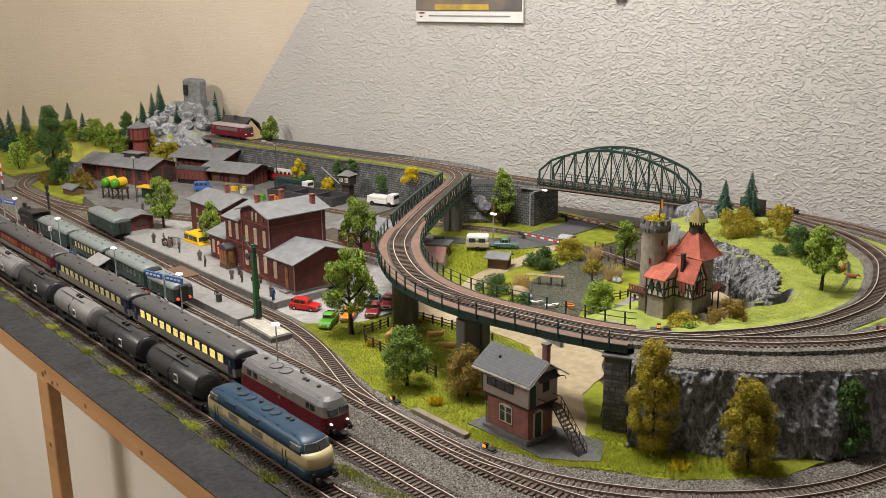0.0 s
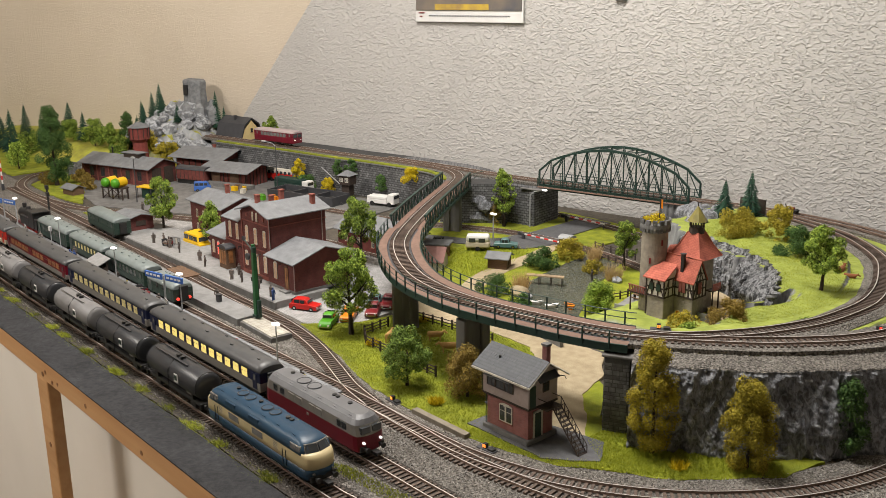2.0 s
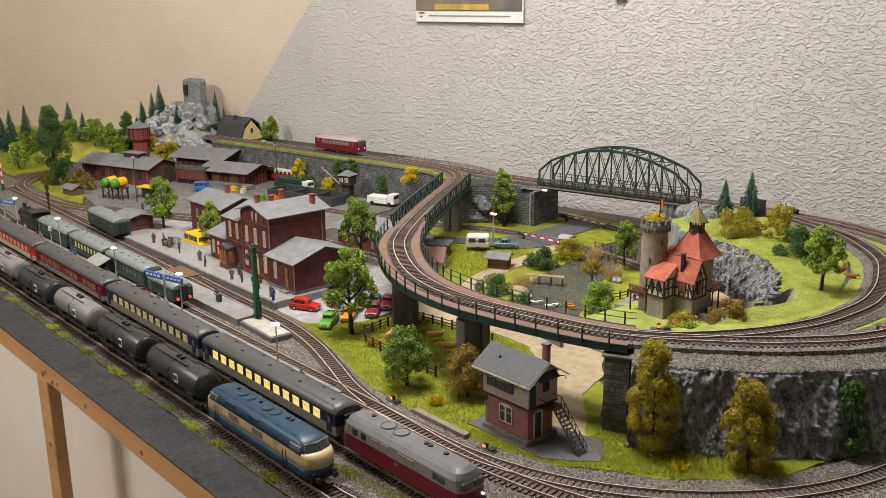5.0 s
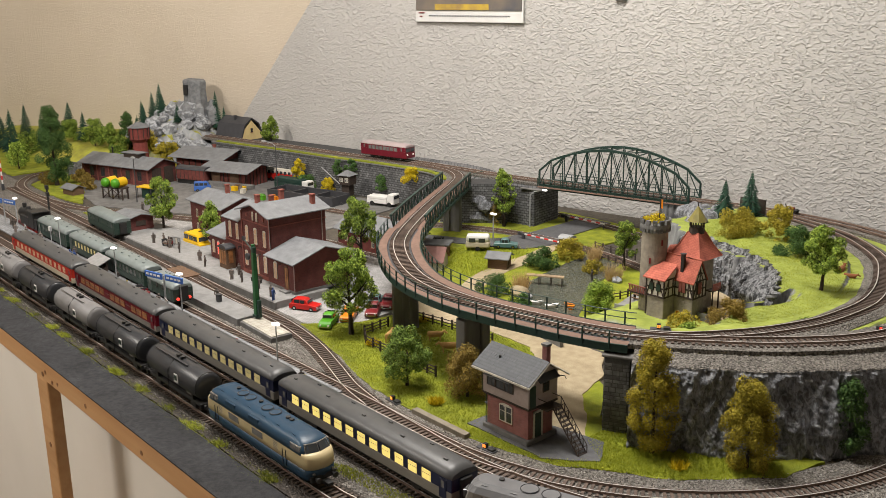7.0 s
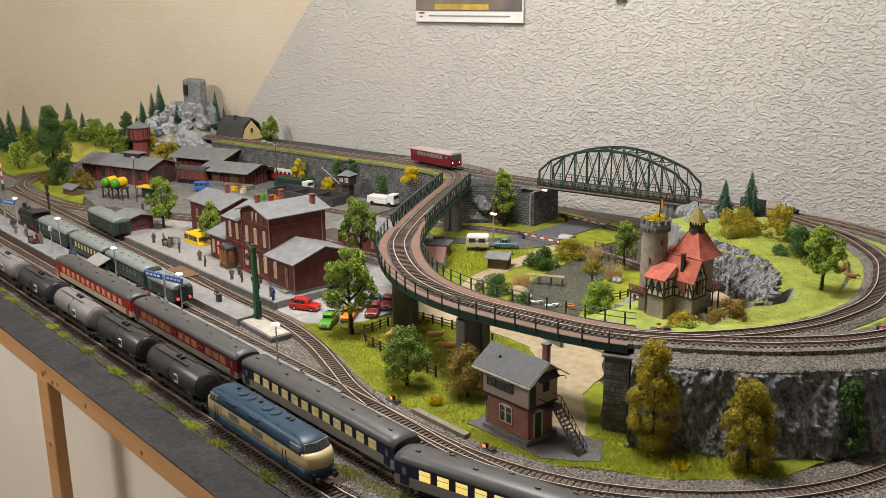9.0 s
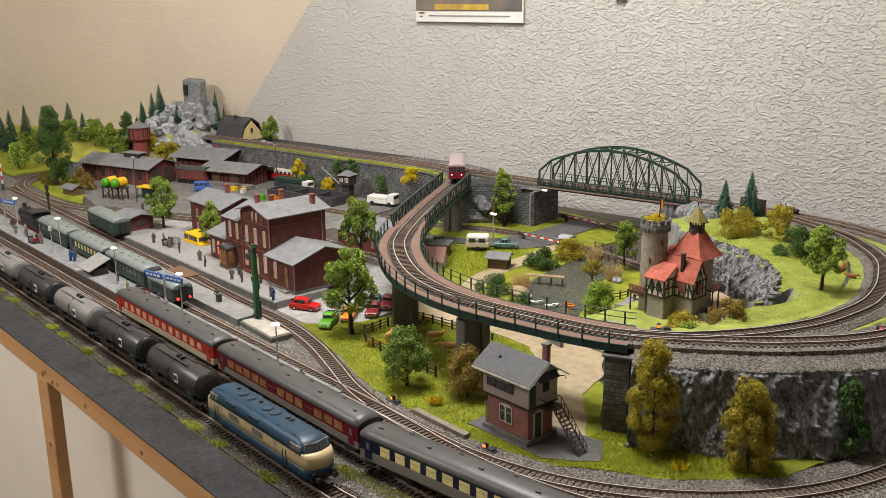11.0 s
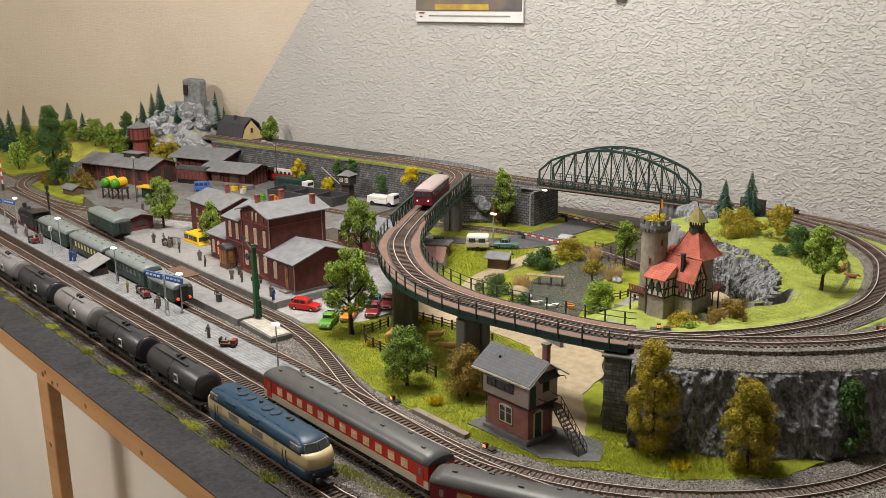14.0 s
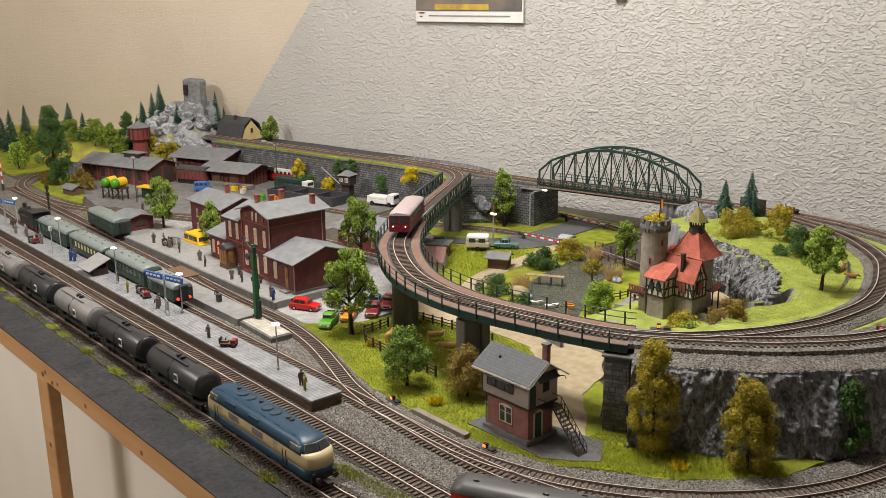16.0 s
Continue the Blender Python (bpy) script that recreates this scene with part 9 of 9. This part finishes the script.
# ---- fences ----
def fence(name, pts, label, h=0.011, gap=0.017, rails=(0.004, 0.0075, 0.0105), paint="darkwood", z=-0.0034):
    th = thing(name, 0, 0, 0, 0, label, "fence")
    for (xa, ya), (xb, yb) in zip(pts, pts[1:]):
        d = math.hypot(xb - xa, yb - ya)
        n = max(1, round(d / gap))
        for k in range(n + (0 if (xb, yb) != pts[-1] else 1)):
            u = k / n
            x, y = xa + (xb - xa) * u, ya + (yb - ya) * u
            part("post", B(x - 0.0010, x + 0.0010, y - 0.0010, y + 0.0010, z - 0.002, z + h + 0.0015), paint, th)
        for r in rails:
            part("rail", tube(bmesh.new(), [(xa, ya, z + r), (xb, yb, z + r)], 0.0008, 4), paint, th)
    return th


fence("pasture_fence", [(-1.019, 0.780), (-1.013, 0.734), (-0.983, 0.714), (-0.900, 0.712), (-0.835, 0.711)], "dark brown rail fence round the pasture", 0.0135, 0.018, (0.004, 0.0085, 0.0128))
fence("pasture_fence", [(-1.017, 0.827), (-0.966, 0.8355), (-0.928, 0.840), (-0.870, 0.842)], "dark brown rail fence along the sandy path", 0.0135, 0.018, (0.004, 0.0085, 0.0128))
fence("bridge_rail", [(-1.13, 1.282), (-1.06, 1.278), (-0.985, 1.265)], "brown railing beside the crossing track", 0.010, 0.020, (0.004, 0.009))
fence("bridge_rail", [(-1.10, 1.328), (-1.0, 1.318)], "brown railing behind the crossing track", 0.010, 0.020, (0.004, 0.009))
fence("shore_rail", [(-0.89, 1.06), (-0.875, 1.12), (-0.87, 1.17)], "brown shore railing by the beer garden", 0.012, 0.02, (0.005, 0.010))


# ---- level crossing ----
def barrier(x, y, z, rz, L, label):
    th = thing("crossing_barrier", x, y, z, rz, label, "level crossing barrier", "crossing barriers")
    part("post", B(-0.003, 0.003, -0.0025, 0.0025, 0, 0.013, 0.0005), "darkgrey", th)
    part("counterweight", B(-0.014, -0.004, -0.002, 0.002, 0.008, 0.014, 0.0005), "darkgrey", th)
    n = 9
    for k in range(n):
        part("stripe", B(L * k / n, L * (k + 1) / n, -0.0011, 0.0011, 0.0105, 0.0128), "red" if k % 2 else "white", th)
    part("rest_post", tube(bmesh.new(), [(L * 0.97, 0, 0), (L * 0.97, 0, 0.0105)], 0.0008, 5), "darkgrey", th)


barrier(-1.228, 1.270, -0.0034, 2, 0.095, "red and white striped barrier, lowered")
barrier(-1.270, 1.440, -0.0034, 1, 0.098, "red and white striped barrier behind the crossing, lowered")
rb_ = thing("raised_barrier", -2.430, 0.690, -0.0034, 0, "red and white striped barrier arm, raised upright", "level crossing barrier")
part("post", B(-0.003, 0.003, -0.003, 0.003, 0, 0.016, 0.0005), "darkgrey", rb_)
for k in range(7):
    part("stripe", B(-0.0016, 0.0016, -0.0016, 0.0016, 0.016 + k * 0.010, 0.026 + k * 0.010), "red" if k % 2 else "white", rb_)
kh = thing("crossing_hut", -1.125, 1.278, -0.0034, 8, "brown crossing keeper's hut with a curved grey roof", "hut")
part("walls", B(-0.011, 0.011, -0.010, 0.010, 0, 0.022), "brownwood", kh)
bm = bmesh.new()
loft(bm, [[(-0.0125 + 0.025 * k, 0.0125 * math.cos(a), 0.0215 + 0.006 * math.sin(a)) for a in np.linspace(0, math.pi, 9)] for k in (0, 1)])
bmesh.ops.recalc_face_normals(bm, faces=bm.faces)
part("roof", bm, "grey", kh)
part("door", B(0.011, 0.0115, -0.005, 0.003, 0, 0.018), "darkwood", kh)
gh = thing("garden_shed", -1.125, 1.105, -0.0034, 30, "brown wooden garden shed with a grey gable roof", "shed")
gable_wall(gh, -0.017, 0.017, -0.014, 0.014, 0, 0.020, 0.026, True, "brownwood")
gable_roof(gh, -0.017, 0.017, -0.014, 0.014, 0.0205, 0.027, 0.0045)
window(gh, 0.0172, -0.002, 0.008, 0.006, 0.008, "r", pane="glass", frame="darkwood", sill=False)
kk = thing("kiosk", -1.265, 1.085, -0.0034, 35, "small kiosk with a grey flat roof", "kiosk")
part("walls", B(-0.020, 0.020, -0.014, 0.014, 0, 0.020), "brownwood", kk)
part("roof", B(-0.026, 0.026, -0.020, 0.020, 0.020, 0.0225, 0.0005), "slate", kk)
rr_ = thing("tiled_house", -1.215, 1.020, -0.0034, 35, "small house with faded pink tiled roof below the viaduct", "house")
gable_wall(rr_, -0.030, 0.030, -0.022, 0.022, 0, 0.016, 0.034, True, "offwhite")
gable_roof(rr_, -0.030, 0.030, -0.022, 0.022, 0.0165, 0.035, 0.004, True, mat("pink_tile", (0.30, 0.16, 0.14), (0.24, 0.12, 0.105), scale=150, rough=0.8))

# ---- pond ----
jt = thing("wooden_jetty", -1.002, 1.088, -0.0026, 31, "wooden plank jetty over the pond on thin posts", "jetty")
jt.scale = (0.78, 1.1, 1.3)
for k in range(18):
    part("plank", B(-0.040 + k * 0.0044, -0.0362 + k * 0.0044, -0.005, 0.005, 0.011, 0.0122), "jettyplank", jt)
for k in range(4):
    for s in (-1, 1):
        part("post", B(-0.037 + k * 0.024, -0.0355 + k * 0.024, s * 0.0045 - 0.0007, s * 0.0045 + 0.0007, -0.002, 0.011), "darkwood", jt)
for x, y, rz in ((-0.945, 1.005, 30), (-0.918, 1.010, 60)):
    sw = thing("pedal_boat", x, y, -0.0026, rz, "small white boat afloat on the pond", "boat")
    bm = bmesh.new()
    loft(bm, [[(-0.007, -0.003, 0), (0.006, -0.0035, 0), (0.010, 0, 0), (0.006, 0.0035, 0), (-0.007, 0.003, 0)], [(-0.0085, -0.0045, 0.005), (0.007, -0.005, 0.005), (0.013, 0, 0.0065), (0.007, 0.005, 0.005), (-0.0085, 0.0045, 0.005)]])
    part("hull", bm, "white", sw)
rb = thing("rowing_boat", -0.898, 1.030, -0.0026, -30, "orange-red rowing boat near the shore", "boat")
bm = bmesh.new()
loft(bm, [[(-0.009, -0.0035, 0), (0.007, -0.0035, 0), (0.012, 0, 0), (0.007, 0.0035, 0), (-0.009, 0.0035, 0)], [(-0.011, -0.0055, 0.006), (0.008, -0.0055, 0.006), (0.017, 0, 0.008), (0.008, 0.0055, 0.006), (-0.011, 0.0055, 0.006)]])
part("hull", bm, "orange", rb)
for x in (-0.004, 0.003):
    part("thwart", B(x - 0.001, x + 0.001, -0.005, 0.005, 0.0062, 0.0070), "brownwood", rb)
part("oar", tube(bmesh.new(), [(-0.004, -0.012, 0.004), (0.004, 0.010, 0.012)], 0.0005, 4), "brownwood", rb)
for x, y, r in ((-0.998, 1.025, 0.013), (-0.975, 1.02, 0.006), (-0.935, 1.185, 0.008)):
    bm = bmesh.new()
    bmesh.ops.create_icosphere(bm, subdivisions=2, radius=r)
    for v in bm.verts:
        v.co = Vector((v.co.x * 1.2, v.co.y, v.co.z * 0.8)) * (1 + 0.3 * noise.noise(v.co * 90))
    ob = tagged(part("boulder", bm, "sand" if r > 0.01 else "rocklight", None), "rounded stone on the pond bank", "rock", "pond stones")
    ob.location = (x, y, 0.0)
bg = thing("beer_garden_wall", -0.80, 1.075, -0.003, 15, "grey retaining wall of the beer garden terrace", "wall")
part("wall", B(-0.03, 0.035, -0.030, -0.027, 0, 0.024, 0.0006), "concrete", bg)
part("terrace", B(-0.03, 0.035, -0.027, 0.04, 0, 0.020), "yard", bg)
for k, (x, y) in enumerate(((-0.815, 1.085), (-0.79, 1.075), (-0.80, 1.10))):
    tb = thing("garden_table", x, y, 0.017, k * 40, "red-brown beer garden table with benches", "table", "garden tables")
    part("top", B(-0.008, 0.008, -0.003, 0.003, 0.008, 0.009), "brownwood", tb)
    for s in (-1, 1):
        part("trestle", B(s * 0.006 - 0.0005, s * 0.006 + 0.0005, -0.0025, 0.0025, 0, 0.008), "darkwood", tb)
        part("bench", B(-0.008, 0.008, s * 0.0065 - 0.0012, s * 0.0065 + 0.0012, 0.0045, 0.0052), "brownwood", tb)
part("low_wall", B(-0.075, 0.03, -0.003, 0.003, -0.006, 0.012, 0.0008), "concrete", None, "low grey concrete wall beside the sandy path", kind="structure").matrix_world = pose(-0.825, 0.905, 0, 0, 0, -12)


# ---- animals ----
def beast(name, x, y, z, rz, paint, label, k=1.0, category="cow"):
    th = thing(name, x, y, z, rz, label, category, "grazing animals")
    bm = bmesh.new()
    loft(bm, [[(xx * k, ry * k * math.cos(a), (zc + rz_ * math.sin(a)) * k) for a in np.linspace(0, math.tau, 11)[:-1]] for xx, ry, rz_, zc in ((-0.0125, 0.002, 0.003, 0.0125), (-0.011, 0.0042, 0.0048, 0.012), (-0.004, 0.0046, 0.0052, 0.0115), (0.004, 0.0044, 0.0050, 0.0118), (0.010, 0.0034, 0.0042, 0.0125), (0.0125, 0.002, 0.0026, 0.0135))])
    part("torso", bm, paint, th)
    hd = part("head", tube(bmesh.new(), [(0.010 * k, 0, 0.0135 * k), (0.0150 * k, 0, 0.0165 * k), (0.0195 * k, 0, 0.0130 * k)], 0.0026 * k, 7, 0.0014 * k), paint, th)
    for s in (-1, 1):
        for xx in (-0.009, 0.008):
            part("leg", tube(bmesh.new(), [(xx * k, s * 0.0028 * k, 0.010 * k), (xx * k, s * 0.0028 * k, 0)], 0.0015 * k, 6, 0.0009 * k), paint, th)
        part("ear", tube(bmesh.new(), [(0.0145 * k, s * 0.001 * k, 0.0175 * k), (0.0145 * k, s * 0.0034 * k, 0.0185 * k)], 0.0006 * k, 4), paint, hd)
    part("tail", tube(bmesh.new(), [(-0.0125 * k, 0, 0.014 * k), (-0.0140 * k, 0, 0.006 * k)], 0.0005 * k, 4), paint, th)


beast("cow", -0.930, 0.792, -0.0032, 50, "cow", "tan brown cow standing on the pasture", 0.85)
beast("cow", -0.886, 0.777, -0.0032, 230, "cow", "tan brown cow grazing on the pasture", 0.85)
beast("cow", -0.972, 0.746, -0.0032, 120, "cow", "tan brown cow beside the viaduct pier", 0.85)
beast("horse", -0.575, 1.207, 0.081, 100, "horse", "chestnut horse on the plateau pasture", 0.9, "horse")
beast("horse", -0.557, 1.196, 0.081, 20, "horse", "small chestnut foal on the plateau pasture", 0.65, "horse")

# ---- goods yard pieces ----
yt = thing("fuel_tank_stand", -2.150, 0.868, -0.004, 22, "two yellow fuel tanks with green ends on a timber stand", "fuel tank")
for x in (-0.019, 0.019):
    tk = part("tank", tube(bmesh.new(), [(x, -0.031, 0.046), (x, -0.004, 0.046), (x, 0.000, 0.046)], 0.0135, 16), "yellow", yt)
    bm = bmesh.new()
    loft(bm, [[(x + r * math.cos(a), y_, 0.046 + r * math.sin(a)) for a in np.linspace(0, math.tau, 17)[:-1]] for y_, r in ((-0.0312, 0.0136), (-0.0400, 0.0128), (-0.0450, 0.0095), (-0.0470, 0.0040))], smooth=True)
    part("tank_end", bm, "green", tk)
part("stand_top", B(-0.042, 0.042, -0.034, -0.006, 0.030, 0.0335), "darkwood", yt)
for x in (-0.038, 0.0, 0.038):
    for y in (-0.031, -0.009):
        part("stand_leg", B(x - 0.0016, x + 0.0016, y - 0.0016, y + 0.0016, 0, 0.030), "darkwood", yt)
for x0, x1_ in ((-0.038, 0.0), (0.0, 0.038)):
    part("stand_brace", tube(bmesh.new(), [(x0, -0.032, 0.002), (x1_, -0.032, 0.029)], 0.0011, 4), "darkwood", yt)
    part("stand_brace", tube(bmesh.new(), [(x1_, -0.032, 0.002), (x0, -0.032, 0.029)], 0.0011, 4), "darkwood", yt)
yt.scale = (0.80, 0.80, 0.85)
ya = thing("yellow_canopy", -2.105, 0.915, -0.004, 22, "small yellow-roofed filling canopy with green cabin", "canopy")
part("cabin", B(-0.010, 0.012, -0.010, 0.010, 0, 0.022, 0.0005), "greensteel", ya)
part("roof", B(-0.022, 0.022, -0.014, 0.014, 0.024, 0.027, 0.0006), "yellow", ya)
for x in (-0.020, 0.020):
    part("post", tube(bmesh.new(), [(x, -0.012, 0), (x, -0.012, 0.024)], 0.0010, 5), "darkgrey", ya)
bs_ = thing("lineside_hut", -2.265, 0.800, -0.004, 10, "low brown lineside hut with a grey roof", "hut")
gable_wall(bs_, -0.022, 0.022, -0.014, 0.014, 0, 0.016, 0.022, True, "brownwood")
gable_roof(bs_, -0.022, 0.022, -0.014, 0.014, 0.0165, 0.023, 0.005)
gb = thing("goods_wagon", -2.185, 1.075, -0.004, 22, "brown boxcar standing at the goods shed", "goods wagon")
part("body", B(-0.045, 0.045, -0.015, 0.015, 0.011, 0.036, 0.0006), "redbrick", gb)
bm = bmesh.new()
loft(bm, [body_ring(-0.046, 0.032, 0.0355, 0.036, 0.008), body_ring(0.046, 0.032, 0.0355, 0.036, 0.008)])
part("roof", bm, "darkgrey", gb)
part("underframe", B(-0.045, 0.045, -0.012, 0.012, 0.0, 0.0108), "black", gb)
for k in range(8):
    part("rib", B(-0.0445 + k * 0.0125, -0.0435 + k * 0.0125, -0.0156, -0.015, 0.011, 0.036), "darkwood", gb)
bst = thing("hand_trolley", -0.805, 1.487, 0.086, -6, "small red and black rail trolley on the upper track", "trolley")
bst.scale = (0.75, 0.75, 0.8)
part("deck", B(-0.014, 0.014, -0.009, 0.009, 0.005, 0.007), "black", bst)
part("engine", B(-0.003, 0.006, -0.004, 0.004, 0.007, 0.0125, 0.001), "darkred", bst)
part("lever", tube(bmesh.new(), [(-0.012, 0, 0.007), (-0.018, 0, 0.017)], 0.0012, 5), "black", bst)
for s in (-1, 1):
    for x in (-0.009, 0.009):
        part("wheel", tube(bmesh.new(), [(x, s * 0.007, 0.0042), (x, s * 0.0092, 0.0042)], 0.0042, 10), "black", bst)
bx = thing("brown_board", -0.845, 1.43, 0.083, 8, "dark brown board leaning behind the fir trees", "board")
part("panel", B(-0.022, 0.022, -0.002, 0.002, 0, 0.030), "darkwood", bx)
random.seed(8)
for k in range(22):
    r = random.uniform(0.008, 0.020)
    x, y = ((random.uniform(-0.94, -0.86), random.uniform(1.29, 1.40)) if k < 12 else (random.uniform(-1.42, -1.37), random.uniform(1.30, 1.345)))
    bm = bmesh.new()
    bmesh.ops.create_icosphere(bm, subdivisions=2, radius=r)
    for v in bm.verts:
        v.co = Vector((v.co.x * 1.2, v.co.y, v.co.z)) * (1 + 0.5 * noise.noise(v.co * 75 + Vector((k, 3, 0))))
    ob = tagged(part("boulder", bm, "rock", None), "grey jagged rock beside the track", "rock", "lineside rocks")
    zb = plateau_z(x, y) if k < 12 else random.uniform(0.0, 0.045)
    ob.location = (x, y, zb)


for nm, line, lab, single in (("track_front", T1, "goods track beside the layout edge", (0, 0)), ("track_main", T2, "main line track with brown sleepers", (2.2, 3.8)), ("track_platform", T3, "platform loop track with turnouts", (1.2, 2.6)), ("track_station", T4, "station track curving into the turnout", (0.6, 1.7)),
                              ("track_crossover", TS, "crossover rails of the turnout with bright rail heads", (0, 0)), ("track_yard", TY, "yard track curving round the far end", (0, 0)), ("track_crossing", TX, "track over the level crossing", (0, 0)), ("track_branch", TX2, "track behind the crossing", (0, 0)),
                              ("track_upper", TE, "upper line over viaduct and bridges", (1.66, 2.75)), ("track_loop", TI, "inner loop track on the plateau", (0, 0))):
    lay(nm, line, lab, single, bed=0 if nm in ("track_upper", "track_crossover") else 0.026, ballast="ballast_dark" if nm in ("track_front", "track_main") else "ballast")

motions()
